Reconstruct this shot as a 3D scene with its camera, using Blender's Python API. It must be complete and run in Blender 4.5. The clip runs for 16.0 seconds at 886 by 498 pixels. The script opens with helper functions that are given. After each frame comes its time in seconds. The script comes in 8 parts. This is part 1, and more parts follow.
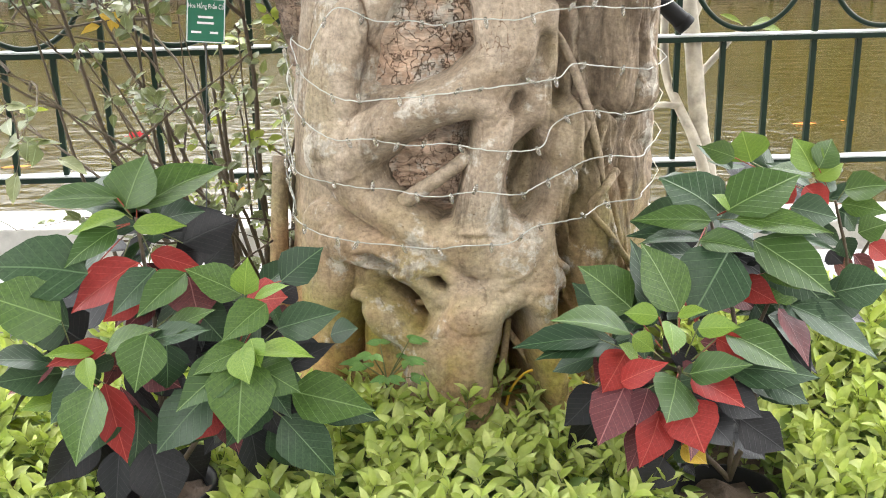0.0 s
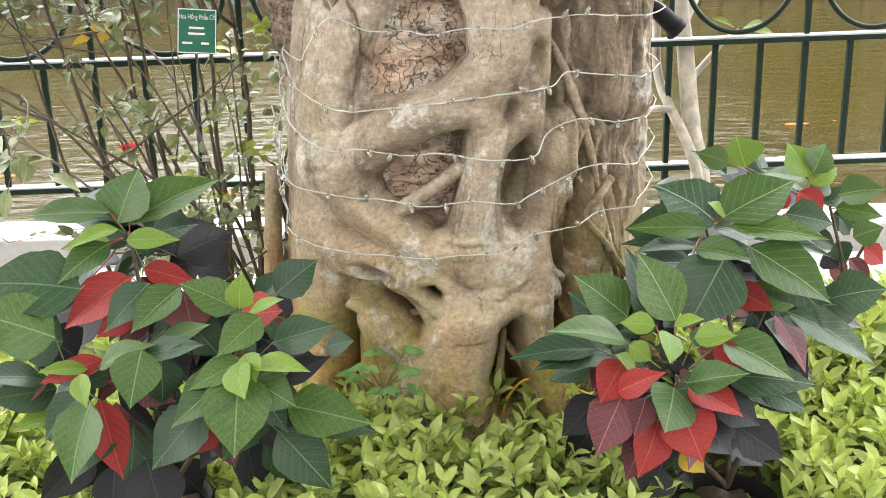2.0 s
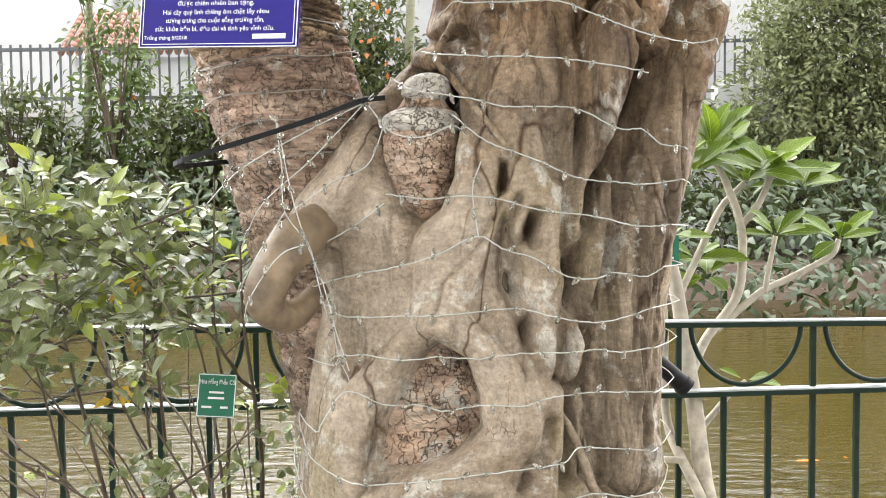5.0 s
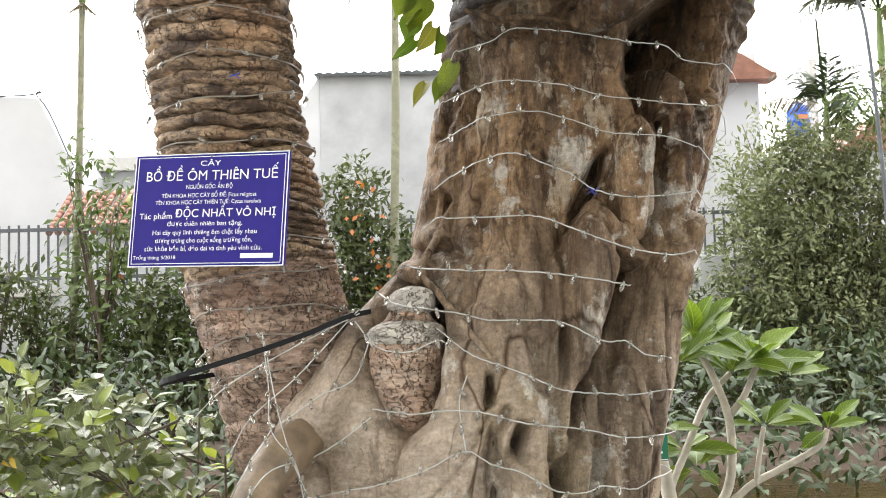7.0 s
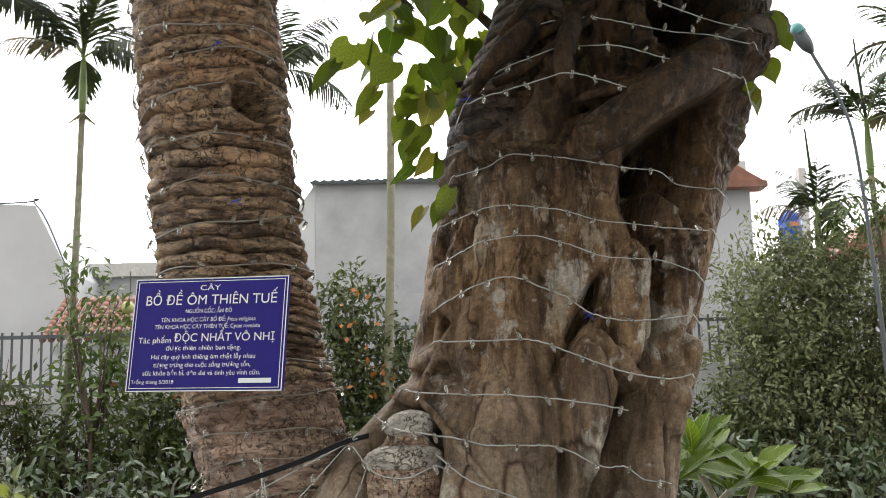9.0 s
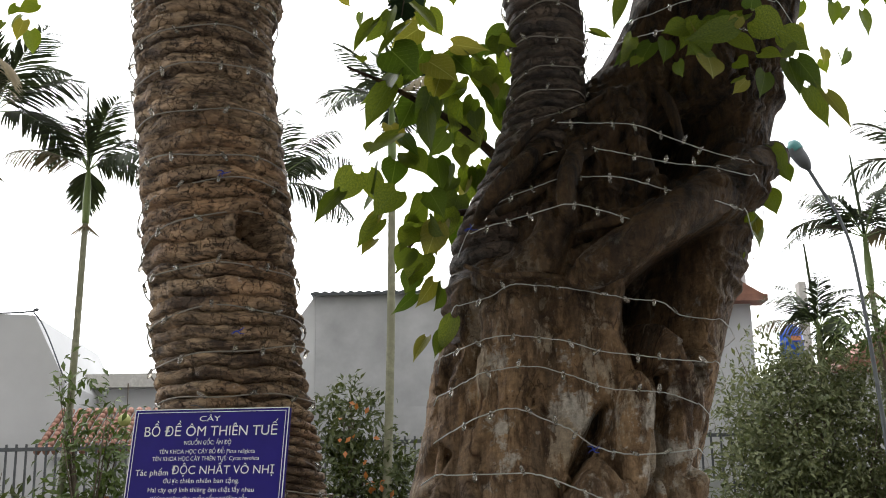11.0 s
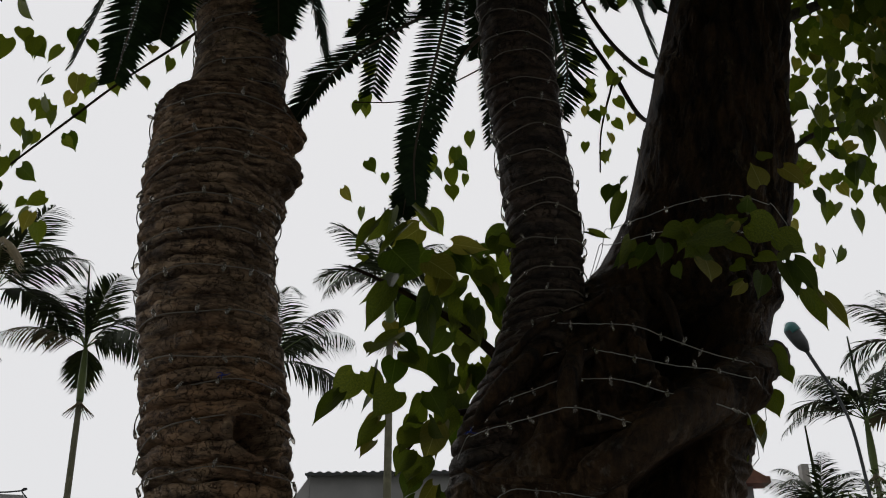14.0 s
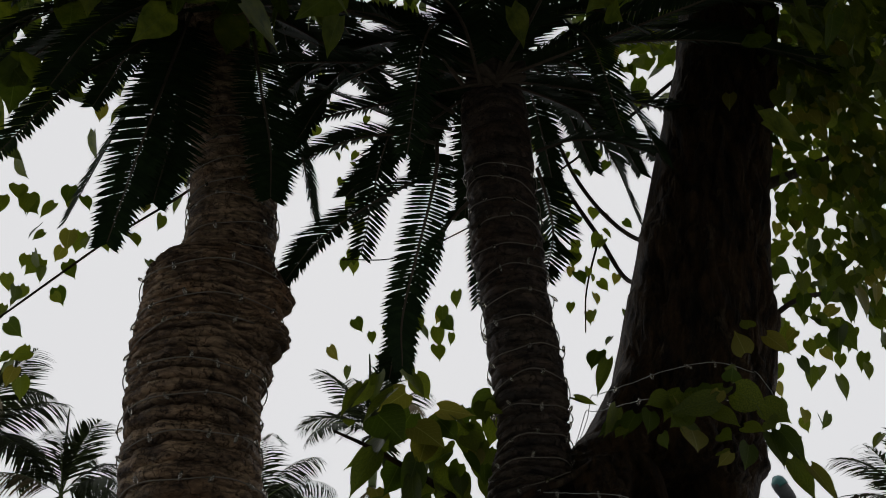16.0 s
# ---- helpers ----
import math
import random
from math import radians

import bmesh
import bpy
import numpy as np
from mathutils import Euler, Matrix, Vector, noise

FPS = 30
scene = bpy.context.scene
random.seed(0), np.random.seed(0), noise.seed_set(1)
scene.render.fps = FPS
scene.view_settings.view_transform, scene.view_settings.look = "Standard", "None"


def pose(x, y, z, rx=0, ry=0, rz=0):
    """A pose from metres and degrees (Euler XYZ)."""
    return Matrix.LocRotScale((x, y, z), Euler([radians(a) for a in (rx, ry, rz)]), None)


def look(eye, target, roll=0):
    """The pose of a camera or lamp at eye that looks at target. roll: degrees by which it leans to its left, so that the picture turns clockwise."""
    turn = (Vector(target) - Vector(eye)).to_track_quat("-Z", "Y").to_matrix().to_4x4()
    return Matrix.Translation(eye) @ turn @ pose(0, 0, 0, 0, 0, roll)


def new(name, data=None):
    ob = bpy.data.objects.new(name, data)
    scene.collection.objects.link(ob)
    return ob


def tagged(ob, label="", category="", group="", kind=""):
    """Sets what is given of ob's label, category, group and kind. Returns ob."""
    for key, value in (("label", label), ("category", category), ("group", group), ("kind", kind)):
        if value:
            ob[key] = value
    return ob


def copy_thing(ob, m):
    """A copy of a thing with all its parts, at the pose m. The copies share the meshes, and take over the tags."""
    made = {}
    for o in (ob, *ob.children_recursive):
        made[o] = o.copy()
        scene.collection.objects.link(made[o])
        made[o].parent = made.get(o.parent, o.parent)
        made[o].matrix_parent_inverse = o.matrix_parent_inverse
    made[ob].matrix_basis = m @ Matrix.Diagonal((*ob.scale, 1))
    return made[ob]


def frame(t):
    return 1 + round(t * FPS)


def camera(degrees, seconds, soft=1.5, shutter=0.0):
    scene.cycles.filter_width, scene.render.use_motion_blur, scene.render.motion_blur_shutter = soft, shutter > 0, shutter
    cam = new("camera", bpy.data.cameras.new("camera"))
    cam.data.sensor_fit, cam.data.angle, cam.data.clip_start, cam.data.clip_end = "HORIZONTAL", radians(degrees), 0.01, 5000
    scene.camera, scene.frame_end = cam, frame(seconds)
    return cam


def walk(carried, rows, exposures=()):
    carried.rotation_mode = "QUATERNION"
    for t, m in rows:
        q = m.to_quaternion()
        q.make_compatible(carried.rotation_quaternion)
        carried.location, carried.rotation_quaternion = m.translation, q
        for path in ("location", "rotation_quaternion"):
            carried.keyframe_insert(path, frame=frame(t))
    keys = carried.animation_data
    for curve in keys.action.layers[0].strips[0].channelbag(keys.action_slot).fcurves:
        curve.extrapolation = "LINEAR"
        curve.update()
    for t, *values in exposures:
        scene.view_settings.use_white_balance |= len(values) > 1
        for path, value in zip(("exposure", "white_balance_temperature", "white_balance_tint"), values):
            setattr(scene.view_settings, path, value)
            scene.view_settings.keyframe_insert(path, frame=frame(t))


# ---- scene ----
cam = camera(42.2, 16.0, soft=1.0)
PATH = [
    (0, (0.050, 0.367, 1.482), (0.027, 2.261, 0.842), -0.9),
    (0.5, (0.048, 0.369, 1.462), (0.025, 2.239, 0.756), -1.1),
    (1, (0.052, 0.371, 1.460), (0.027, 2.240, 0.747), -1.2),
    (1.5, (0.049, 0.375, 1.470), (0.027, 2.244, 0.757), -1.5),
    (2, (0.045, 0.384, 1.501), (0.035, 2.279, 0.860), -1.4),
    (2.5, (0.035, 0.390, 1.527), (0.021, 2.313, 0.980), -1.2),
    (3, (0.032, 0.398, 1.553), (0.016, 2.341, 1.075), -1.3),
    (3.5, (0.033, 0.397, 1.583), (0.017, 2.356, 1.181), -0.9),
    (4, (0.034, 0.385, 1.615), (0.015, 2.362, 1.312), -1.0),
    (4.5, (0.031, 0.373, 1.642), (0.011, 2.362, 1.433), -0.9),
    (5, (0.033, 0.374, 1.671), (0.019, 2.369, 1.539), -0.7),
    (5.2, (0.035, 0.369, 1.682), (0.023, 2.367, 1.587), -0.6),
    (7.3, (0.035, 0.353, 1.789), (0.056, 2.343, 1.978), -1.7),
    (7.5, (0.037, 0.348, 1.793), (0.062, 2.336, 2.003), -1.7),
    (8, (0.039, 0.338, 1.803), (0.063, 2.322, 2.051), -1.8),
    (8.5, (0.035, 0.333, 1.814), (0.061, 2.311, 2.108), -1.7),
    (9, (0.027, 0.335, 1.825), (0.058, 2.306, 2.160), -1.6),
    (9.2, (0.026, 0.340, 1.829), (0.053, 2.310, 2.176), -1.6),
    (11.3, (0.019, 0.334, 1.887), (0.055, 2.257, 2.437), -1.3),
    (11.5, (0.016, 0.336, 1.894), (0.056, 2.253, 2.462), -1.5),
    (12, (0.017, 0.336, 1.907), (0.058, 2.237, 2.527), -1.7),
    (12.5, (0.020, 0.330, 1.918), (0.060, 2.216, 2.582), -1.7),
    (13, (0.017, 0.319, 1.930), (0.060, 2.185, 2.648), -1.5),
    (13.5, (0.015, 0.314, 1.934), (0.062, 2.168, 2.679), -1.2),
    (14, (0.015, 0.314, 1.941), (0.059, 2.144, 2.748), -1.1),
    (14.5, (0.016, 0.310, 1.952), (0.073, 2.118, 2.805), -1.3),
    (15, (0.015, 0.295, 1.963), (0.080, 2.080, 2.862), -1.4),
    (15.5, (0.012, 0.277, 1.979), (0.080, 2.028, 2.941), -1.0),
    (16, (0.008, 0.266, 1.986), (0.079, 1.981, 3.014), -0.9),
]
walk(cam, [(t, look(eye, target, roll)) for t, eye, target, roll in PATH],
     exposures=((0.0, 1.75), (5.0, 1.65), (7.3, 1.27), (9.2, 0.42), (12.0, -0.45), (13.0, -1.2), (13.5, -1.7), (14.0, -2.0), (16.0, -2.05)))

# ---- light: a bright overcast sky ----
world = bpy.data.worlds.new("overcast_sky")
scene.world = world
world.use_nodes = True
wn, wl = world.node_tree.nodes, world.node_tree.links
wn.clear()
sky = wn.new("ShaderNodeTexSky")
sky.sky_type = 'NISHITA'
sky.sun_disc = False
sky.sun_elevation, sky.sun_rotation = radians(40), radians(0)
# the cloud is brightest towards the hidden sun beyond the pond
sky_at = wn.new("ShaderNodeTexCoord")
sky_dot = wn.new("ShaderNodeVectorMath")
sky_dot.operation = 'DOT_PRODUCT'
sky_dot.inputs[1].default_value = (-0.10, 0.90, 0.42)
wl.new(sky_at.outputs["Generated"], sky_dot.inputs[0])
sky_side = wn.new("ShaderNodeMapRange")
sky_side.interpolation_type = 'SMOOTHSTEP'
sky_side.inputs[1].default_value, sky_side.inputs[2].default_value = -0.9, 0.9
wl.new(sky_dot.outputs["Value"], sky_side.inputs[0])
cloud = wn.new("ShaderNodeMix")
cloud.data_type = 'RGBA'
cloud.inputs[6].default_value = (8.5, 8.0, 7.3, 1)
cloud.inputs[7].default_value = (33.0, 33.0, 33.6, 1)
wl.new(sky_side.outputs[0], cloud.inputs[0])
sky_mix = wn.new("ShaderNodeMix")
sky_mix.data_type = 'RGBA'
sky_mix.inputs[0].default_value = 0.93
wl.new(cloud.outputs[2], sky_mix.inputs[7])
sky_bg = wn.new("ShaderNodeBackground")
sky_bg.inputs[1].default_value = 0.1
sky_out = wn.new("ShaderNodeOutputWorld")
wl.new(sky.outputs[0], sky_mix.inputs[6])
wl.new(sky_mix.outputs[2], sky_bg.inputs[0])
wl.new(sky_bg.outputs[0], sky_out.inputs[0])

sun = new("sun", bpy.data.lights.new("sun", 'SUN'))
sun.data.energy, sun.data.angle, sun.data.color = 0.8, radians(35), (1.0, 0.97, 0.92)
sun.matrix_world = look((-3, 12, 11), (0, 3, 0))


# ---- materials ----
def mat(name, rough=0.7, metal=0.0):
    m = bpy.data.materials.new(name)
    m.use_nodes = True
    b = m.node_tree.nodes["Principled BSDF"]
    b.inputs["Roughness"].default_value = rough
    b.inputs["Metallic"].default_value = metal
    return m, m.node_tree.nodes, m.node_tree.links, b


def node(nodes, kind, **values):
    n = nodes.new(kind)
    for key, value in values.items():
        n.inputs[key].default_value = value
    return n


def ramp(nodes, stops):
    n = nodes.new("ShaderNodeValToRGB")
    e = n.color_ramp.elements
    while len(e) < len(stops):
        e.new(0.5)
    for el, (at, col) in zip(e, stops):
        el.position = at
        el.color = (*col, 1) if len(col) == 3 else col
    return n


def coords(nodes, links, scale=(1, 1, 1)):
    tc = nodes.new("ShaderNodeTexCoord")
    mp = nodes.new("ShaderNodeMapping")
    mp.inputs["Scale"].default_value = scale
    links.new(tc.outputs["Object"], mp.inputs[0])
    return mp.outputs[0]


def mix(nodes, links, fac, a, b, mode='MIX'):
    n = nodes.new("ShaderNodeMix")
    n.data_type, n.blend_type = 'RGBA', mode
    for sock, v in ((n.inputs[0], fac), (n.inputs[6], a), (n.inputs[7], b)):
        if isinstance(v, bpy.types.NodeSocket):
            links.new(v, sock)
        else:
            sock.default_value = v if not isinstance(v, tuple) or len(v) == 4 else (*v, 1)
    return n.outputs[2]


def noise_fac(nodes, links, vec, scale, detail=6, lo=0.4, hi=0.6, rough=0.6):
    n = node(nodes, "ShaderNodeTexNoise", Scale=scale, Detail=detail, Roughness=rough)
    links.new(vec, n.inputs["Vector"])
    r = ramp(nodes, ((lo, (0, 0, 0)), (hi, (1, 1, 1))))
    links.new(n.outputs["Fac"], r.inputs[0])
    return r.outputs[0]


def bump(nodes, links, bsdf, height, strength=0.5, distance=0.01):
    n = node(nodes, "ShaderNodeBump", Strength=strength, Distance=distance)
    links.new(height, n.inputs["Height"])
    if bsdf.inputs["Normal"].is_linked:
        links.new(bsdf.inputs["Normal"].links[0].from_socket, n.inputs["Normal"])
    links.new(n.outputs[0], bsdf.inputs["Normal"])


def plain(name, color, rough=0.6, metal=0.0, vary=0.25, scale=30.0, relief=0.15, spec=0.5):
    """A surface of one colour with soft blotches and fine grain."""
    m, n, l, b = mat(name, rough, metal)
    v = coords(n, l)
    f = noise_fac(n, l, v, scale, 5, 0.3, 0.7)
    big = noise_fac(n, l, v, scale * 0.12, 4, 0.35, 0.7)
    lo = tuple(c * (1 - vary) for c in color)
    hi = tuple(min(1, c * (1 + vary * 0.6)) for c in color)
    c1 = mix(n, l, f, lo, hi)
    c2 = mix(n, l, big, c1, tuple(c * (1 - vary * 0.5) for c in color))
    l.new(c2, b.inputs["Base Color"])
    b.inputs["Specular IOR Level"].default_value = spec
    bump(n, l, b, f, relief, 0.004)
    return m


def crackle(n, l, vec, scale, lo=0.0, hi=0.06, dark=(0.3, 0.26, 0.22), warp=0.08, warp_scale=12.0):
    """Thin dark cracks of uneven run: 1 on the plates, dark in the cracks."""
    wp = node(n, "ShaderNodeTexNoise", Scale=warp_scale, Detail=4.0)
    l.new(vec, wp.inputs["Vector"])
    vor = n.new("ShaderNodeTexVoronoi")
    vor.feature = 'DISTANCE_TO_EDGE'
    vor.inputs["Scale"].default_value = scale
    l.new(mix(n, l, warp, vec, wp.outputs["Color"]), vor.inputs["Vector"])
    r = ramp(n, ((lo, dark), (hi, (1, 1, 1))))
    l.new(vor.outputs["Distance"], r.inputs[0])
    return r.outputs[0]


def mottle(n, l, vec, base, scale, lo, hi, a=0.35, b=0.65, detail=9):
    """Grain: base times a value between lo and hi."""
    x = node(n, "ShaderNodeTexNoise", Scale=scale, Detail=detail, Roughness=0.72)
    l.new(vec, x.inputs["Vector"])
    r = n.new("ShaderNodeMapRange")
    for k, q in enumerate((a, b, lo, hi)):
        r.inputs[k + 1].default_value = q
    l.new(x.outputs["Fac"], r.inputs[0])
    return mix(n, l, 1.0, base, r.outputs[0], 'MULTIPLY')


def bark_ficus():
    """Smooth tan fig bark: faint cross wrinkles, crisp pale lichen, olive film, dark run stains; browner higher up with
    crown shade put in the colour, rougher to one side.
    """
    m, n, l, b = mat("fig_bark", 0.74)
    v = coords(n, l)
    vl = coords(n, l, (4.0, 4.0, 0.8))
    sep = n.new("ShaderNodeSeparateXYZ")
    l.new(v, sep.inputs[0])
    jig = node(n, "ShaderNodeTexNoise", Scale=3.0, Detail=6.0)
    l.new(v, jig.inputs["Vector"])

    def edge(sock, lo, hi, wobble):
        ad = n.new("ShaderNodeMath")
        ad.operation = 'MULTIPLY_ADD'
        ad.inputs[1].default_value = wobble
        l.new(jig.outputs["Fac"], ad.inputs[0])
        l.new(sock, ad.inputs[2])
        r = n.new("ShaderNodeMapRange")
        r.inputs[1].default_value, r.inputs[2].default_value = lo, hi
        l.new(ad.outputs[0], r.inputs[0])
        return r.outputs[0]

    def scaled(sock, k):
        x = n.new("ShaderNodeMath")
        x.operation = 'MULTIPLY'
        x.inputs[1].default_value = k
        l.new(sock, x.inputs[0])
        return x.outputs[0]

    base = mix(n, l, noise_fac(n, l, v, 3.2, 7, 0.34, 0.66), (0.225, 0.168, 0.114), (0.410, 0.332, 0.256))
    base = mix(n, l, scaled(noise_fac(n, l, v, 11, 8, 0.40, 0.66), 0.6), base, (0.44, 0.368, 0.295))
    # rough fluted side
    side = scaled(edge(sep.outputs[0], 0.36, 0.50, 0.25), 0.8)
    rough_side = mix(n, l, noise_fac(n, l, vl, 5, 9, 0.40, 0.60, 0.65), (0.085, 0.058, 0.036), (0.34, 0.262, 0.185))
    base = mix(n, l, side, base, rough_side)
    # olive film and mossy foot
    base = mix(n, l, scaled(noise_fac(n, l, coords(n, l, (1.3, 1, 0.6)), 2.8, 8, 0.55, 0.78), 0.75), base, (0.235, 0.195, 0.085))
    foot = edge(sep.outputs[2], 0.95, 0.55, 0.35)
    moss = mix(n, l, noise_fac(n, l, v, 4.0, 8, 0.42, 0.58), (0.31, 0.262, 0.062), (0.35, 0.205, 0.085))
    base = mix(n, l, mix(n, l, noise_fac(n, l, v, 2.6, 6, 0.28, 0.50), (0, 0, 0), foot), base, moss)
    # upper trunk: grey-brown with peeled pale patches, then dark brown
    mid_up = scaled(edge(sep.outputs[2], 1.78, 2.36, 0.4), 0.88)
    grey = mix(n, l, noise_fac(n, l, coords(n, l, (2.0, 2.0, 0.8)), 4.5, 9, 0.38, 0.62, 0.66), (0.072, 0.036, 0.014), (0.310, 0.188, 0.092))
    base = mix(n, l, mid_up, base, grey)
    # lichen and peeled patches, crisp edged
    base = mix(n, l, scaled(noise_fac(n, l, v, 6, 11, 0.56, 0.60, 0.70), 0.75), base, (0.50, 0.465, 0.405))
    base = mix(n, l, scaled(noise_fac(n, l, v, 40, 6, 0.66, 0.71, 0.65), 0.8), base, (0.46, 0.43, 0.375))
    # dark run stains
    base = mix(n, l, scaled(noise_fac(n, l, vl, 2.6, 10, 0.56, 0.68, 0.66), 0.85), base, (0.075, 0.053, 0.035))
    streak = node(n, "ShaderNodeTexNoise", Scale=9.0, Detail=10.0, Roughness=0.72)
    l.new(coords(n, l, (3.2, 3.2, 0.7)), streak.inputs["Vector"])
    run = ramp(n, ((0.42, (0.30, 0.25, 0.20)), (0.52, (1, 1, 1))))
    l.new(streak.outputs["Fac"], run.inputs[0])
    cracks = crackle(n, l, coords(n, l, (1.0, 1.0, 0.45)), 11.0, 0.0, 0.03, (0.2, 0.15, 0.11), 0.3, 7.0)
    torn = mix(n, l, 1.0, run.outputs[0], mix(n, l, noise_fac(n, l, v, 5, 5, 0.45, 0.55), (1, 1, 1), cracks), 'MULTIPLY')
    base = mix(n, l, mid_up, base, mix(n, l, 1.0, base, torn, 'MULTIPLY'))
    peel = mix(n, l, noise_fac(n, l, coords(n, l, (2.4, 2.4, 1.0)), 3.6, 11, 0.56, 0.60, 0.74), (0, 0, 0), mid_up)
    base = mix(n, l, peel, base, (0.37, 0.295, 0.21))
    # long seams, and wandering fine cracks where the skin has split
    seam = crackle(n, l, coords(n, l, (1.0, 1.0, 0.38)), 3.4, 0.0, 0.016, (0.24, 0.16, 0.10), 0.35, 3.0)
    above = edge(sep.outputs[2], 0.95, 1.25, 0.35)
    base = mix(n, l, mix(n, l, noise_fac(n, l, v, 2.2, 5, 0.46, 0.56), (0, 0, 0), above), base, mix(n, l, 1.0, base, seam, 'MULTIPLY'))
    split = crackle(n, l, coords(n, l, (1.0, 1.0, 0.55)), 13.0, 0.0, 0.022, (0.42, 0.33, 0.26), 0.4, 8.0)
    base = mix(n, l, mix(n, l, noise_fac(n, l, v, 3.7, 6, 0.52, 0.60), (0, 0, 0), above), base, mix(n, l, 1.0, base, split, 'MULTIPLY'))
    # brown bark higher up, deepened to hold the crown's shade
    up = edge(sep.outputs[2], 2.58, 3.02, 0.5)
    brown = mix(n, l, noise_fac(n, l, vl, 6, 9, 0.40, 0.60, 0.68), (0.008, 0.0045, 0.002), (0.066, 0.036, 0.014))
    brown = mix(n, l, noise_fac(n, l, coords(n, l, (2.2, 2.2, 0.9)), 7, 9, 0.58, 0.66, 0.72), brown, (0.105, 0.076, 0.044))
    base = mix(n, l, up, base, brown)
    # cross wrinkles, lenticels, grain
    wv = node(n, "ShaderNodeTexNoise", Scale=2.5, Detail=5.0)
    l.new(v, wv.inputs["Vector"])
    swirl = n.new("ShaderNodeMapping")
    swirl.inputs["Scale"].default_value = (1.0, 1.0, 6.0)
    l.new(mix(n, l, 0.22, v, wv.outputs["Color"]), swirl.inputs[0])
    base = mottle(n, l, swirl.outputs[0], base, 16.0, 0.85, 1.10, 0.38, 0.62)
    dots = n.new("ShaderNodeTexVoronoi")
    dots.inputs["Scale"].default_value = 48.0
    l.new(coords(n, l, (1.0, 1.0, 1.5)), dots.inputs["Vector"])
    spot = ramp(n, ((0.10, (0.55, 0.48, 0.40)), (0.17, (1, 1, 1))))
    l.new(dots.outputs["Distance"], spot.inputs[0])
    base = mix(n, l, noise_fac(n, l, v, 9, 4, 0.48, 0.62), base, mix(n, l, 1.0, base, spot.outputs[0], 'MULTIPLY'))
    seams = crackle(n, l, coords(n, l, (1.0, 1.0, 0.35)), 5.0, 0.0, 0.018, (0.3, 0.25, 0.2), 0.25, 5.0)
    base = mix(n, l, noise_fac(n, l, v, 2.2, 4, 0.60, 0.70), base, mix(n, l, 1.0, base, seams, 'MULTIPLY'))
    base = mottle(n, l, v, base, 90.0, 0.76, 1.22, 0.38, 0.62)
    base = mottle(n, l, v, base, 28.0, 0.90, 1.08, 0.40, 0.60)
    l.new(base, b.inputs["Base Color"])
    fine = node(n, "ShaderNodeTexNoise", Scale=150.0, Detail=6.0, Roughness=0.7)
    l.new(v, fine.inputs["Vector"])
    bump(n, l, b, fine.outputs["Fac"], 0.5, 0.004)
    wr = node(n, "ShaderNodeTexNoise", Scale=16.0, Detail=8.0, Roughness=0.7)
    l.new(swirl.outputs[0], wr.inputs["Vector"])
    bump(n, l, b, wr.outputs["Fac"], 0.4, 0.008)
    rough = node(n, "ShaderNodeTexNoise", Scale=30.0, Detail=9.0, Roughness=0.7)
    l.new(vl, rough.inputs["Vector"])
    relief_up = mix(n, l, edge(sep.outputs[2], 1.9, 2.5, 0.4), scaled(side, 1.0), (1, 1, 1))
    bump(n, l, b, mix(n, l, 1.0, rough.outputs["Fac"], relief_up, 'MULTIPLY'), 0.6, 0.018)
    bump(n, l, b, seams, 0.3, 0.005)
    bump(n, l, b, mix(n, l, mid_up, (1, 1, 1), torn), 0.5, 0.012)
    b.inputs["Specular IOR Level"].default_value = 0.3
    return m


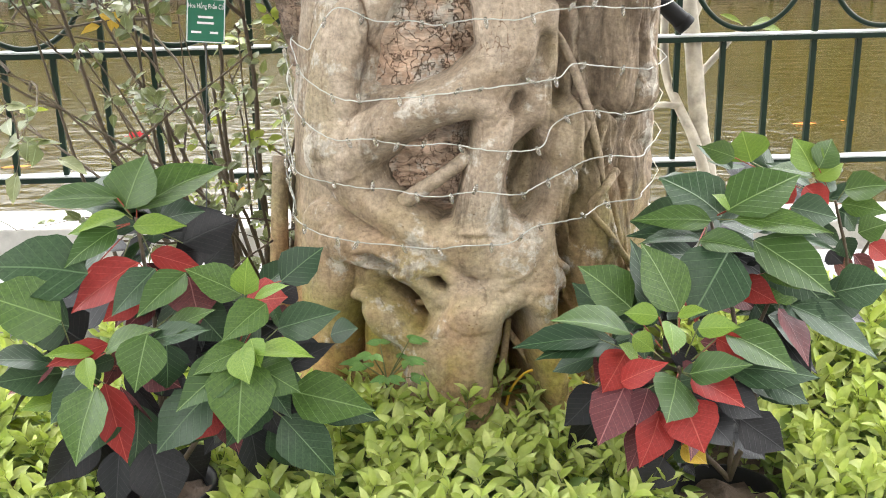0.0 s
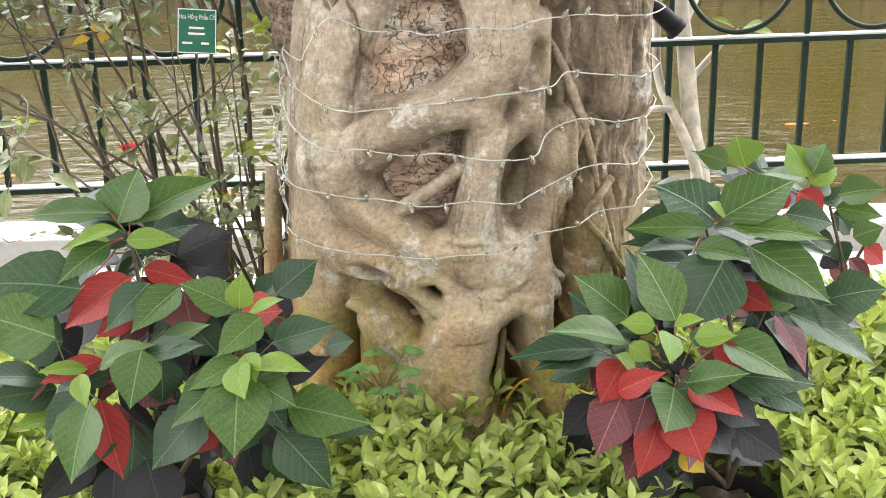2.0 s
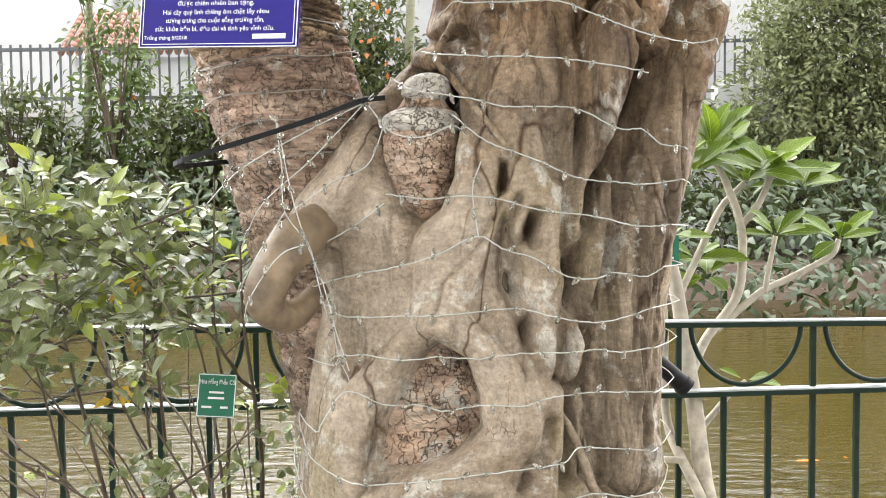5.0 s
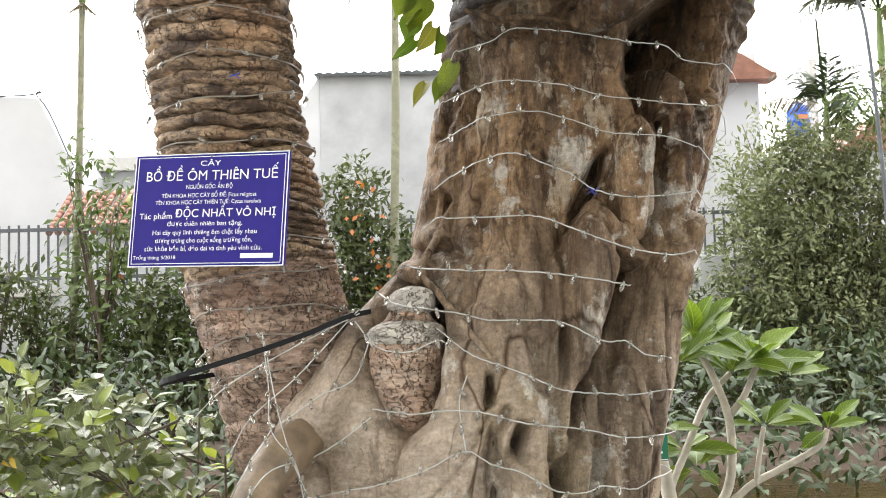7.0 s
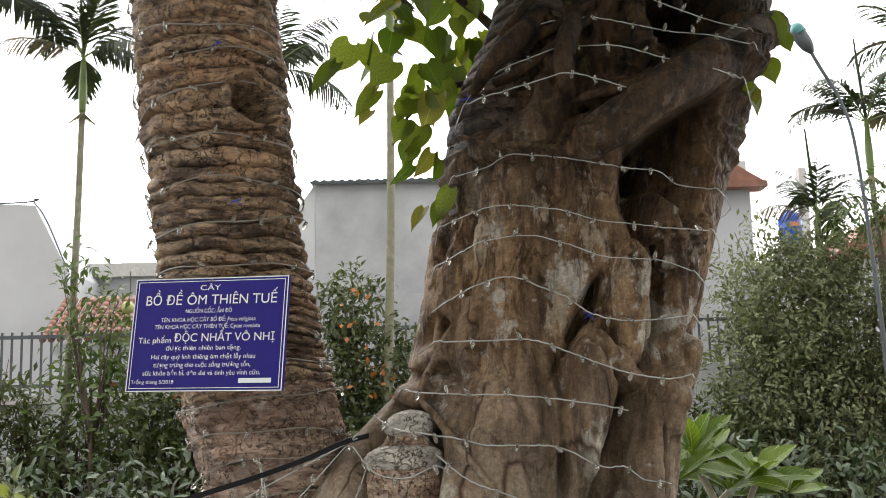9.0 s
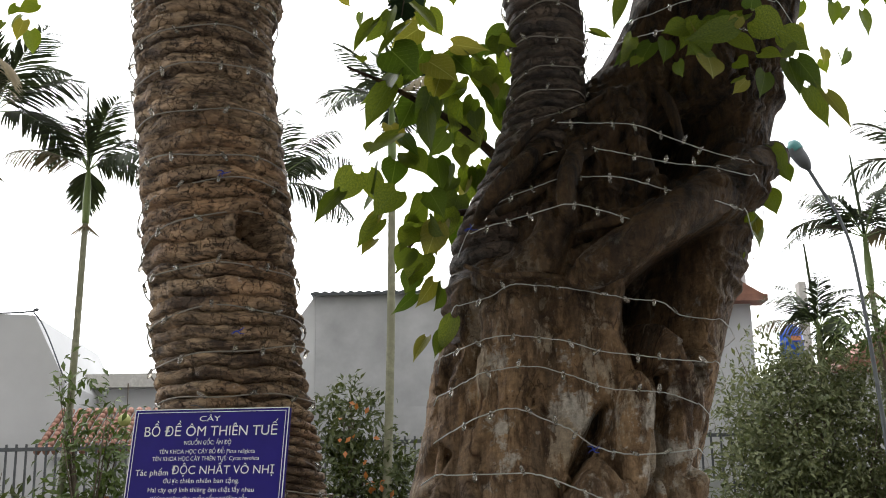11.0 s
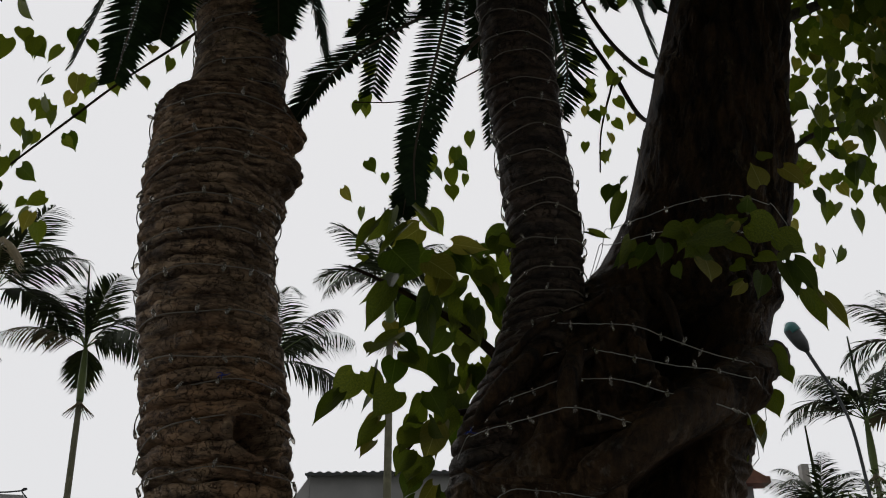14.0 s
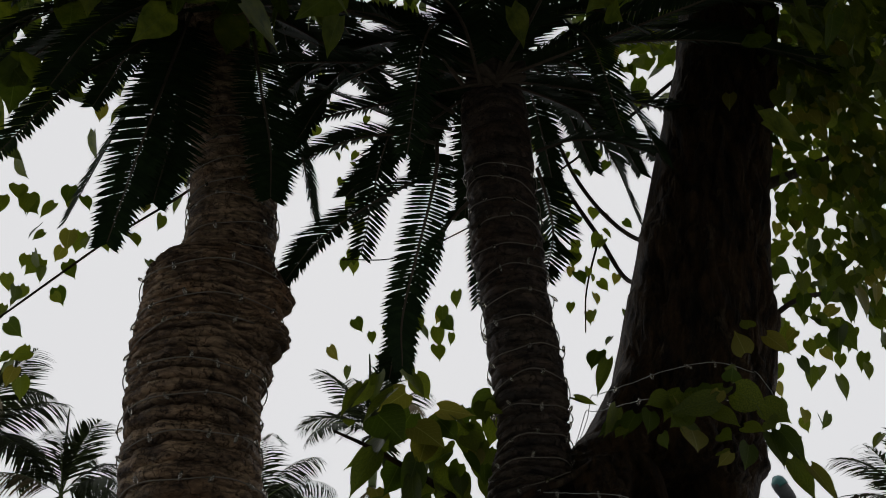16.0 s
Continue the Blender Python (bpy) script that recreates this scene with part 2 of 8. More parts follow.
def bark_cycad(name, dark, light, red, pale=0.6):
    """Scaly ring bark: layered plates broken by short upright cracks."""
    m, n, l, b = mat(name, 0.62)
    v = coords(n, l)
    ring = coords(n, l, (1, 1, 4.0))
    base = mix(n, l, noise_fac(n, l, ring, 7, 10, 0.40, 0.60, 0.72), dark, light)
    base = mix(n, l, noise_fac(n, l, v, 4, 7, 0.50, 0.72), base, red)
    base = mix(n, l, noise_fac(n, l, v, 12, 10, pale, pale + 0.09, 0.72), base, (0.52, 0.48, 0.42))
    base = mix(n, l, noise_fac(n, l, ring, 20, 9, 0.5, 0.66, 0.7), base, tuple(c * 0.55 for c in dark))
    cr = crackle(n, l, coords(n, l, (1, 1, 0.8)), 19.0, 0.0, 0.050, (0.28, 0.22, 0.17), 0.3, 14.0)
    base = mix(n, l, noise_fac(n, l, v, 6, 5, 0.3, 0.5), base, mix(n, l, 1.0, base, cr, 'MULTIPLY'))
    vor = n.new("ShaderNodeTexVoronoi")
    vor.inputs["Scale"].default_value = 16.0
    wq = node(n, "ShaderNodeTexNoise", Scale=10.0, Detail=5.0)
    l.new(v, wq.inputs["Vector"])
    l.new(mix(n, l, 0.12, coords(n, l, (1.0, 1.0, 1.7)), wq.outputs["Color"]), vor.inputs["Vector"])
    cell = n.new("ShaderNodeSeparateColor")
    l.new(vor.outputs["Color"], cell.inputs[0])
    cr2 = n.new("ShaderNodeMapRange")
    cr2.inputs[3].default_value, cr2.inputs[4].default_value = 0.78, 1.22
    l.new(cell.outputs[0], cr2.inputs[0])
    base = mix(n, l, 1.0, base, cr2.outputs[0], 'MULTIPLY')
    base = mottle(n, l, coords(n, l, (1.0, 1.0, 1.6)), base, 38.0, 0.74, 1.24, 0.36, 0.64)
    l.new(base, b.inputs["Base Color"])
    fine = node(n, "ShaderNodeTexNoise", Scale=60.0, Detail=10.0, Roughness=0.78)
    l.new(ring, fine.inputs["Vector"])
    bump(n, l, b, fine.outputs["Fac"], 0.6, 0.010)
    bump(n, l, b, cr, 0.9, 0.012)
    b.inputs["Specular IOR Level"].default_value = 0.45
    return m


def leaf_material(name, a, c, rough=0.42, vein=None, thin=0.3, spec=0.5):
    """Leaf skin: tint by object, blotches, pale midrib and side veins along the leaf's own UV, light let through."""
    m, n, l, b = mat(name, rough)
    b.inputs["Specular IOR Level"].default_value = spec
    info = n.new("ShaderNodeObjectInfo")
    geo = n.new("ShaderNodeNewGeometry")
    add = n.new("ShaderNodeMath")
    add.operation = 'ADD'
    l.new(info.outputs["Random"], add.inputs[0])
    l.new(geo.outputs["Random Per Island"], add.inputs[1])
    fr = n.new("ShaderNodeMath")
    fr.operation = 'FRACT'
    l.new(add.outputs[0], fr.inputs[0])
    col = mix(n, l, fr.outputs[0], a, c)
    blot = noise_fac(n, l, coords(n, l), 25, 4, 0.35, 0.75)
    col = mix(n, l, blot, col, tuple(x * 0.8 for x in a))
    if vein:
        uv = n.new("ShaderNodeUVMap")
        s = n.new("ShaderNodeSeparateXYZ")
        l.new(uv.outputs[0], s.inputs[0])
        off = n.new("ShaderNodeMath")
        off.operation = 'SUBTRACT'
        off.inputs[1].default_value = 0.5
        l.new(s.outputs[0], off.inputs[0])
        ab = n.new("ShaderNodeMath")
        ab.operation = 'ABSOLUTE'
        l.new(off.outputs[0], ab.inputs[0])
        mid = ramp(n, ((0.005, (1, 1, 1)), (0.016, (0, 0, 0))))
        l.new(ab.outputs[0], mid.inputs[0])
        # side veins: saw of (v - 0.8|u|)
        k = n.new("ShaderNodeMath")
        k.operation = 'MULTIPLY_ADD'
        k.inputs[1].default_value = -0.75
        l.new(ab.outputs[0], k.inputs[0])
        l.new(s.outputs[1], k.inputs[2])
        pp = n.new("ShaderNodeMath")
        pp.operation = 'PINGPONG'
        pp.inputs[1].default_value = 0.066
        l.new(k.outputs[0], pp.inputs[0])
        side = ramp(n, ((0.0, (0.5, 0.5, 0.5)), (0.0065, (0, 0, 0))))
        l.new(pp.outputs[0], side.inputs[0])
        both = mix(n, l, 1.0, mid.outputs[0], side.outputs[0], 'LIGHTEN')
        col = mix(n, l, both, col, vein)
        bump(n, l, b, both, 0.35, 0.003)
    l.new(col, b.inputs["Base Color"])
    if thin:
        tr = n.new("ShaderNodeBsdfTranslucent")
        l.new(mix(n, l, 1.0, col, (1.0, 1.0, 0.55), 'MULTIPLY'), tr.inputs[0])
        sh = n.new("ShaderNodeMixShader")
        sh.inputs[0].default_value = thin
        l.new(b.outputs[0], sh.inputs[1])
        l.new(tr.outputs[0], sh.inputs[2])
        l.new(sh.outputs[0], n["Material Output"].inputs[0])
    return m


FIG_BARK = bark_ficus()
CYCAD_BARK = bark_cycad("cycad_bark", (0.074, 0.042, 0.023), (0.42, 0.292, 0.180), (0.34, 0.195, 0.098), 0.62)
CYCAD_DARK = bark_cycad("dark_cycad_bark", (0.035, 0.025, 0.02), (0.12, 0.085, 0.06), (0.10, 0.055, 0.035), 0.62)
INNER_BARK = bark_cycad("inner_bark", (0.37, 0.25, 0.175), (0.62, 0.48, 0.37), (0.48, 0.30, 0.20), 0.52)
RED_BARK = bark_cycad("reddish_cycad_bark", (0.20, 0.125, 0.085), (0.43, 0.315, 0.235), (0.36, 0.21, 0.14), 0.57)
SOIL = plain("soil", (0.10, 0.07, 0.05), 0.95, vary=0.5, scale=40, relief=0.8)
STONE = plain("pale_stone", (0.55, 0.54, 0.51), 0.8, vary=0.3, scale=18, relief=0.4)
PAVING = plain("grey_paving", (0.36, 0.36, 0.36), 0.85, vary=0.35, scale=25, relief=0.4)
RAIL_GREEN = plain("green_rail_paint", (0.006, 0.020, 0.012), 0.45, vary=0.4, scale=20, relief=0.1, spec=0.2)
# dusty rail tops, the sky's reflection put into the pale grey
RAIL_SHEEN = plain("weathered_rail_paint", (0.42, 0.45, 0.46), 0.4, vary=0.35, scale=14, relief=0.15)
WALL_GREY = plain("grey_render", (0.42, 0.43, 0.44), 0.9, vary=0.3, scale=1.2, relief=0.2)
WALL_WHITE = plain("white_render", (0.52, 0.53, 0.54), 0.9, vary=0.2, scale=0.9, relief=0.2)
ROOF_TILE = plain("clay_tile", (0.27, 0.13, 0.09), 0.8, vary=0.45, scale=4, relief=0.3)
METAL_DARK = plain("dark_metal", (0.10, 0.11, 0.12), 0.5, 0.3, vary=0.4, scale=8)
BLACK_PLASTIC = plain("black_plastic", (0.009, 0.009, 0.01), 0.6, vary=0.4, scale=30, spec=0.2)
WIRE = plain("clear_wire", (0.47, 0.48, 0.45), 0.35, vary=0.2, scale=60)
SIGN_BLUE = plain("blue_enamel", (0.018, 0.011, 0.185), 0.4, vary=0.12, scale=20, relief=0.03, spec=0.2)
SIGN_WHITE = plain("white_paint", (0.82, 0.82, 0.84), 0.5, vary=0.06, scale=50, relief=0.02)
SIGN_GREEN = plain("green_enamel", (0.005, 0.14, 0.075), 0.35, vary=0.15, scale=40, relief=0.03)


def water_material():
    m, n, l, b = mat("pond_water", 0.06)
    v = coords(n, l)
    col = mix(n, l, noise_fac(n, l, v, 0.5, 5, 0.3, 0.7), (0.028, 0.021, 0.0018), (0.041, 0.030, 0.004))
    l.new(col, b.inputs["Base Color"])
    b.inputs["IOR"].default_value = 1.33
    b.inputs["Specular IOR Level"].default_value = 0.26
    w1 = node(n, "ShaderNodeTexNoise", Scale=5.0, Detail=5.0, Roughness=0.55)
    l.new(coords(n, l, (1, 2.2, 1)), w1.inputs["Vector"])
    bump(n, l, b, w1.outputs["Fac"], 0.22, 0.06)
    return m


WATER = water_material()


# ---- mesh helpers ----
def build(name, verts, faces, material, parent=None, label="", smooth=True, uvs=None):
    me = bpy.data.meshes.new(name)
    me.from_pydata([tuple(map(float, p)) for p in verts] if not isinstance(verts, np.ndarray) else verts.tolist(), [], faces if not isinstance(faces, np.ndarray) else faces.tolist())
    if uvs is not None:
        lay = me.uv_layers.new(name="UVMap")
        idx = np.zeros(len(me.loops), dtype=np.int32)
        me.loops.foreach_get("vertex_index", idx)
        lay.data.foreach_set("uv", np.asarray(uvs, dtype=np.float32)[idx].ravel())
    me.polygons.foreach_set("use_smooth", [smooth] * len(me.polygons))
    me.materials.append(material)
    me.update()
    ob = new(name, me)
    if parent:
        ob.parent = parent
    if label:
        ob["label"] = label
    return ob


def again(ob, m, parent=None):
    """Another object on the same mesh."""
    c = new(ob.name.split(".")[0], ob.data)
    c.matrix_basis = m
    c.parent = parent or ob.parent
    return c


def thing(name, label, category, at=(0, 0, 0), group="", kind=""):
    e = new(name)
    e.location = at
    e.empty_display_size = 0.1
    return tagged(e, label, category, group, kind)


def part(name, bm, material, parent=None, label="", smooth=False):
    me = bpy.data.meshes.new(name)
    bm.to_mesh(me)
    bm.free()
    me.polygons.foreach_set("use_smooth", [smooth] * len(me.polygons))
    me.materials.append(material)
    ob = new(name, me)
    if parent:
        ob.parent = parent
    if label:
        ob["label"] = label
    return ob


def box_bm(x0, x1, y0, y1, z0, z1, bevel=0.0, bm=None):
    bm = bm or bmesh.new()
    r = bmesh.ops.create_cube(bm, size=1, matrix=Matrix.LocRotScale(((x0 + x1) / 2, (y0 + y1) / 2, (z0 + z1) / 2), None, (x1 - x0, y1 - y0, z1 - z0)))
    if bevel:
        es = list({e for v in r["verts"] for e in v.link_edges})
        bmesh.ops.bevel(bm, geom=es, offset=bevel, segments=2, affect='EDGES', profile=0.6)
    return bm


def catmull(pts, n):
    """n points along a smooth curve through pts (rows of any width)."""
    p = np.asarray(pts, float)
    if len(p) < 2:
        return p
    p = np.vstack([2 * p[0] - p[1], p, 2 * p[-1] - p[-2]])
    out = []
    for u in np.linspace(0, len(p) - 3 - 1e-9, n):
        i = int(u)
        t = u - i
        a, b, c, d = p[i], p[i + 1], p[i + 2], p[i + 3]
        out.append(0.5 * (2 * b + (c - a) * t + (2 * a - 5 * b + 4 * c - d) * t * t + (3 * b - a - 3 * c + d) * t ** 3))
    return np.array(out)


def tube(rows, sides=10, n=None, rough=0.0, seed=0, ends=True):
    """Vertices and faces of a tube along rows (x, y, z, radius)."""
    r = catmull(rows, n or len(rows) * 6)
    rng = np.random.default_rng(seed)
    c, rad = r[:, :3], r[:, 3]
    tan = np.gradient(c, axis=0)
    tan /= np.linalg.norm(tan, axis=1)[:, None] + 1e-9
    ref = np.array([0.31, 0.93, 0.17])
    ref = ref / np.linalg.norm(ref)
    a = np.cross(tan, ref)
    a /= np.linalg.norm(a, axis=1)[:, None] + 1e-9
    b = np.cross(tan, a)
    th = np.linspace(0, 2 * np.pi, sides, endpoint=False)
    k = rad[:, None] * (1 + rough * rng.standard_normal((len(c), sides)))
    v = c[:, None] + k[..., None] * (np.cos(th)[None, :, None] * a[:, None] + np.sin(th)[None, :, None] * b[:, None])
    v = v.reshape(-1, 3)
    f = []
    for i in range(len(c) - 1):
        for j in range(sides):
            q = (j + 1) % sides
            f.append((i * sides + j, i * sides + q, (i + 1) * sides + q, (i + 1) * sides + j))
    if ends:
        f.append(tuple(range(sides))[::-1])
        f.append(tuple(range((len(c) - 1) * sides, len(c) * sides)))
    return v, f


def merge(pieces):
    """Joins (verts, faces) pairs."""
    vs, fs, o = [], [], 0
    for v, f in pieces:
        vs.append(np.asarray(v, float))
        fs += [tuple(int(i) + o for i in q) for q in f]
        o += len(v)
    return np.vstack(vs), fs


def fbm(x, y, seed, octaves=4, freq=1.0):
    """Smooth value noise on arrays, about -1 to 1."""
    rng = np.random.default_rng(seed)
    tab = rng.uniform(-1, 1, (64, 64))
    out, amp, tot = np.zeros(np.broadcast(x, y).shape), 1.0, 0.0
    for _ in range(octaves):
        fx, fy = x * freq + 13.7, y * freq + 7.3
        ix, iy = np.floor(fx).astype(int), np.floor(fy).astype(int)
        tx, ty = fx - ix, fy - iy
        tx, ty = tx * tx * (3 - 2 * tx), ty * ty * (3 - 2 * ty)
        g = lambda a, b: tab[a % 64, b % 64]
        out = out + amp * ((g(ix, iy) * (1 - tx) + g(ix + 1, iy) * tx) * (1 - ty) + (g(ix, iy + 1) * (1 - tx) + g(ix + 1, iy + 1) * tx) * ty)
        tot += amp
        amp *= 0.5
        freq *= 2.03
    return out / tot


def smooth01(x):
    x = np.clip(x, 0, 1)
    return x * x * (3 - 2 * x)


# the old trees lean a little away from the path
LEAN = Matrix.Translation((0, 0.37, 1.482)) @ Matrix.Rotation(radians(-3.5), 4, 'X') @ Matrix.Translation((0, -0.37, -1.337))


def leaned(x, y, z):
    return tuple(LEAN @ Vector((x, y, z)))


# ---- the fig tree: one trunk surface round the old cycads ----
AXIS = np.array([  # z, centre x, centre y, half width, half depth
    (-0.12, 0.085, 3.42, 0.54, 0.48), (0.15, 0.085, 3.42, 0.495, 0.45), (0.36, 0.085, 3.41, 0.472, 0.43), (0.95, 0.10, 3.40, 0.468, 0.42),
    (1.35, 0.1425, 3.40, 0.4575, 0.410), (1.50, 0.1375, 3.40, 0.4775, 0.410), (1.59, 0.1325, 3.40, 0.4975, 0.410), (1.65, 0.1475, 3.40, 0.4875, 0.405), (1.75, 0.1925, 3.41, 0.4525, 0.400), (1.84, 0.2500, 3.41, 0.4300, 0.390), (1.92, 0.2975, 3.41, 0.4075, 0.385), (2.00, 0.3400, 3.42, 0.3800, 0.380), (2.08, 0.3675, 3.42, 0.3675, 0.370), 
    (2.26, 0.415, 3.42, 0.37, 0.36), (2.55, 0.485, 3.42, 0.39, 0.36), (2.75, 0.54, 3.43, 0.41, 0.36),
    (2.95, 0.61, 3.44, 0.405, 0.35), (3.10, 0.70, 3.45, 0.355, 0.32), (3.28, 0.82, 3.46, 0.29, 0.28), (3.54, 0.945, 3.47, 0.265, 0.26),
    (4.28, 1.10, 3.50, 0.215, 0.22), (5.04, 1.30, 3.52, 0.20, 0.20), (6.0, 1.42, 3.55, 0.16, 0.16), (7.2, 1.5, 3.6, 0.11, 0.11)])


def axis(z):
    return [np.interp(z, AXIS[:, 0], AXIS[:, k]) for k in (1, 2, 3, 4)]


RIDGES = []  # polylines (x, z, half width), lift


def ridge(lift, *pts):
    RIDGES.append((lift * 1.7, pts))


HOLES = []  # polygons (x, z), depth, lip


def hole(depth, lip, *pts):
    HOLES.append((depth, lip, pts))


ridge(.030, (-0.002, 1.334, 0.052), (-0.108, 1.226, 0.052), (-0.195, 1.123, 0.059), (-0.224, 1.018, 0.059), (-0.247, 0.898, 0.059))
ridge(.034, (0.036, 1.327, 0.052), (0.138, 1.209, 0.059), (0.170, 1.091, 0.059), (0.097, 1.000, 0.059), (-0.022, 0.955, 0.055), (-0.128, 0.896, 0.059), (-0.236, 0.830, 0.065))
ridge(.030, (-0.235, 0.857, 0.065), (-0.184, 0.775, 0.059), (-0.079, 0.705, 0.052), (0.027, 0.642, 0.052), (0.160, 0.605, 0.065))
ridge(.030, (0.129, 0.933, 0.052), (0.111, 0.812, 0.050), (0.081, 0.689, 0.052))
ridge(.034, (0.333, 0.930, 0.046), (0.294, 0.809, 0.052), (0.220, 0.701, 0.052), (0.227, 0.591, 0.065))
ridge(.034, (-0.198, 0.639, 0.052), (-0.092, 0.615, 0.039), (0.001, 0.564, 0.046), (0.081, 0.498, 0.052), (0.177, 0.510, 0.052), (0.265, 0.558, 0.052))
ridge(.030, (-0.251, 0.661, 0.065), (-0.267, 0.492, 0.059), (-0.272, 0.272, 0.059), (-0.295, 0.120, 0.065))
ridge(.055, (0.095, 0.483, 0.065), (0.058, 0.368, 0.104), (0.034, 0.220, 0.117), (0.031, 0.081, 0.130))
ridge(.045, (0.245, 0.508, 0.039), (0.258, 0.378, 0.037), (0.294, 0.198, 0.042), (0.330, 0.074, 0.046))
ridge(.040, (0.008, 1.978, 0.033), (-0.091, 1.855, 0.046), (-0.198, 1.726, 0.059), (-0.277, 1.635, 0.072), (-0.305, 1.544, 0.065))
ridge(.034, (-0.164, 0.504, 0.029), (-0.112, 0.445, 0.039), (-0.058, 0.415, 0.033), (-0.018, 0.355, 0.052))
ridge(.022, (-0.067, 0.558, 0.023), (-0.027, 0.515, 0.021), (0.005, 0.457, 0.026))
ridge(.030, (0.170, 1.826, 0.065), (0.194, 1.669, 0.065), (0.244, 1.498, 0.052), (0.249, 1.302, 0.046), (0.239, 1.066, 0.052))
ridge(.045, (0.407, 2.045, 0.052), (0.380, 1.928, 0.065), (0.359, 1.784, 0.052), (0.338, 1.654, 0.046), (0.315, 1.432, 0.039), (0.307, 1.236, 0.039))
ridge(.050, (0.616, 2.055, 0.059), (0.548, 1.821, 0.059), (0.493, 1.587, 0.065), (0.459, 1.404, 0.059), (0.463, 1.169, 0.052), (0.467, 0.972, 0.052))
ridge(.035, (0.386, 0.902, 0.046), (0.373, 0.740, 0.039), (0.400, 0.602, 0.046), (0.374, 0.463, 0.052))
ridge(.025, (0.090, 1.748, 0.052), (0.102, 1.618, 0.052), (0.035, 1.501, 0.078), (0.008, 1.383, 0.065))
ridge(.055, (0.90, 2.86, 0.059), (0.716, 2.748, 0.060), (0.553, 2.646, 0.055), (0.451, 2.589, 0.045))
ridge(.045, (0.750, 2.808, 0.026), (0.573, 2.736, 0.021), (0.471, 2.701, 0.021))
ridge(.035, (0.392, 2.816, 0.033), (0.373, 2.725, 0.039), (0.326, 2.622, 0.052), (0.212, 2.595, 0.039))
ridge(.035, (0.703, 2.569, 0.078), (0.658, 2.353, 0.065), (0.614, 2.131, 0.065), (0.585, 1.916, 0.065))
ridge(.020, (0.236, 2.478, 0.078), (0.215, 2.293, 0.091), (0.193, 2.087, 0.091), (0.212, 1.886, 0.078))
ridge(.025, (0.142, 2.582, 0.039), (0.110, 2.438, 0.046), (0.077, 2.255, 0.046), (0.032, 2.091, 0.052))
ridge(.035, (0.373, 2.050, 0.034), (0.420, 1.954, 0.057), (0.391, 1.850, 0.043), (0.356, 1.714, 0.023))
ridge(.035, (0.413, 2.110, 0.016), (0.463, 2.037, 0.021), (0.509, 1.984, 0.025), (0.592, 1.934, 0.025))
ridge(.030, (0.546, 2.281, 0.051), (0.520, 2.159, 0.055), (0.501, 2.050, 0.034))
ridge(.030, (0.715, 2.383, 0.048), (0.648, 2.167, 0.055), (0.578, 1.933, 0.048), (0.532, 1.746, 0.055), (0.494, 1.574, 0.055))
ridge(.028, (0.348, 1.961, 0.043), (0.357, 1.866, 0.043), (0.355, 1.772, 0.036), (0.339, 1.687, 0.026), (0.316, 1.603, 0.021))
ridge(.022, (0.258, 1.624, 0.047), (0.267, 1.550, 0.043), (0.256, 1.477, 0.038), (0.233, 1.383, 0.036))

hole(.16, .022, (-0.002, 1.306), (-0.048, 1.272), (-0.084, 1.202), (-0.122, 1.124), (-0.145, 1.007), (-0.072, 1.006), (0.032, 1.041), (0.100, 1.095), (0.096, 1.186), (0.068, 1.264))
hole(.16, .022, (0.096, 0.936), (0.017, 0.917), (-0.075, 0.873), (-0.123, 0.826), (-0.116, 0.786), (-0.058, 0.738), (0.014, 0.693), (0.043, 0.702), (0.068, 0.790), (0.090, 0.870))
hole(.14, .012, (0.240, 0.908), (0.194, 0.869), (0.173, 0.789), (0.179, 0.714), (0.206, 0.691), (0.252, 0.733), (0.272, 0.828))
hole(.05, .010, (-0.144, 0.622), (-0.091, 0.607), (-0.072, 0.585), (-0.106, 0.576), (-0.152, 0.594))
hole(.15, .016, (-0.03, 1.96), (-0.090, 1.853), (-0.112, 1.788), (-0.118, 1.698), (-0.106, 1.632), (-0.048, 1.567), (0.004, 1.605), (0.037, 1.683), (0.054, 1.773), (0.045, 1.90))
hole(.06, .008, (0.215, 1.596), (0.202, 1.551), (0.214, 1.512), (0.231, 1.563))
hole(.08, .006, (0.148, 1.720), (0.141, 1.655), (0.140, 1.623), (0.165, 1.681))
hole(.06, .006, (0.209, 1.382), (0.191, 1.330), (0.201, 1.291), (0.234, 1.336))
hole(.08, .008, (0.483, 2.711), (0.393, 2.653), (0.496, 2.688), (0.601, 2.738))
hole(.32, .0, (0.627, 3.079), (0.724, 3.127), (0.896, 3.149), (0.940, 3.071), (0.881, 2.908), (0.798, 2.845), (0.699, 2.824), (0.644, 2.865), (0.616, 2.963))
hole(.28, .0, (0.504, 2.621), (0.588, 2.664), (0.695, 2.715), (0.816, 2.750), (0.791, 2.598), (0.745, 2.395), (0.666, 2.313), (0.625, 2.456), (0.531, 2.516))
hole(.16, .0, (0.50, 2.54), (0.488, 2.437), (0.574, 2.249), (0.62, 2.362), (0.72, 2.62), (0.60, 2.60))
hole(.07, .0, (0.66, 3.45), (0.60, 3.1), (0.62, 2.86), (0.72, 2.86), (0.85, 3.02), (0.86, 3.3), (0.80, 3.5))
hole(.06, .004, (0.28, 1.10), (0.275, 0.95), (0.32, 0.97), (0.33, 1.12), (0.285, 1.30))
hole(.06, .004, (0.56, 2.06), (0.50, 1.90), (0.45, 1.72), (0.47, 1.72), (0.53, 1.88), (0.575, 2.02))
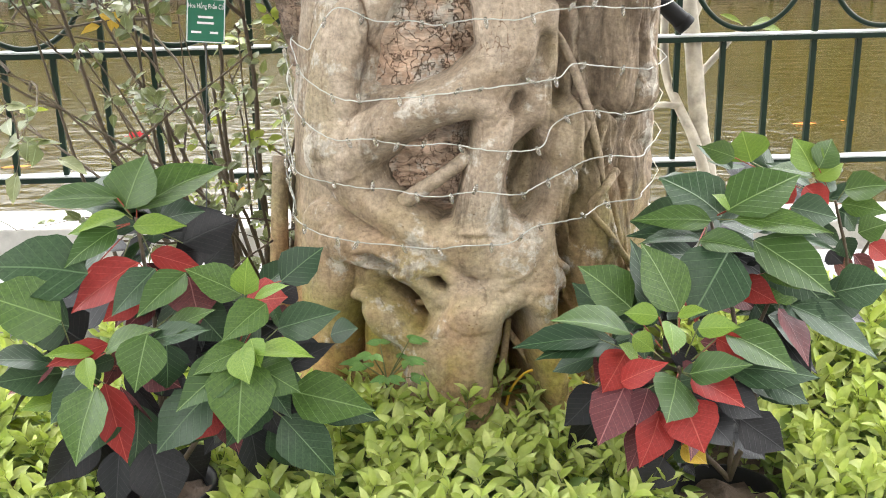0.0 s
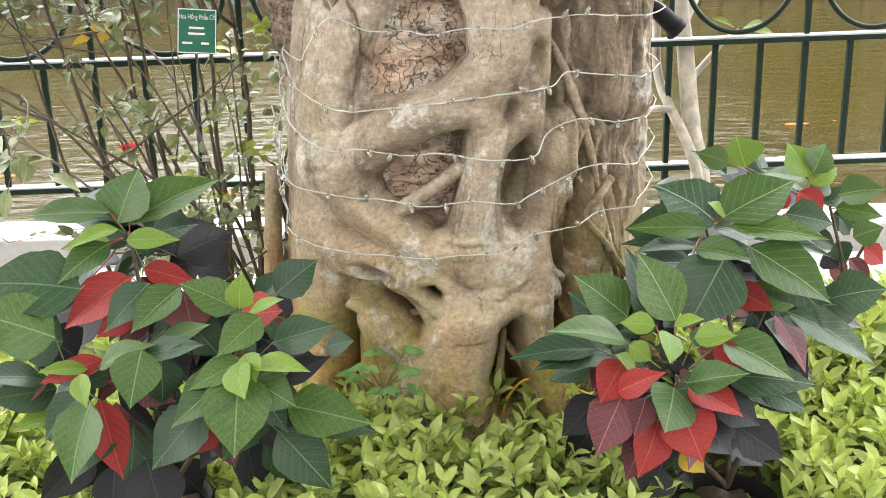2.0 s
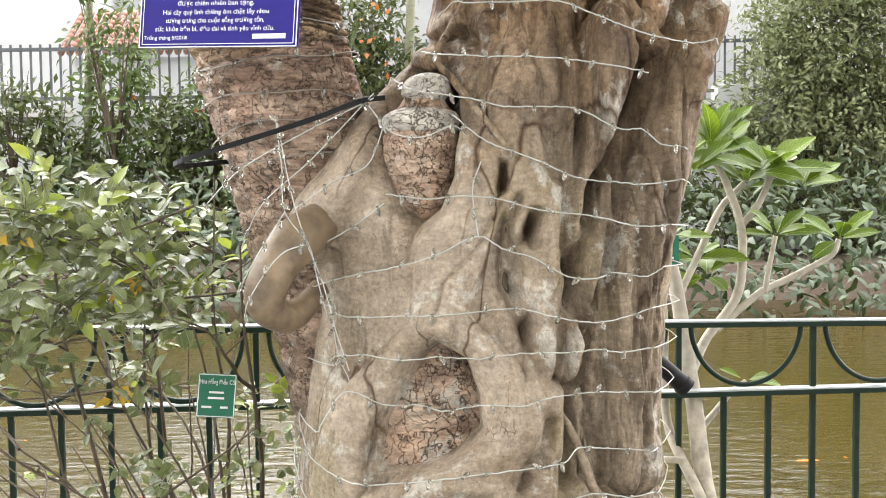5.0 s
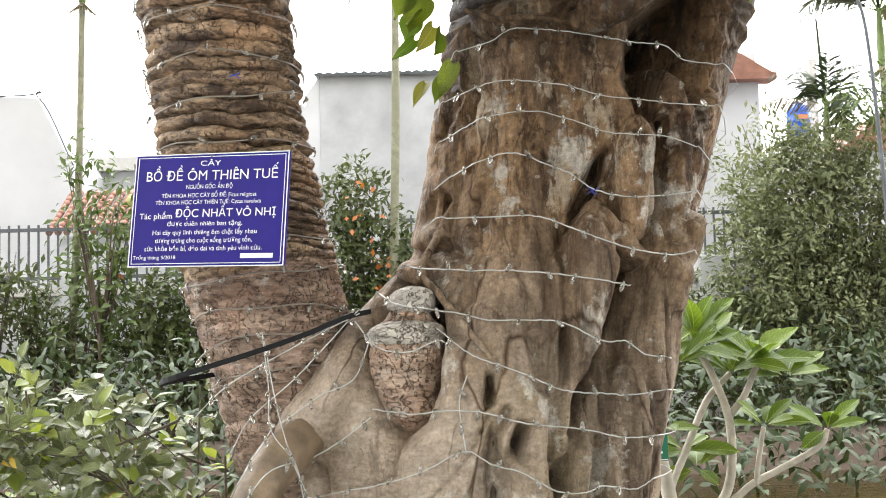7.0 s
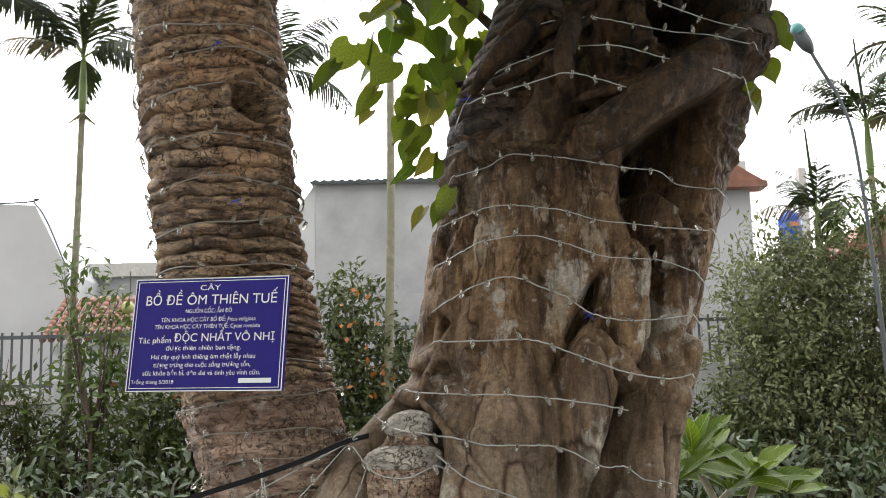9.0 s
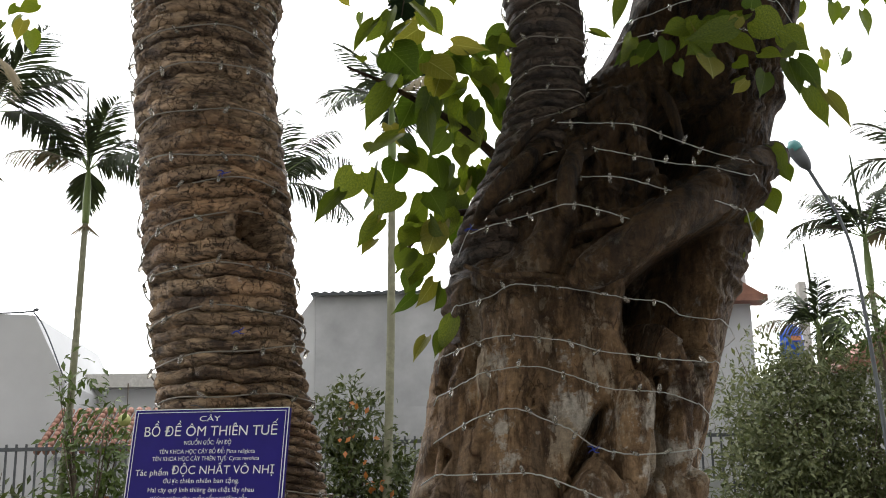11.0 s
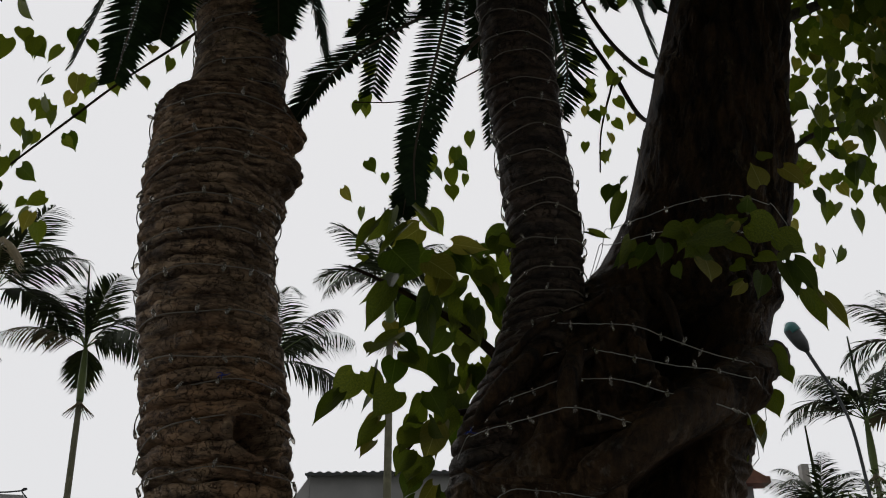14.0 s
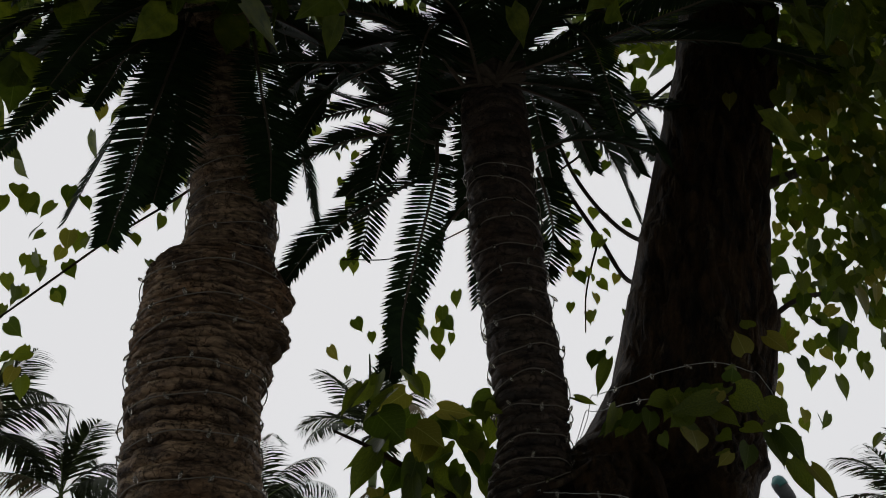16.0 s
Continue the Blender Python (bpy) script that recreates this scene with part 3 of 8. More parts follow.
hole(.36, .010, (-0.127, 0.538), (-0.099, 0.550), (-0.067, 0.543), (-0.040, 0.511), (-0.027, 0.484), (-0.017, 0.465), (-0.028, 0.447), (-0.051, 0.463), (-0.082, 0.495), (-0.113, 0.520))
hole(.26, .006, (-0.021, 0.564), (0.011, 0.569), (0.030, 0.546), (0.026, 0.529), (0.005, 0.536))
hole(.26, .006, (-0.194, 0.472), (-0.175, 0.499), (-0.164, 0.493), (-0.185, 0.449), (-0.193, 0.399), (-0.193, 0.350), (-0.201, 0.290), (-0.219, 0.286), (-0.216, 0.365), (-0.206, 0.426))
hole(.20, .008, (0.189, 0.476), (0.203, 0.480), (0.212, 0.422), (0.219, 0.363), (0.236, 0.303), (0.245, 0.224), (0.142, 0.233), (0.134, 0.282), (0.134, 0.340), (0.153, 0.397), (0.176, 0.443))
hole(.12, .004, (0.286, 0.510), (0.304, 0.517), (0.339, 0.463), (0.360, 0.391), (0.386, 0.277), (0.372, 0.202), (0.332, 0.210), (0.312, 0.293), (0.297, 0.373), (0.282, 0.453))
hole(.04, .006, (-0.171, 0.615), (-0.128, 0.625), (-0.083, 0.606), (-0.068, 0.590), (-0.115, 0.600))
hole(.10, .008, (0.458, 2.256), (0.432, 2.231), (0.392, 2.159), (0.363, 2.105), (0.343, 2.039), (0.361, 2.038), (0.400, 2.098), (0.428, 2.128), (0.460, 2.194), (0.469, 2.243))
hole(.035, .004, (0.655, 2.144), (0.687, 2.137), (0.693, 2.091), (0.667, 2.026), (0.653, 2.084))


GROOVES = []  # polylines (x, z), depth, half width


def groove(depth, width, *pts):
    GROOVES.append((depth * (1.6 if depth > 0.02 else 1.0), width, pts))


groove(.060, .016, (0.338, 1.813), (0.325, 1.697), (0.302, 1.613), (0.284, 1.519), (0.301, 1.445), (0.282, 1.340), (0.276, 1.213))
groove(.075, .020, (0.479, 1.911), (0.448, 1.795), (0.395, 1.730), (0.361, 1.666), (0.345, 1.571), (0.304, 1.466), (0.314, 1.381), (0.346, 1.295), (0.327, 1.205))
groove(.040, .012, (0.416, 1.555), (0.376, 1.464), (0.355, 1.380))
groove(.030, .012, (0.184, 1.625), (0.162, 1.552), (0.150, 1.468), (0.170, 1.384), (0.211, 1.278))
groove(.070, .020, (0.494, 1.954), (0.457, 1.849), (0.401, 1.736), (0.359, 1.647), (0.341, 1.575))
groove(.040, .016, (0.344, 2.051), (0.340, 1.943), (0.335, 1.839), (0.342, 1.748))
groove(.045, .012, (0.612, 2.249), (0.579, 2.125), (0.543, 2.015))
groove(.040, .018, (0.149, 2.542), (0.160, 2.459), (0.132, 2.359))
groove(.018, .007, (0.321, 2.375), (0.288, 2.308), (0.305, 2.288), (0.260, 2.217))
groove(.016, .010, (0.196, 2.238), (0.167, 2.127), (0.174, 2.025))
groove(.014, .008, (0.233, 2.045), (0.244, 1.935), (0.289, 1.806))
groove(.030, .014, (0.006, 2.027), (0.056, 2.042), (0.097, 2.009))
groove(.045, .014, (0.307, 0.648), (0.313, 0.582), (0.328, 0.542), (0.343, 0.472))
groove(.040, .012, (0.337, 0.808), (0.348, 0.735), (0.335, 0.681), (0.347, 0.638))
groove(.014, .007, (0.048, 0.675), (0.101, 0.666), (0.172, 0.659))
groove(.016, .010, (0.046, 0.523), (0.117, 0.517), (0.162, 0.530), (0.189, 0.556), (0.244, 0.599))
groove(.05, .016, (0.220, 1.586), (0.209, 1.530), (0.224, 1.518))
groove(.03, .016, (0.216, 1.578), (0.175, 1.491), (0.158, 1.427), (0.198, 1.386), (0.205, 1.314), (0.229, 1.249), (0.245, 1.200))
groove(.03, .014, (0.358, 1.181), (0.350, 1.100), (0.386, 1.017), (0.386, 0.934), (0.348, 0.852))
groove(.04, .016, (0.248, 1.118), (0.240, 1.077), (0.223, 1.036))
groove(.03, .01, (0.198, 0.987), (0.190, 0.962), (0.153, 0.934))
groove(.02, .007, (0.496, 1.277), (0.488, 1.179))
groove(.02, .006, (0.463, 1.098), (0.463, 1.049), (0.475, 0.999))
groove(.04, .012, (0.430, 0.817), (0.405, 0.784))
groove(.02, .008, (0.464, 1.629), (0.440, 1.582))
groove(.014, .005, (0.127, 1.581), (0.072, 1.484), (0.023, 1.436), (0.014, 1.379), (0.005, 1.346))
groove(.012, .005, (-0.049, 1.563), (-0.066, 1.486), (-0.099, 1.466), (-0.222, 1.447))
groove(.008, .005, (-0.083, 1.445), (-0.231, 1.398))
groove(.05, .01, (0.157, 1.703), (0.148, 1.646))
groove(.02, .005, (0.143, 1.614), (0.127, 1.581))
groove(.03, .01, (-0.274, 1.566), (-0.242, 1.488), (-0.239, 1.439))
groove(.08, .018, (0.070, 2.154), (0.048, 2.114))
groove(.02, .01, (0.164, 2.165), (0.141, 2.091), (0.165, 2.003))
groove(.03, .012, (0.646, 2.110), (0.617, 2.077))
groove(.06, .016, (0.607, 2.319), (0.577, 2.181), (0.587, 2.031))
groove(.02, .008, (0.300, 2.328), (0.270, 2.272), (0.316, 2.230))
groove(.025, .01, (0.145, 2.388), (0.162, 2.289), (0.139, 2.221))
groove(.02, .008, (0.323, 2.519), (0.306, 2.469), (0.353, 2.439))
groove(.03, .014, (0.102, 2.533), (0.119, 2.432), (0.081, 2.320))
groove(.03, .014, (0.688, 2.589), (0.652, 2.474), (0.666, 2.374))


def seg_dist(x, z, a, b):
    ax, az, bx, bz = a[0], a[1], b[0], b[1]
    dx, dz = bx - ax, bz - az
    t = np.clip(((x - ax) * dx + (z - az) * dz) / (dx * dx + dz * dz + 1e-12), 0, 1)
    return np.hypot(x - ax - t * dx, z - az - t * dz), t


def poly_sd(x, z, pts):
    d = np.full(x.shape, 9.0)
    inside = np.zeros(x.shape, bool)
    for a, b in zip(pts, pts[1:] + pts[:1]):
        q, _ = seg_dist(x, z, a, b)
        d = np.minimum(d, q)
        cross = ((a[1] > z) != (b[1] > z)) & (x < (b[0] - a[0]) * (z - a[1]) / (b[1] - a[1] + 1e-12) + a[0])
        inside ^= cross
    return np.where(inside, -d, d)


def relief(x, z):
    """How far the trunk's front stands proud of its plain oval at (x, z)."""
    wob = 0.003 * fbm(x, z, 3, 3, 9.0)
    xw, zw = x + wob, z + 0.003 * fbm(x, z, 4, 3, 9.0)
    acc = np.zeros(x.shape)
    for lift, pts in RIDGES:
        best = np.zeros(x.shape)
        for a, b in zip(pts, pts[1:]):
            d, t = seg_dist(xw, zw, a, b)
            wd = (a[2] + (b[2] - a[2]) * t) * 1.15
            q = np.clip(d / wd, 0, 1)
            best = np.maximum(best, lift * np.sqrt(np.clip(1 - q * q, 0, 1)) * smooth01((1 - q) * 5))
        acc = np.maximum(acc, best) + 0.25 * np.minimum(acc, best)
    out = acc
    # long soft folds, swellings, cross wrinkles
    out = out + 0.010 * fbm(x, z * 0.45, 11, 4, 7.0)
    right = smooth01((x - axis(z)[0] - 0.10) / 0.15) * (1 - 0.7 * smooth01((z - 2.0) / 0.4))
    out = out + (0.003 + 0.030 * right) * fbm(x, z * 0.18, 12, 4, 18.0)
    out = out + 0.010 * right * fbm(x + 0.015 * fbm(x, z, 41, 2, 9.0), z * 0.22, 42, 4, 48.0)
    out = out + 0.0016 * fbm(x * 0.22, z, 13, 4, 60.0) + 0.0010 * fbm(x, z, 14, 3, 90.0)
    rough_up = smooth01((z - 1.95) / 0.5)
    top_up = smooth01((z - 2.55) / 0.3)
    out = out + rough_up * (0.017 + 0.012 * top_up) * fbm(x + 0.03 * fbm(x, z, 29, 2, 5.0), z * 0.35, 15, 5, 22.0) + rough_up * 0.006 * fbm(x, z, 16, 4, 45.0)
    # sinewy strands wound across below the fork, flaked plates under them
    band = smooth01((z - 2.45) / 0.2) * (1 - smooth01((z - 3.1) / 0.3))
    sinew = 1 - np.abs(fbm(x * 0.45 + 0.4 * z + 0.06 * fbm(x, z, 35, 2, 4.0), z * 1.1 - 0.25 * x, 36, 3, 13.0)) * 2.6
    out = out + band * 0.020 * smooth01(sinew) ** 1.5
    plate = fbm(x + 0.03 * fbm(x, z, 37, 3, 8.0), z * 0.5, 38, 4, 9.0)
    out = out + rough_up * 0.011 * smooth01((plate - 0.02) / 0.05)
    knot = 1 - np.abs(fbm(x + 0.05 * fbm(x, z, 27, 3, 4.0), z * 0.4 + 0.05 * fbm(x, z, 28, 3, 4.0), 26, 4, 15.0)) * 3.0
    out = out - rough_up * (0.006 + 0.014 * top_up) * smooth01(knot) ** 2
    for depth, width, pts in GROOVES:
        best = np.zeros(x.shape)
        for a, b in zip(pts, pts[1:]):
            d, t = seg_dist(xw + 0.5 * wob, zw, a, b)
            best = np.maximum(best, np.exp(-(d / width) ** 2))
        out = out - depth * best * (0.75 + 0.5 * fbm(x, z, 19, 2, 14.0))
    # upright furrows of the rough side
    fur = 1 - np.abs(fbm(x + 0.02 * fbm(x, z, 23, 3, 6.0), z * 0.10, 17, 3, 26.0)) * 3.2
    out = out - (0.001 + 0.020 * np.maximum(right, 0.3 * top_up)) * smooth01(fur) ** 2
    # openings: the roots round down into them, then a steep wall
    for depth, lip, pts in HOLES:
        sd = poly_sd(xw, zw, list(pts))
        if lip:
            r = 0.042 if depth >= 0.13 else 0.020 if depth >= 0.1 else 0.010
            q = np.clip(sd / r, 0, 1)
            out = out + 0.6 * lip * np.exp(-((sd - r) / 0.035) ** 2) - r * (1 - np.sqrt(np.clip(1 - (1 - q) ** 2, 0, 1))) - max(0.0, depth - r) * smooth01(-sd / 0.014)
        else:
            out = out - depth * smooth01((-sd + 0.006) / 0.09)
    return out


def front_y(x, z):
    """The y of the trunk's front at (x, z)."""
    x, z = np.asarray(x, float), np.asarray(z, float)
    cx, cy, rx, ry = axis(z)
    s = np.clip((x - cx) / rx, -0.995, 0.995)
    return cy - (ry + relief(x, z)) * (1 - s * s) ** 0.38


def fig_trunk():
    z = np.concatenate([np.arange(-0.05, 2.3, 0.0045), np.arange(2.3, 3.3, 0.0055), np.arange(3.3, 7.2, 0.03)])
    th = np.concatenate([np.linspace(-1.72, 1.72, 430), np.linspace(1.72, 2 * np.pi - 1.72, 90)[1:-1]])
    T, Z = np.meshgrid(th, z)
    cx, cy, rx, ry = axis(Z)
    front = smooth01((np.cos(T) + 0.05) / 0.25)
    x0 = cx + rx * np.sin(T)
    rel = relief(x0, Z) * front + (1 - front) * 0.02 * fbm(np.abs(np.abs(T) - np.pi) * 3, Z * 0.5, 21, 4, 3.0)
    X = cx + (rx + 0.7 * rel - 0.012 * front * (np.sin(T) > 0.5)) * np.sin(T)
    Y = cy - (ry + rel) * np.sign(np.cos(T)) * np.abs(np.cos(T)) ** 0.76
    v = np.stack([X, Y, Z], -1).reshape(-1, 3)
    nz, nt = T.shape
    i = np.arange(nz - 1)[:, None] * nt
    j = np.arange(nt)[None]
    k = (j + 1) % nt
    f = np.stack([i + j, i + k, i + nt + k, i + nt + j], -1).reshape(-1, 4)
    return v, f


fig = thing("fig_tree", "tan-barked strangler fig with looping fused roots clasping old cycad stems", "tree", (0.09, 3.42, 0))
fig.matrix_basis = LEAN
v, f = fig_trunk()
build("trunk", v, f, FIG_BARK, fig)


def ringed(rows, seed, pitch=0.045, depth=0.12, n_z=None, sides=96, hollows=()):
    """A cycad stem: stacked irregular rings of old leaf bases along rows (x, y, z, radius)."""
    rows = np.asarray(rows, float)
    length = np.sum(np.linalg.norm(np.diff(rows[:, :3], axis=0), axis=1))
    n = n_z or int(length / 0.0045)
    c = catmull(rows, n)
    s = np.linspace(0, length, n)
    th = np.linspace(0, 2 * np.pi, sides, endpoint=False)
    T, S = np.meshgrid(th, s)
    cx, sx = np.cos(T) * 1.2, np.sin(T) * 1.2
    ph = S / pitch + 0.42 * fbm(cx + S * 0.8, sx + S * 2.0, seed, 3, 1.6) + 0.6 * fbm(S, S * 0, seed + 9, 2, 5.0)
    fr = ph - np.floor(ph)
    u = np.abs(2 * fr - 1)
    prof = (1 - u ** 6) + 0.35 * np.sqrt(np.clip(1 - u * u, 0, 1)) - 1.1
    amp = 0.85 + 0.6 * fbm(np.floor(ph) * 0.77, cx * 0.4, seed + 1, 2, 1.0)
    ph2 = ph * 3 + 0.35 * fbm(cx * 1.5, sx * 1.5 + S * 3, seed + 11, 2, 2.0)
    fr2 = ph2 - np.floor(ph2)
    layers = np.sqrt(np.clip(1 - np.abs(2 * fr2 - 1) ** 2, 0, 1)) * (0.6 + 0.5 * fbm(np.floor(ph2) * 0.9, cx, seed + 12, 2, 1.5))
    notch = smooth01(1 - np.abs(fbm(T * 4.0 + np.floor(ph) * 5.3, S * 3.0, seed + 6, 2, 2.2)) * 6.0) ** 2
    rad = c[:, 3][:, None] * (1 + 0.05 * fbm(S + 0.05 * cx, S * 0.3, seed + 7, 2, 6.0) - 0.03 * notch + depth * (0.22 + 0.78 * smooth01((c[:, 2] - 1.95) / 0.25))[:, None] * amp * prof + 0.032 * layers + 0.02 * fbm(cx * 2, S * 9 + sx, seed + 2, 3, 2.5) + 0.05 * fbm(T * 1.6 + np.floor(ph) * 3.7, np.floor(ph) * 1.9, seed + 5, 2, 2.0) + 0.012 * fbm(cx * 9 + S * 3, sx * 9 + S * 17, seed + 3, 4, 2.6))
    for (ht, hz, w, d) in hollows:
        hs = np.interp(hz, c[:, 2], s)
        dt = np.angle(np.exp(1j * (T - ht))) * c[:, 3][:, None]
        q = np.hypot(dt, (S - hs) * 0.9) / w
        rad = rad - d * smooth01(1.3 - q) + 0.25 * d * np.exp(-((q - 1.35) / 0.3) ** 2)
    X = c[:, 0][:, None] + rad * np.sin(T)
    Y = c[:, 1][:, None] - rad * np.cos(T)
    Z = c[:, 2][:, None] + 0 * T
    v = np.stack([X, Y, Z], -1).reshape(-1, 3)
    i = np.arange(n - 1)[:, None] * sides
    j = np.arange(sides)[None]
    k = (j + 1) % sides
    f = np.stack([i + j, i + k, i + sides + k, i + sides + j], -1).reshape(-1, 4).tolist()
    f.append(tuple(range((n - 1) * sides, n * sides)))
    return v, f


CYCAD_A = [(-0.06, 3.52, 0.3, 0.20), (-0.16, 3.48, 0.9, 0.20), (-0.29, 3.40, 1.5, 0.195), (-0.395, 3.26, 1.93, 0.19), (-0.43, 3.20, 2.12, 0.185), (-0.46, 3.16, 2.3, 0.18), (-0.48, 3.08, 2.55, 0.176),
           (-0.51, 3.03, 2.85, 0.170), (-0.545, 3.02, 3.2, 0.172), (-0.535, 3.03, 3.40, 0.186), (-0.53, 3.035, 3.58, 0.186), (-0.527, 3.045, 3.655, 0.178), (-0.518, 3.07, 3.69, 0.138), (-0.52, 3.14, 3.98, 0.128),
           (-0.605, 3.18, 4.45, 0.106), (-0.68, 3.2, 5.0, 0.11)]
CYCAD_B = [(0.22, 3.33, 2.45, 0.14), (0.27, 3.30, 2.75, 0.155), (0.36, 3.27, 3.0, 0.13), (0.385, 3.26, 3.2, 0.105), (0.385, 3.25, 3.40, 0.108), (0.36, 3.26, 3.7, 0.105), (0.343, 3.27, 3.95, 0.108), (0.33, 3.28, 4.4, 0.115), (0.325, 3.29, 4.62, 0.10), (0.32, 3.3, 4.8, 0.05)]
cycad_a = thing("cycad_palm", "tall cycad with a brown ringed stem leaning beside the fig", "cycad", group="cycads")
cycad_a.matrix_basis = LEAN
v, f = ringed(CYCAD_A, 40, depth=0.17, sides=144, hollows=((0.65, 2.655, 0.045, 0.12), (1.25, 3.54, 0.09, -0.045), (1.25, 3.42, 0.09, -0.045)))
stem = build("stem", v, f, CYCAD_BARK, cycad_a)
# the reddish plated foot of the stem
stem.data.materials.append(RED_BARK)
stem.data.polygons.foreach_set("material_index", [int(v[q[0]][2] + 0.03 * math.sin(9 * v[q[0]][0]) < 1.99) for q in f])
cycad_b = thing("cycad_palm", "dark slim cycad stem growing out of the fig's fork", "cycad", group="cycads")
cycad_b.matrix_basis = LEAN
v, f = ringed(CYCAD_B, 60, pitch=0.046, depth=0.17)
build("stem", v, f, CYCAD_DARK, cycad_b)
cycad_c = thing("cycad_stump", "old cycad stump with pale top held inside fig roots", "stump")
cycad_c.matrix_basis = LEAN
v, f = ringed([(-0.02, 3.46, 0.2, 0.20), (-0.02, 3.42, 0.52, 0.20), (-0.01, 3.275, 0.72, 0.22), (-0.01, 3.262, 0.85, 0.22), (-0.02, 3.248, 1.2, 0.20), (-0.035, 3.18, 1.50, 0.03), (-0.037, 3.14, 1.57, 0.045), (-0.036, 3.12, 1.65, 0.073), (-0.035, 3.10, 1.74, 0.086), (-0.033, 3.10, 1.82, 0.080), (-0.028, 3.09, 1.86, 0.050), (-0.022, 3.09, 1.90, 0.046)], 80, pitch=0.046, depth=0.12)
build("stem", v, f, INNER_BARK, cycad_c)
# plain wall added out of view across the path, blocking low sky light
tagged(part("wall_south", box_bm(-26, 26, -9.4, -9.0, 0.0, 7.0), plain("dull_render", (0.20, 0.20, 0.18), 0.9, vary=0.4, scale=1.5)), "plain grey wall added unseen across the path to block sky light", "wall", kind="structure")
# ---- ground, kerb, pond ----
X = 120
v = [(-X, -60, 0), (X, -60, 0), (X, 3.6, 0), (-X, 3.6, 0), (X, 4.2, -0.7), (-X, 4.2, -0.7), (X, 12, -0.7), (-X, 12, -0.7), (X, 14.4, 0.5), (-X, 14.4, 0.5), (X, 1500, 0.6), (-X, 1500, 0.6)]
f = [(0, 1, 2, 3), (3, 2, 4, 5), (5, 4, 6, 7), (7, 6, 8, 9), (9, 8, 10, 11)]
tagged(build("ground", v, f, SOIL, smooth=False), "dark bare soil of the planting bed and far bank", "ground", kind="structure")
v = [(-X, 4.25, 0.15), (X, 4.25, 0.15), (X, 16, 0.15), (-X, 16, 0.15)]
tagged(build("water", v, [(0, 1, 2, 3)], WATER, smooth=False), "murky olive-brown pond water with sky glints", "water", kind="structure")
kerb = thing("kerb", "pale weathered stone kerb along the pond edge", "kerb", kind="structure")
slab = None
for i in range(-9, 10):
    for nm, y0, y1, z1, m in (("coping_stone", 4.13, 4.36, 0.30, STONE), ("edge_slab", 3.56, 3.98, 0.25, PAVING)):
        part(nm, box_bm(i * 1.2 + 0.004, i * 1.2 + 1.196, y0, y1, -0.3 if nm == "coping_stone" else -0.1, z1 - 0.004 * (i % 2), 0.008), m, kerb)
part("gutter", box_bm(-11, 11, 3.97, 4.14, -0.3, 0.16), SOIL, kerb)
tagged(part("path", box_bm(-40, 40, -40, 2.3, -0.2, 0.03), PAVING), "grey stone path in front of the planting bed", "path", kind="structure")

# ---- fence ----
fence = thing("fence", "dark green iron railing with half-circle scrolls beside the pond", "fence", kind="structure")


def fence_y(x):
    return 4.28 + 0.1 * x


TURN = math.degrees(math.atan(0.1))
for nm, z, fall in (("bottom_rail", 0.447, 0.012), ("middle_rail", 0.880, 0.003), ("top_rail", 1.135, 0.014)):
    m = pose(0, fence_y(0), z, 0, math.degrees(fall), TURN)
    part(nm, box_bm(-7, 7, -0.024, 0.024, 0, 0.018, 0.003), RAIL_GREEN, fence).matrix_basis = m
    part(nm + "_cap", box_bm(-7, 7, -0.026, 0.026, 0.0185, 0.025, 0.003), RAIL_SHEEN, fence, "dusty grey upper face with sky sheen in its colour").matrix_basis = m
bar = post = scroll = foot = None
for i in range(-40, 40):
    x = 0.824 + i * 0.1615
    m = pose(x, fence_y(x), 0, 0, 0, TURN)
    if bar is None:
        bar = part("bar", box_bm(-0.0095, 0.0095, -0.0095, 0.0095, 0.462, 0.884, 0.002), RAIL_GREEN, fence)
        bar.matrix_basis = m
    else:
        again(bar, m, fence)
    if i % 3 == 0:
        if post is None:
            post = part("post", box_bm(-0.0095, 0.0095, -0.0095, 0.0095, 0.902, 1.14, 0.002), RAIL_GREEN, fence)
            post.matrix_basis = m
            foot = part("foot", box_bm(-0.011, 0.011, -0.011, 0.011, 0.2, 0.45, 0.002), RAIL_GREEN, fence)
            foot.matrix_basis = m
            rows = [(0.2435 - 0.20 * math.cos(a), 0, 1.14 - 0.225 * math.sin(a), 0.0095) for a in np.linspace(0, math.pi, 15)]
            v, f = tube(rows, 8, 40)
            scroll = build("scroll", v, f, RAIL_GREEN, fence)
            scroll.matrix_basis = m
        else:
            again(post, m, fence)
            again(foot, m, fence)
            again(scroll, m, fence)


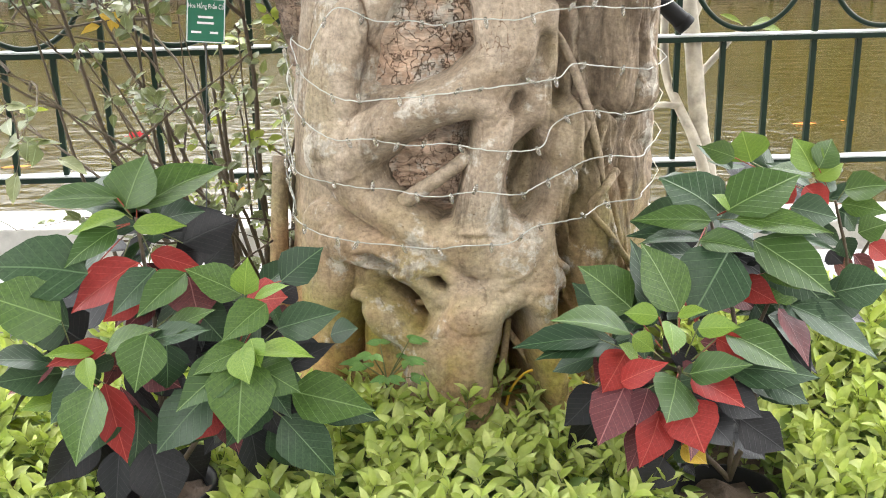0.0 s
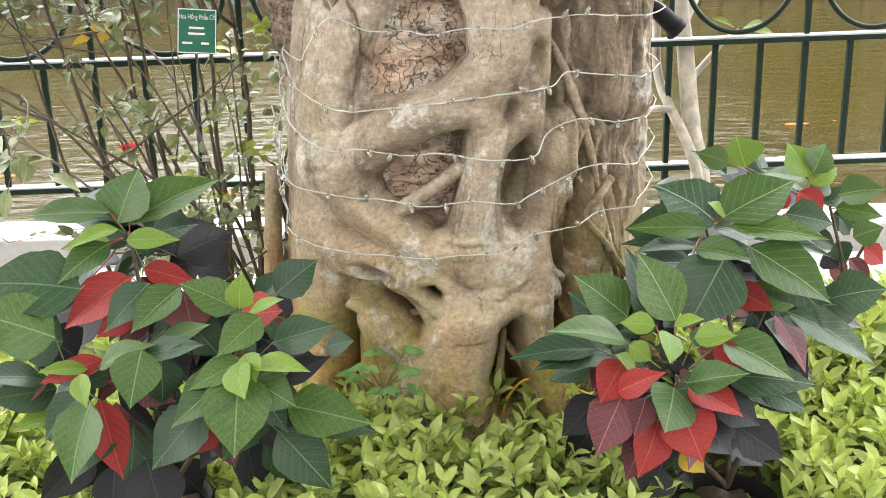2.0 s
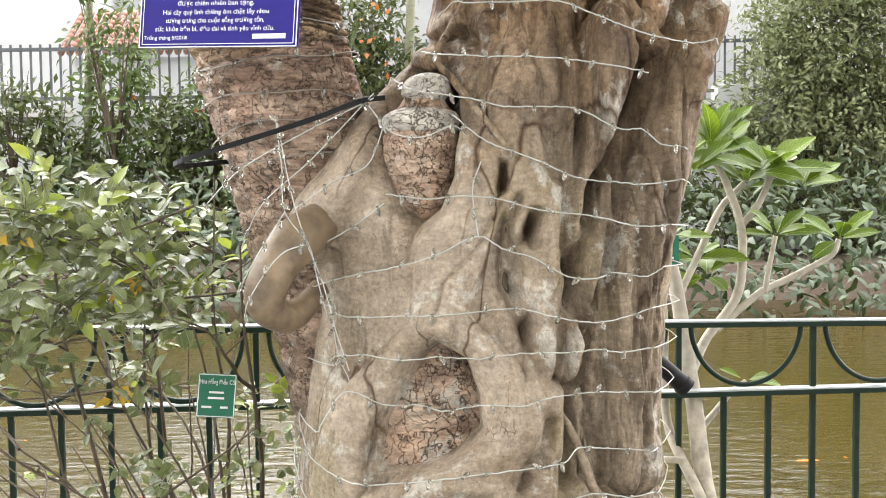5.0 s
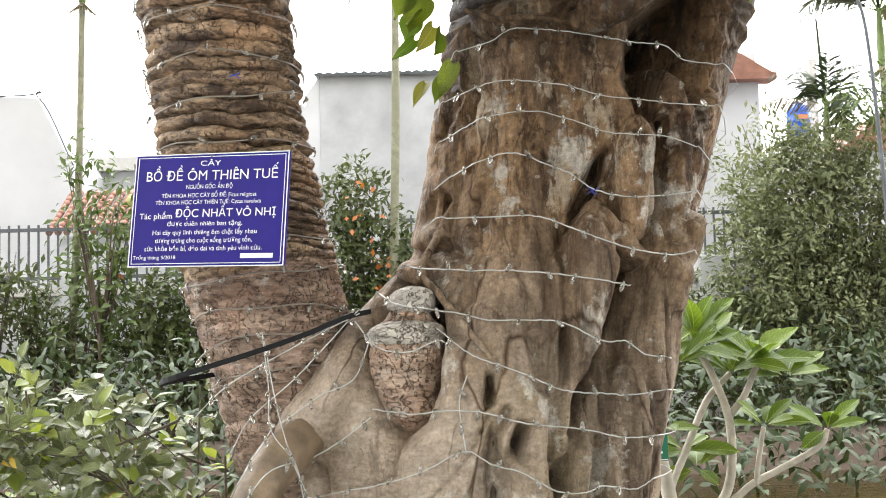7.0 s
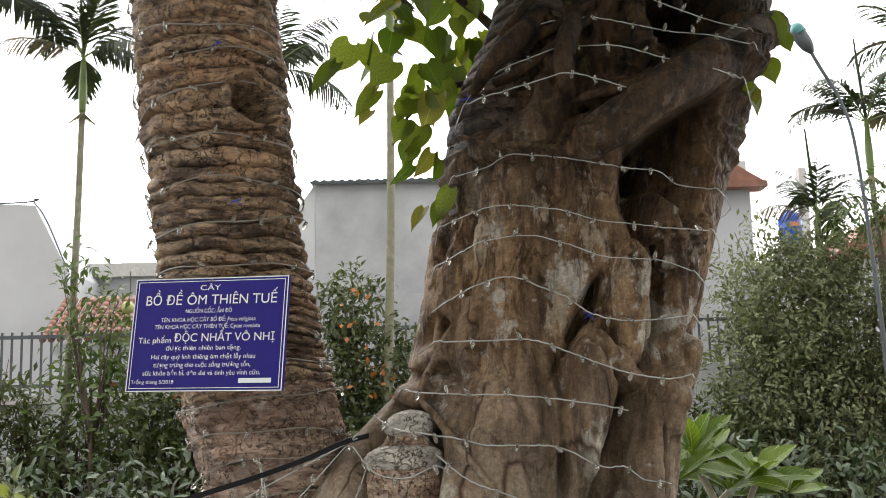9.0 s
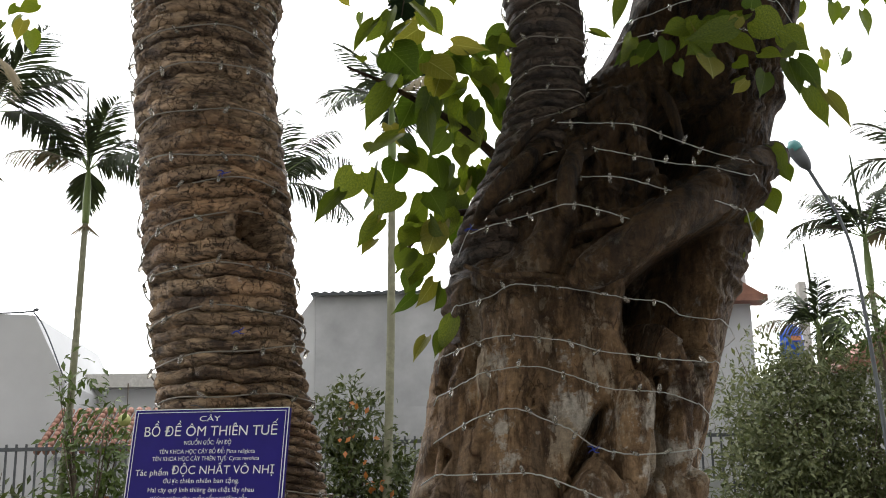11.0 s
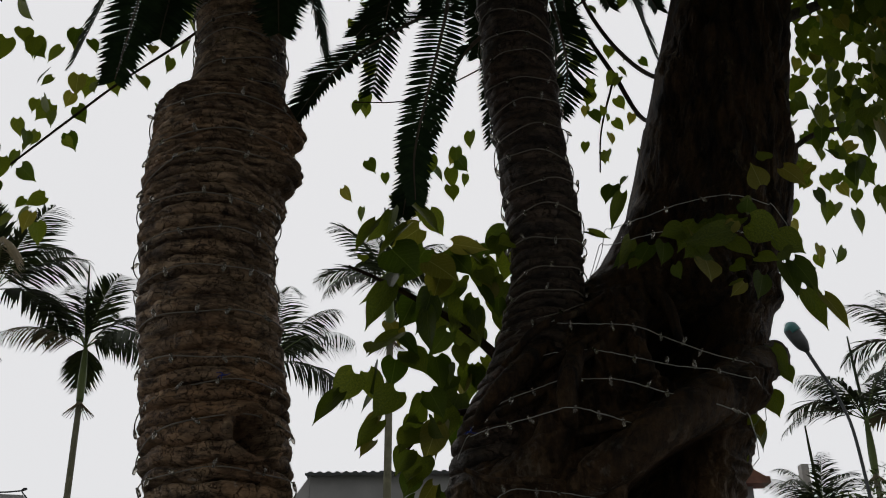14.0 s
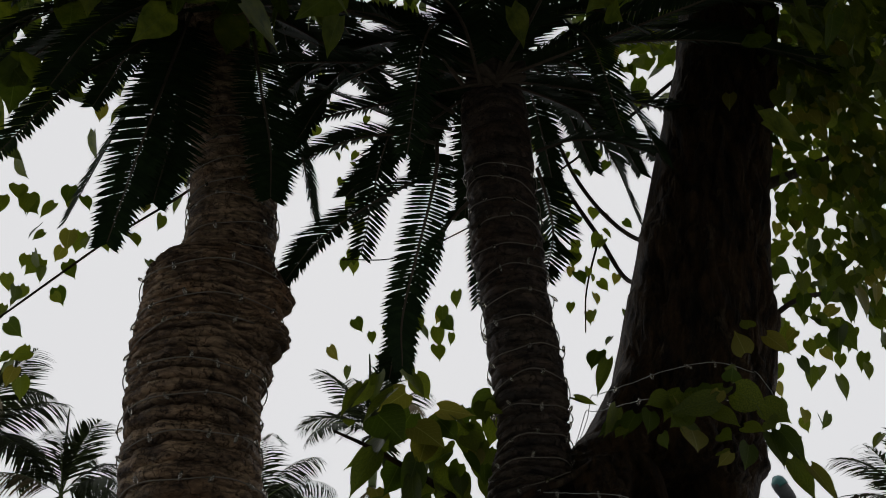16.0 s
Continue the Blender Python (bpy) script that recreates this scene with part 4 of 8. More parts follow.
# ---- leaves ----
def leaf_shape(kind, nl=7, nw=4, curl=0.18, fold=0.12, wave=0.0, seed=0):
    """A unit leaf: along +y from the stalk, one wide, facing +z. Returns vertices, faces, uv."""
    rng = np.random.default_rng(seed)
    v, uv, f = [], [], []
    for i in range(nl + 1):
        t = i / nl
        if kind == "heart":
            wd = 0.5 * float(np.interp(t, (0, 0.06, 0.14, 0.26, 0.40, 0.55, 0.70, 0.80, 0.88, 1.0), (0.46, 0.76, 0.93, 1.0, 0.95, 0.79, 0.52, 0.27, 0.11, 0.012)))
        elif kind == "needle":
            wd = 0.5 * min(1.0, 0.6 + 2.0 * t) * min(1.0, (1 - t) * 2.6)
        elif kind == "bract":
            wd = 0.5 * float(np.interp(t, (0, 0.05, 0.13, 0.25, 0.38, 0.52, 0.66, 0.78, 0.88, 0.95, 1.0), (0.03, 0.30, 0.64, 0.92, 1.0, 0.95, 0.76, 0.50, 0.24, 0.09, 0.01)))
        elif kind == "pointed":
            wd = 0.5 * math.sin(math.pi * (t ** 0.78)) ** 0.85 * (1.06 - 0.2 * t)
        elif kind == "blunt":
            wd = 0.5 * math.sin(math.pi * min(1, t ** 1.25)) ** 0.8
        else:
            wd = 0.5 * math.sin(math.pi * t) ** 0.9
        wd = max(wd, 0.004)
        if wave and 0 < i < nl:
            wd *= 1 + wave * rng.uniform(-1, 1)
        for j in range(nw + 1):
            s = j / nw * 2 - 1
            z = -curl * t * t + fold * abs(s) * wd * 2 * 0.6 - fold * 0.25 * s * s * wd + wave * 0.10 * math.sin(t * 11 + s * 3 + seed)
            y = t + (-0.12 * (1 - t) * (abs(s) ** 2) * math.exp(-t * 5) if kind == "heart" else 0)
            v.append((wd * s, y, z))
            uv.append((0.5 + s * wd, t))
    for i in range(nl):
        for j in range(nw):
            a = i * (nw + 1) + j
            f.append((a, a + 1, a + nw + 2, a + nw + 1))
    return v, f, uv


LEAF_MESH = {}


def leaf_mesh(material, kind, k, **how):
    key = (material.name, kind, k)
    if key not in LEAF_MESH:
        v, f, uv = leaf_shape(kind, seed=k, **how)
        me = bpy.data.meshes.new("leaf")
        me.from_pydata(v, [], f)
        lay = me.uv_layers.new(name="UVMap")
        for lo in me.loops:
            lay.data[lo.index].uv = uv[lo.vertex_index]
        me.polygons.foreach_set("use_smooth", [True] * len(me.polygons))
        me.materials.append(material)
        LEAF_MESH[key] = me
    return LEAF_MESH[key]


def leaf_pose(a, b, width, facing):
    """The pose of a unit leaf from its base a to its tip b, its face turned to facing."""
    a, b = Vector(a), Vector(b)
    y = b - a
    n = Vector(facing)
    n = (n - y * (n.dot(y) / y.length_squared)).normalized()
    x = y.normalized().cross(n).normalized()
    m = Matrix((x * width, y, n * y.length)).transposed().to_4x4()
    m.translation = a
    return m


def leaf_cloud(name, sites, material, parent, kind="pointed", label="", nl=3, nw=2, curl=0.2, fold=0.15, stuff=True):
    """Many leaves in one mesh: sites are rows of (base, tip, width, facing)."""
    v0, f0, uv0 = leaf_shape(kind, nl, nw, curl, fold)
    v0 = np.array(v0)
    k = len(v0)
    base = np.array([s[0] for s in sites], float)
    tip = np.array([s[1] for s in sites], float)
    wd = np.array([s[2] for s in sites], float)
    n = np.array([s[3] for s in sites], float)
    y = tip - base
    ln = np.linalg.norm(y, axis=1, keepdims=True)
    yh = y / ln
    n = n - yh * np.sum(n * yh, axis=1, keepdims=True)
    n /= np.linalg.norm(n, axis=1, keepdims=True) + 1e-9
    x = np.cross(yh, n)
    V = base[:, None] + v0[None, :, 0, None] * (x * wd[:, None])[:, None] + v0[None, :, 1, None] * y[:, None] + v0[None, :, 2, None] * (n * ln)[:, None]
    F = (np.array(f0)[None] + (np.arange(len(sites)) * k)[:, None, None]).reshape(-1, 4)
    ob = build(name, V.reshape(-1, 3), F, material, parent, label, True, np.tile(np.array(uv0), (len(sites), 1)))
    if stuff:
        ob["kind"] = "stuff"
    return ob


GREEN = leaf_material("poinsettia_green", (0.038, 0.082, 0.020), (0.078, 0.140, 0.026), 0.40, (0.15, 0.23, 0.085), 0.2, 0.3)
DARK = leaf_material("poinsettia_dark", (0.021, 0.048, 0.023), (0.040, 0.078, 0.034), 0.36, (0.09, 0.15, 0.075), 0.1, 0.3)
LIME = leaf_material("poinsettia_young", (0.115, 0.205, 0.030), (0.185, 0.275, 0.042), 0.4, (0.22, 0.32, 0.07), 0.25, 0.3)
RED = leaf_material("poinsettia_red", (0.23, 0.018, 0.016), (0.34, 0.034, 0.028), 0.5, (0.40, 0.075, 0.06), 0.2, 0.3)
MAROON = leaf_material("poinsettia_maroon", (0.091, 0.025, 0.032), (0.168, 0.042, 0.045), 0.5, (0.30, 0.12, 0.12), 0.1, 0.3)
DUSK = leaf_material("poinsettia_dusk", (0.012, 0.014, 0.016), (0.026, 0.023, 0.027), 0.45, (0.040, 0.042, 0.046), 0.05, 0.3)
YELLOW = leaf_material("yellow_leaf", (0.55, 0.36, 0.04), (0.62, 0.42, 0.06), 0.5, (0.62, 0.46, 0.16), 0.25)
STEM_GREEN = plain("green_stem", (0.13, 0.15, 0.05), 0.6, vary=0.4, scale=40)
STEM_BROWN = plain("brown_stem", (0.10, 0.075, 0.05), 0.75, vary=0.5, scale=60, relief=0.5)
STEM_RED = plain("red_stalk", (0.28, 0.05, 0.03), 0.55, vary=0.3, scale=60)


def plant_pot(at, label):
    pot = thing("plant_pot", label, "plant pot", at)
    prof = [(0.085, 0.0), (0.095, 0.02), (0.112, 0.17), (0.122, 0.172), (0.123, 0.2), (0.114, 0.2), (0.108, 0.165), (0.0, 0.16)]
    n = 32
    v = [(r * math.cos(2 * math.pi * i / n), r * math.sin(2 * math.pi * i / n), z) for r, z in prof for i in range(n)]
    f = [(k * n + i, k * n + (i + 1) % n, (k + 1) * n + (i + 1) % n, (k + 1) * n + i) for k in range(6) for i in range(n)]
    f.append(tuple(range(n))[::-1])
    build("shell", v, f, BLACK_PLASTIC, pot)
    rng = np.random.default_rng(5)
    v = [(0, 0, 0.172)] + [(r * math.cos(a), r * math.sin(a), 0.168 + 0.012 * rng.standard_normal()) for r in (0.04, 0.08, 0.109) for a in np.linspace(0, 2 * math.pi, 20, endpoint=False)]
    f = [(0, 1 + i, 1 + (i + 1) % 20) for i in range(20)] + [(1 + k * 20 + i, 21 + k * 20 + i, 21 + k * 20 + (i + 1) % 20, 1 + k * 20 + (i + 1) % 20) for k in range(2) for i in range(20)]
    build("potting_soil", v, f, SOIL, pot)
    return pot


plant_pot((-0.615, 2.63, -0.03), "black plastic nursery pot holding a poinsettia")
plant_pot((0.66, 2.68, -0.09), "black plastic nursery pot half hidden in leaves")
plant_a = thing("poinsettia", "bushy potted poinsettia with green, red and dusky leaves", "poinsettia", group="poinsettias")
plant_b = thing("poinsettia", "tall potted poinsettia with bright red lower leaves", "poinsettia", group="poinsettias")
plant_c = thing("poinsettia", "smaller poinsettia with red bracts beside the stone kerb", "poinsettia", group="poinsettias")
STALKS = {}
COUNT = [0]


def leaf(plant, material, a, b, width):
    """One poinsettia leaf from its base to its tip."""
    k = COUNT[0] = COUNT[0] + 1
    rng = np.random.default_rng(900 + k)
    tone = {"poinsettia_dusk": (0.3, -0.75, 0.5), "poinsettia_red": (0.1, -0.8, 0.6)}.get(material.name, (0, -0.62, 0.78))
    c = new("leaf", leaf_mesh(material, "bract", k % 7, nl=11, nw=6, curl=0.10 + 0.09 * (k % 4), fold=0.10 + 0.05 * (k % 3), wave=0.05))
    b = tuple(q + 0.02 * (q - p) for p, q in zip(a, b))
    c.matrix_basis = leaf_pose(a, b, width * 1.36, np.array(tone) + rng.normal(0, 0.24, 3))
    c.parent = plant
    STALKS.setdefault(plant.name, (plant, []))[1].append(a)
    # darker filler leaves below and behind, the shade between leaves put in their colour
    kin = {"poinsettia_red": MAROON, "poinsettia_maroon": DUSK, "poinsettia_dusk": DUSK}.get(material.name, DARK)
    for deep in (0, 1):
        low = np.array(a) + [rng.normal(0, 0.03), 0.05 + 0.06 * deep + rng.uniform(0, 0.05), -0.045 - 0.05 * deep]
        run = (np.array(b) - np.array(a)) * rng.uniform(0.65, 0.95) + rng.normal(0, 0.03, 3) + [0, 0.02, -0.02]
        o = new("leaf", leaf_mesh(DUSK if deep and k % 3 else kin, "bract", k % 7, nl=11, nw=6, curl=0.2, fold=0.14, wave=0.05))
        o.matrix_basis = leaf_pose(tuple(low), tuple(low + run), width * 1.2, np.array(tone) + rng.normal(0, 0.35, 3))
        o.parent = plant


leaf(plant_a, GREEN, (-0.643, 2.670, 0.800), (-0.610, 2.710, 0.910), 0.096)
leaf(plant_a, GREEN, (-0.619, 2.670, 0.800), (-0.456, 2.750, 0.900), 0.079)
leaf(plant_a, DARK, (-0.665, 2.710, 0.801), (-0.784, 2.830, 0.857), 0.075)
leaf(plant_a, GREEN, (-0.657, 2.670, 0.825), (-0.854, 2.710, 0.818), 0.047)
leaf(plant_a, LIME, (-0.632, 2.630, 0.800), (-0.713, 2.570, 0.799), 0.042)
leaf(plant_a, GREEN, (-0.647, 2.610, 0.776), (-0.723, 2.510, 0.755), 0.053)
leaf(plant_a, LIME, (-0.618, 2.630, 0.775), (-0.521, 2.600, 0.795), 0.035)
leaf(plant_a, LIME, (-0.653, 2.630, 0.776), (-0.766, 2.650, 0.760), 0.035)
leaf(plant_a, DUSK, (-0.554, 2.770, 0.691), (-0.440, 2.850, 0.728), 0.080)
leaf(plant_a, DARK, (-0.697, 2.550, 0.701), (-0.851, 2.470, 0.768), 0.107)
leaf(plant_a, GREEN, (-0.741, 2.490, 0.622), (-0.859, 2.410, 0.716), 0.099)
leaf(plant_a, DARK, (-0.785, 2.510, 0.522), (-0.876, 2.450, 0.575), 0.075)
leaf(plant_a, MAROON, (-0.790, 2.550, 0.497), (-0.897, 2.530, 0.451), 0.041)
leaf(plant_a, RED, (-0.598, 2.570, 0.716), (-0.736, 2.510, 0.648), 0.067)
leaf(plant_a, DUSK, (-0.647, 2.590, 0.692), (-0.756, 2.550, 0.654), 0.039)
leaf(plant_a, DARK, (-0.559, 2.550, 0.710), (-0.633, 2.470, 0.652), 0.056)
leaf(plant_a, GREEN, (-0.498, 2.550, 0.700), (-0.574, 2.450, 0.661), 0.056)
leaf(plant_a, GREEN, (-0.388, 2.550, 0.651), (-0.488, 2.530, 0.719), 0.064)
leaf(plant_a, RED, (-0.588, 2.630, 0.713), (-0.485, 2.600, 0.699), 0.040)
leaf(plant_a, MAROON, (-0.498, 2.570, 0.683), (-0.468, 2.510, 0.614), 0.081)
leaf(plant_a, GREEN, (-0.542, 2.490, 0.591), (-0.444, 2.470, 0.662), 0.048)
leaf(plant_a, DARK, (-0.560, 2.470, 0.587), (-0.447, 2.430, 0.635), 0.039)
leaf(plant_a, DUSK, (-0.556, 2.570, 0.572), (-0.496, 2.510, 0.521), 0.078)
leaf(plant_a, LIME, (-0.683, 2.490, 0.553), (-0.758, 2.430, 0.581), 0.035)
leaf(plant_a, RED, (-0.659, 2.510, 0.563), (-0.767, 2.450, 0.548), 0.036)
leaf(plant_a, GREEN, (-0.653, 2.470, 0.561), (-0.560, 2.450, 0.637), 0.051)
leaf(plant_a, GREEN, (-0.560, 2.450, 0.608), (-0.574, 2.370, 0.534), 0.073)
leaf(plant_a, LIME, (-0.687, 2.450, 0.559), (-0.674, 2.390, 0.529), 0.035)
leaf(plant_a, RED, (-0.662, 2.470, 0.493), (-0.618, 2.410, 0.347), 0.060)
leaf(plant_a, GREEN, (-0.666, 2.430, 0.506), (-0.708, 2.330, 0.402), 0.083)
leaf(plant_a, DARK, (-0.701, 2.490, 0.500), (-0.777, 2.430, 0.437), 0.057)
leaf(plant_a, LIME, (-0.781, 2.550, 0.421), (-0.856, 2.510, 0.421), 0.036)
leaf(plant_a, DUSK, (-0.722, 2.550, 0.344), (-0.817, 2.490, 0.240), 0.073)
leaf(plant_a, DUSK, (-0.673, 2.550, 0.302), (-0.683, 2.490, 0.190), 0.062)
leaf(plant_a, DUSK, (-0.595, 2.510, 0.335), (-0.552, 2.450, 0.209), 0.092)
leaf(plant_a, GREEN, (-0.370, 2.430, 0.566), (-0.372, 2.320, 0.448), 0.099)
leaf(plant_a, GREEN, (-0.380, 2.450, 0.552), (-0.487, 2.350, 0.516), 0.073)
leaf(plant_a, GREEN, (-0.329, 2.490, 0.655), (-0.402, 2.410, 0.621), 0.058)
leaf(plant_a, LIME, (-0.349, 2.410, 0.613), (-0.330, 2.370, 0.573), 0.046)
leaf(plant_a, LIME, (-0.370, 2.410, 0.593), (-0.355, 2.350, 0.552), 0.052)
leaf(plant_a, LIME, (-0.343, 2.410, 0.586), (-0.231, 2.370, 0.610), 0.046)
leaf(plant_a, GREEN, (-0.344, 2.430, 0.547), (-0.263, 2.370, 0.524), 0.063)
leaf(plant_a, GREEN, (-0.361, 2.450, 0.581), (-0.460, 2.390, 0.560), 0.047)
leaf(plant_a, GREEN, (-0.287, 2.470, 0.472), (-0.132, 2.410, 0.466), 0.078)
leaf(plant_a, DARK, (-0.309, 2.470, 0.415), (-0.203, 2.410, 0.320), 0.080)
leaf(plant_a, DARK, (-0.453, 2.470, 0.469), (-0.554, 2.390, 0.390), 0.084)
leaf(plant_a, RED, (-0.449, 2.510, 0.418), (-0.489, 2.470, 0.364), 0.052)
leaf(plant_a, RED, (-0.384, 2.550, 0.633), (-0.295, 2.510, 0.664), 0.070)
leaf(plant_a, DARK, (-0.309, 2.490, 0.600), (-0.193, 2.450, 0.652), 0.058)
leaf(plant_a, DARK, (-0.322, 2.650, 0.643), (-0.239, 2.670, 0.713), 0.065)
leaf(plant_a, LIME, (-0.374, 2.510, 0.666), (-0.367, 2.490, 0.735), 0.044)
leaf(plant_a, LIME, (-0.351, 2.490, 0.667), (-0.284, 2.470, 0.705), 0.029)
leaf(plant_a, DUSK, (-0.395, 2.550, 0.370), (-0.363, 2.510, 0.246), 0.066)
leaf(plant_a, DUSK, (-0.371, 2.550, 0.442), (-0.317, 2.510, 0.346), 0.056)
leaf(plant_a, MAROON, (-0.435, 2.530, 0.407), (-0.413, 2.490, 0.319), 0.047)
leaf(plant_a, MAROON, (-0.607, 2.550, 0.499), (-0.529, 2.510, 0.468), 0.060)
leaf(plant_a, DARK, (-0.509, 2.590, 0.620), (-0.432, 2.550, 0.553), 0.076)
leaf(plant_a, RED, (-0.594, 2.550, 0.656), (-0.664, 2.510, 0.612), 0.043)
leaf(plant_b, DARK, (0.646, 2.830, 0.719), (0.538, 2.850, 0.825), 0.118)
leaf(plant_b, GREEN, (0.649, 2.810, 0.738), (0.817, 2.850, 0.818), 0.098)
leaf(plant_b, GREEN, (0.612, 2.790, 0.722), (0.453, 2.730, 0.756), 0.045)
leaf(plant_b, LIME, (0.658, 2.810, 0.741), (0.625, 2.810, 0.780), 0.041)
leaf(plant_b, GREEN, (0.664, 2.790, 0.724), (0.860, 2.730, 0.734), 0.052)
leaf(plant_b, GREEN, (0.705, 2.770, 0.681), (0.854, 2.650, 0.620), 0.101)
leaf(plant_b, DARK, (0.710, 2.810, 0.667), (0.802, 2.770, 0.630), 0.060)
leaf(plant_b, GREEN, (0.581, 2.750, 0.690), (0.675, 2.670, 0.705), 0.049)
leaf(plant_b, DARK, (0.599, 2.790, 0.677), (0.458, 2.750, 0.710), 0.050)
leaf(plant_b, DARK, (0.588, 2.790, 0.637), (0.462, 2.750, 0.673), 0.074)
leaf(plant_b, DARK, (0.641, 2.730, 0.673), (0.551, 2.610, 0.578), 0.118)
leaf(plant_b, GREEN, (0.516, 2.610, 0.579), (0.452, 2.630, 0.723), 0.090)
leaf(plant_b, DARK, (0.889, 2.750, 0.565), (0.984, 2.710, 0.610), 0.086)
leaf(plant_b, DARK, (0.803, 2.850, 0.732), (0.919, 2.850, 0.709), 0.061)
leaf(plant_b, DARK, (0.786, 2.730, 0.542), (0.972, 2.650, 0.497), 0.072)
leaf(plant_b, DARK, (0.772, 2.750, 0.548), (0.861, 2.690, 0.529), 0.058)
leaf(plant_b, MAROON, (0.759, 2.730, 0.536), (0.827, 2.650, 0.451), 0.083)
leaf(plant_b, RED, (0.668, 2.770, 0.589), (0.748, 2.710, 0.561), 0.052)
leaf(plant_b, RED, (0.548, 2.710, 0.627), (0.577, 2.650, 0.545), 0.057)
leaf(plant_b, GREEN, (0.419, 2.630, 0.579), (0.320, 2.610, 0.683), 0.082)
leaf(plant_b, DARK, (0.473, 2.650, 0.580), (0.420, 2.610, 0.546), 0.045)
leaf(plant_b, GREEN, (0.398, 2.510, 0.575), (0.253, 2.450, 0.653), 0.069)
leaf(plant_b, DARK, (0.344, 2.550, 0.544), (0.174, 2.510, 0.570), 0.056)
leaf(plant_b, LIME, (0.469, 2.470, 0.614), (0.476, 2.410, 0.579), 0.053)
leaf(plant_b, LIME, (0.401, 2.490, 0.577), (0.443, 2.470, 0.554), 0.035)
leaf(plant_b, LIME, (0.454, 2.510, 0.610), (0.391, 2.510, 0.624), 0.036)
leaf(plant_b, LIME, (0.534, 2.510, 0.582), (0.605, 2.470, 0.605), 0.040)
leaf(plant_b, GREEN, (0.596, 2.530, 0.564), (0.721, 2.450, 0.542), 0.083)
leaf(plant_b, GREEN, (0.516, 2.470, 0.501), (0.599, 2.390, 0.564), 0.053)
leaf(plant_b, GREEN, (0.485, 2.450, 0.501), (0.457, 2.350, 0.462), 0.086)
leaf(plant_b, MAROON, (0.433, 2.470, 0.470), (0.407, 2.410, 0.426), 0.045)
leaf(plant_b, RED, (0.392, 2.510, 0.535), (0.344, 2.450, 0.473), 0.067)
leaf(plant_b, RED, (0.378, 2.470, 0.484), (0.437, 2.410, 0.553), 0.043)
leaf(plant_b, MAROON, (0.391, 2.490, 0.472), (0.331, 2.410, 0.384), 0.077)
leaf(plant_b, RED, (0.460, 2.470, 0.419), (0.425, 2.390, 0.342), 0.066)
leaf(plant_b, RED, (0.503, 2.470, 0.443), (0.535, 2.390, 0.380), 0.086)
leaf(plant_b, RED, (0.519, 2.470, 0.493), (0.605, 2.390, 0.485), 0.064)
leaf(plant_b, DUSK, (0.353, 2.570, 0.425), (0.280, 2.530, 0.354), 0.069)
leaf(plant_b, DUSK, (0.592, 2.550, 0.426), (0.681, 2.510, 0.389), 0.060)
leaf(plant_b, DUSK, (0.569, 2.550, 0.367), (0.627, 2.510, 0.324), 0.068)
leaf(plant_b, DUSK, (0.649, 2.570, 0.349), (0.741, 2.530, 0.294), 0.069)
leaf(plant_b, DUSK, (0.491, 2.570, 0.257), (0.454, 2.530, 0.201), 0.069)
leaf(plant_b, DARK, (0.612, 2.570, 0.468), (0.780, 2.510, 0.491), 0.067)
leaf(plant_b, DARK, (0.690, 2.590, 0.438), (0.788, 2.550, 0.402), 0.057)
leaf(plant_b, RED, (0.578, 2.530, 0.552), (0.643, 2.490, 0.526), 0.042)
leaf(plant_b, YELLOW, (0.525, 2.550, 0.297), (0.571, 2.510, 0.278), 0.043)
leaf(plant_b, DARK, (0.457, 2.710, 0.623), (0.508, 2.670, 0.558), 0.064)
leaf(plant_b, DARK, (0.645, 2.590, 0.484), (0.721, 2.550, 0.436), 0.065)
leaf(plant_b, GREEN, (0.815, 2.750, 0.560), (0.700, 2.750, 0.602), 0.061)
leaf(plant_b, LIME, (0.414, 2.490, 0.528), (0.376, 2.470, 0.568), 0.031)
leaf(plant_b, LIME, (0.501, 2.550, 0.593), (0.553, 2.530, 0.618), 0.032)
leaf(plant_c, LIME, (0.814, 3.250, 0.735), (0.795, 3.300, 0.808), 0.088)
leaf(plant_c, GREEN, (0.770, 3.250, 0.747), (0.693, 3.250, 0.781), 0.048)
leaf(plant_c, LIME, (0.975, 3.250, 0.706), (0.942, 3.270, 0.794), 0.073)
leaf(plant_c, GREEN, (0.989, 3.250, 0.716), (1.035, 3.290, 0.787), 0.059)
leaf(plant_c, GREEN, (1.060, 3.250, 0.655), (1.149, 3.200, 0.696), 0.068)
leaf(plant_c, RED, (0.888, 3.250, 0.624), (0.926, 3.250, 0.688), 0.051)
leaf(plant_c, RED, (0.957, 3.250, 0.668), (1.004, 3.190, 0.633), 0.057)
leaf(plant_c, GREEN, (1.056, 3.250, 0.620), (1.158, 3.200, 0.617), 0.048)
leaf(plant_c, GREEN, (0.976, 3.250, 0.694), (0.871, 3.250, 0.741), 0.057)
leaf(plant_c, LIME, (0.984, 3.250, 0.687), (1.045, 3.250, 0.737), 0.051)
leaf(plant_c, RED, (1.103, 3.150, 0.541), (1.150, 3.130, 0.509), 0.049)
leaf(plant_c, GREEN, (1.079, 3.170, 0.565), (1.142, 3.150, 0.600), 0.055)
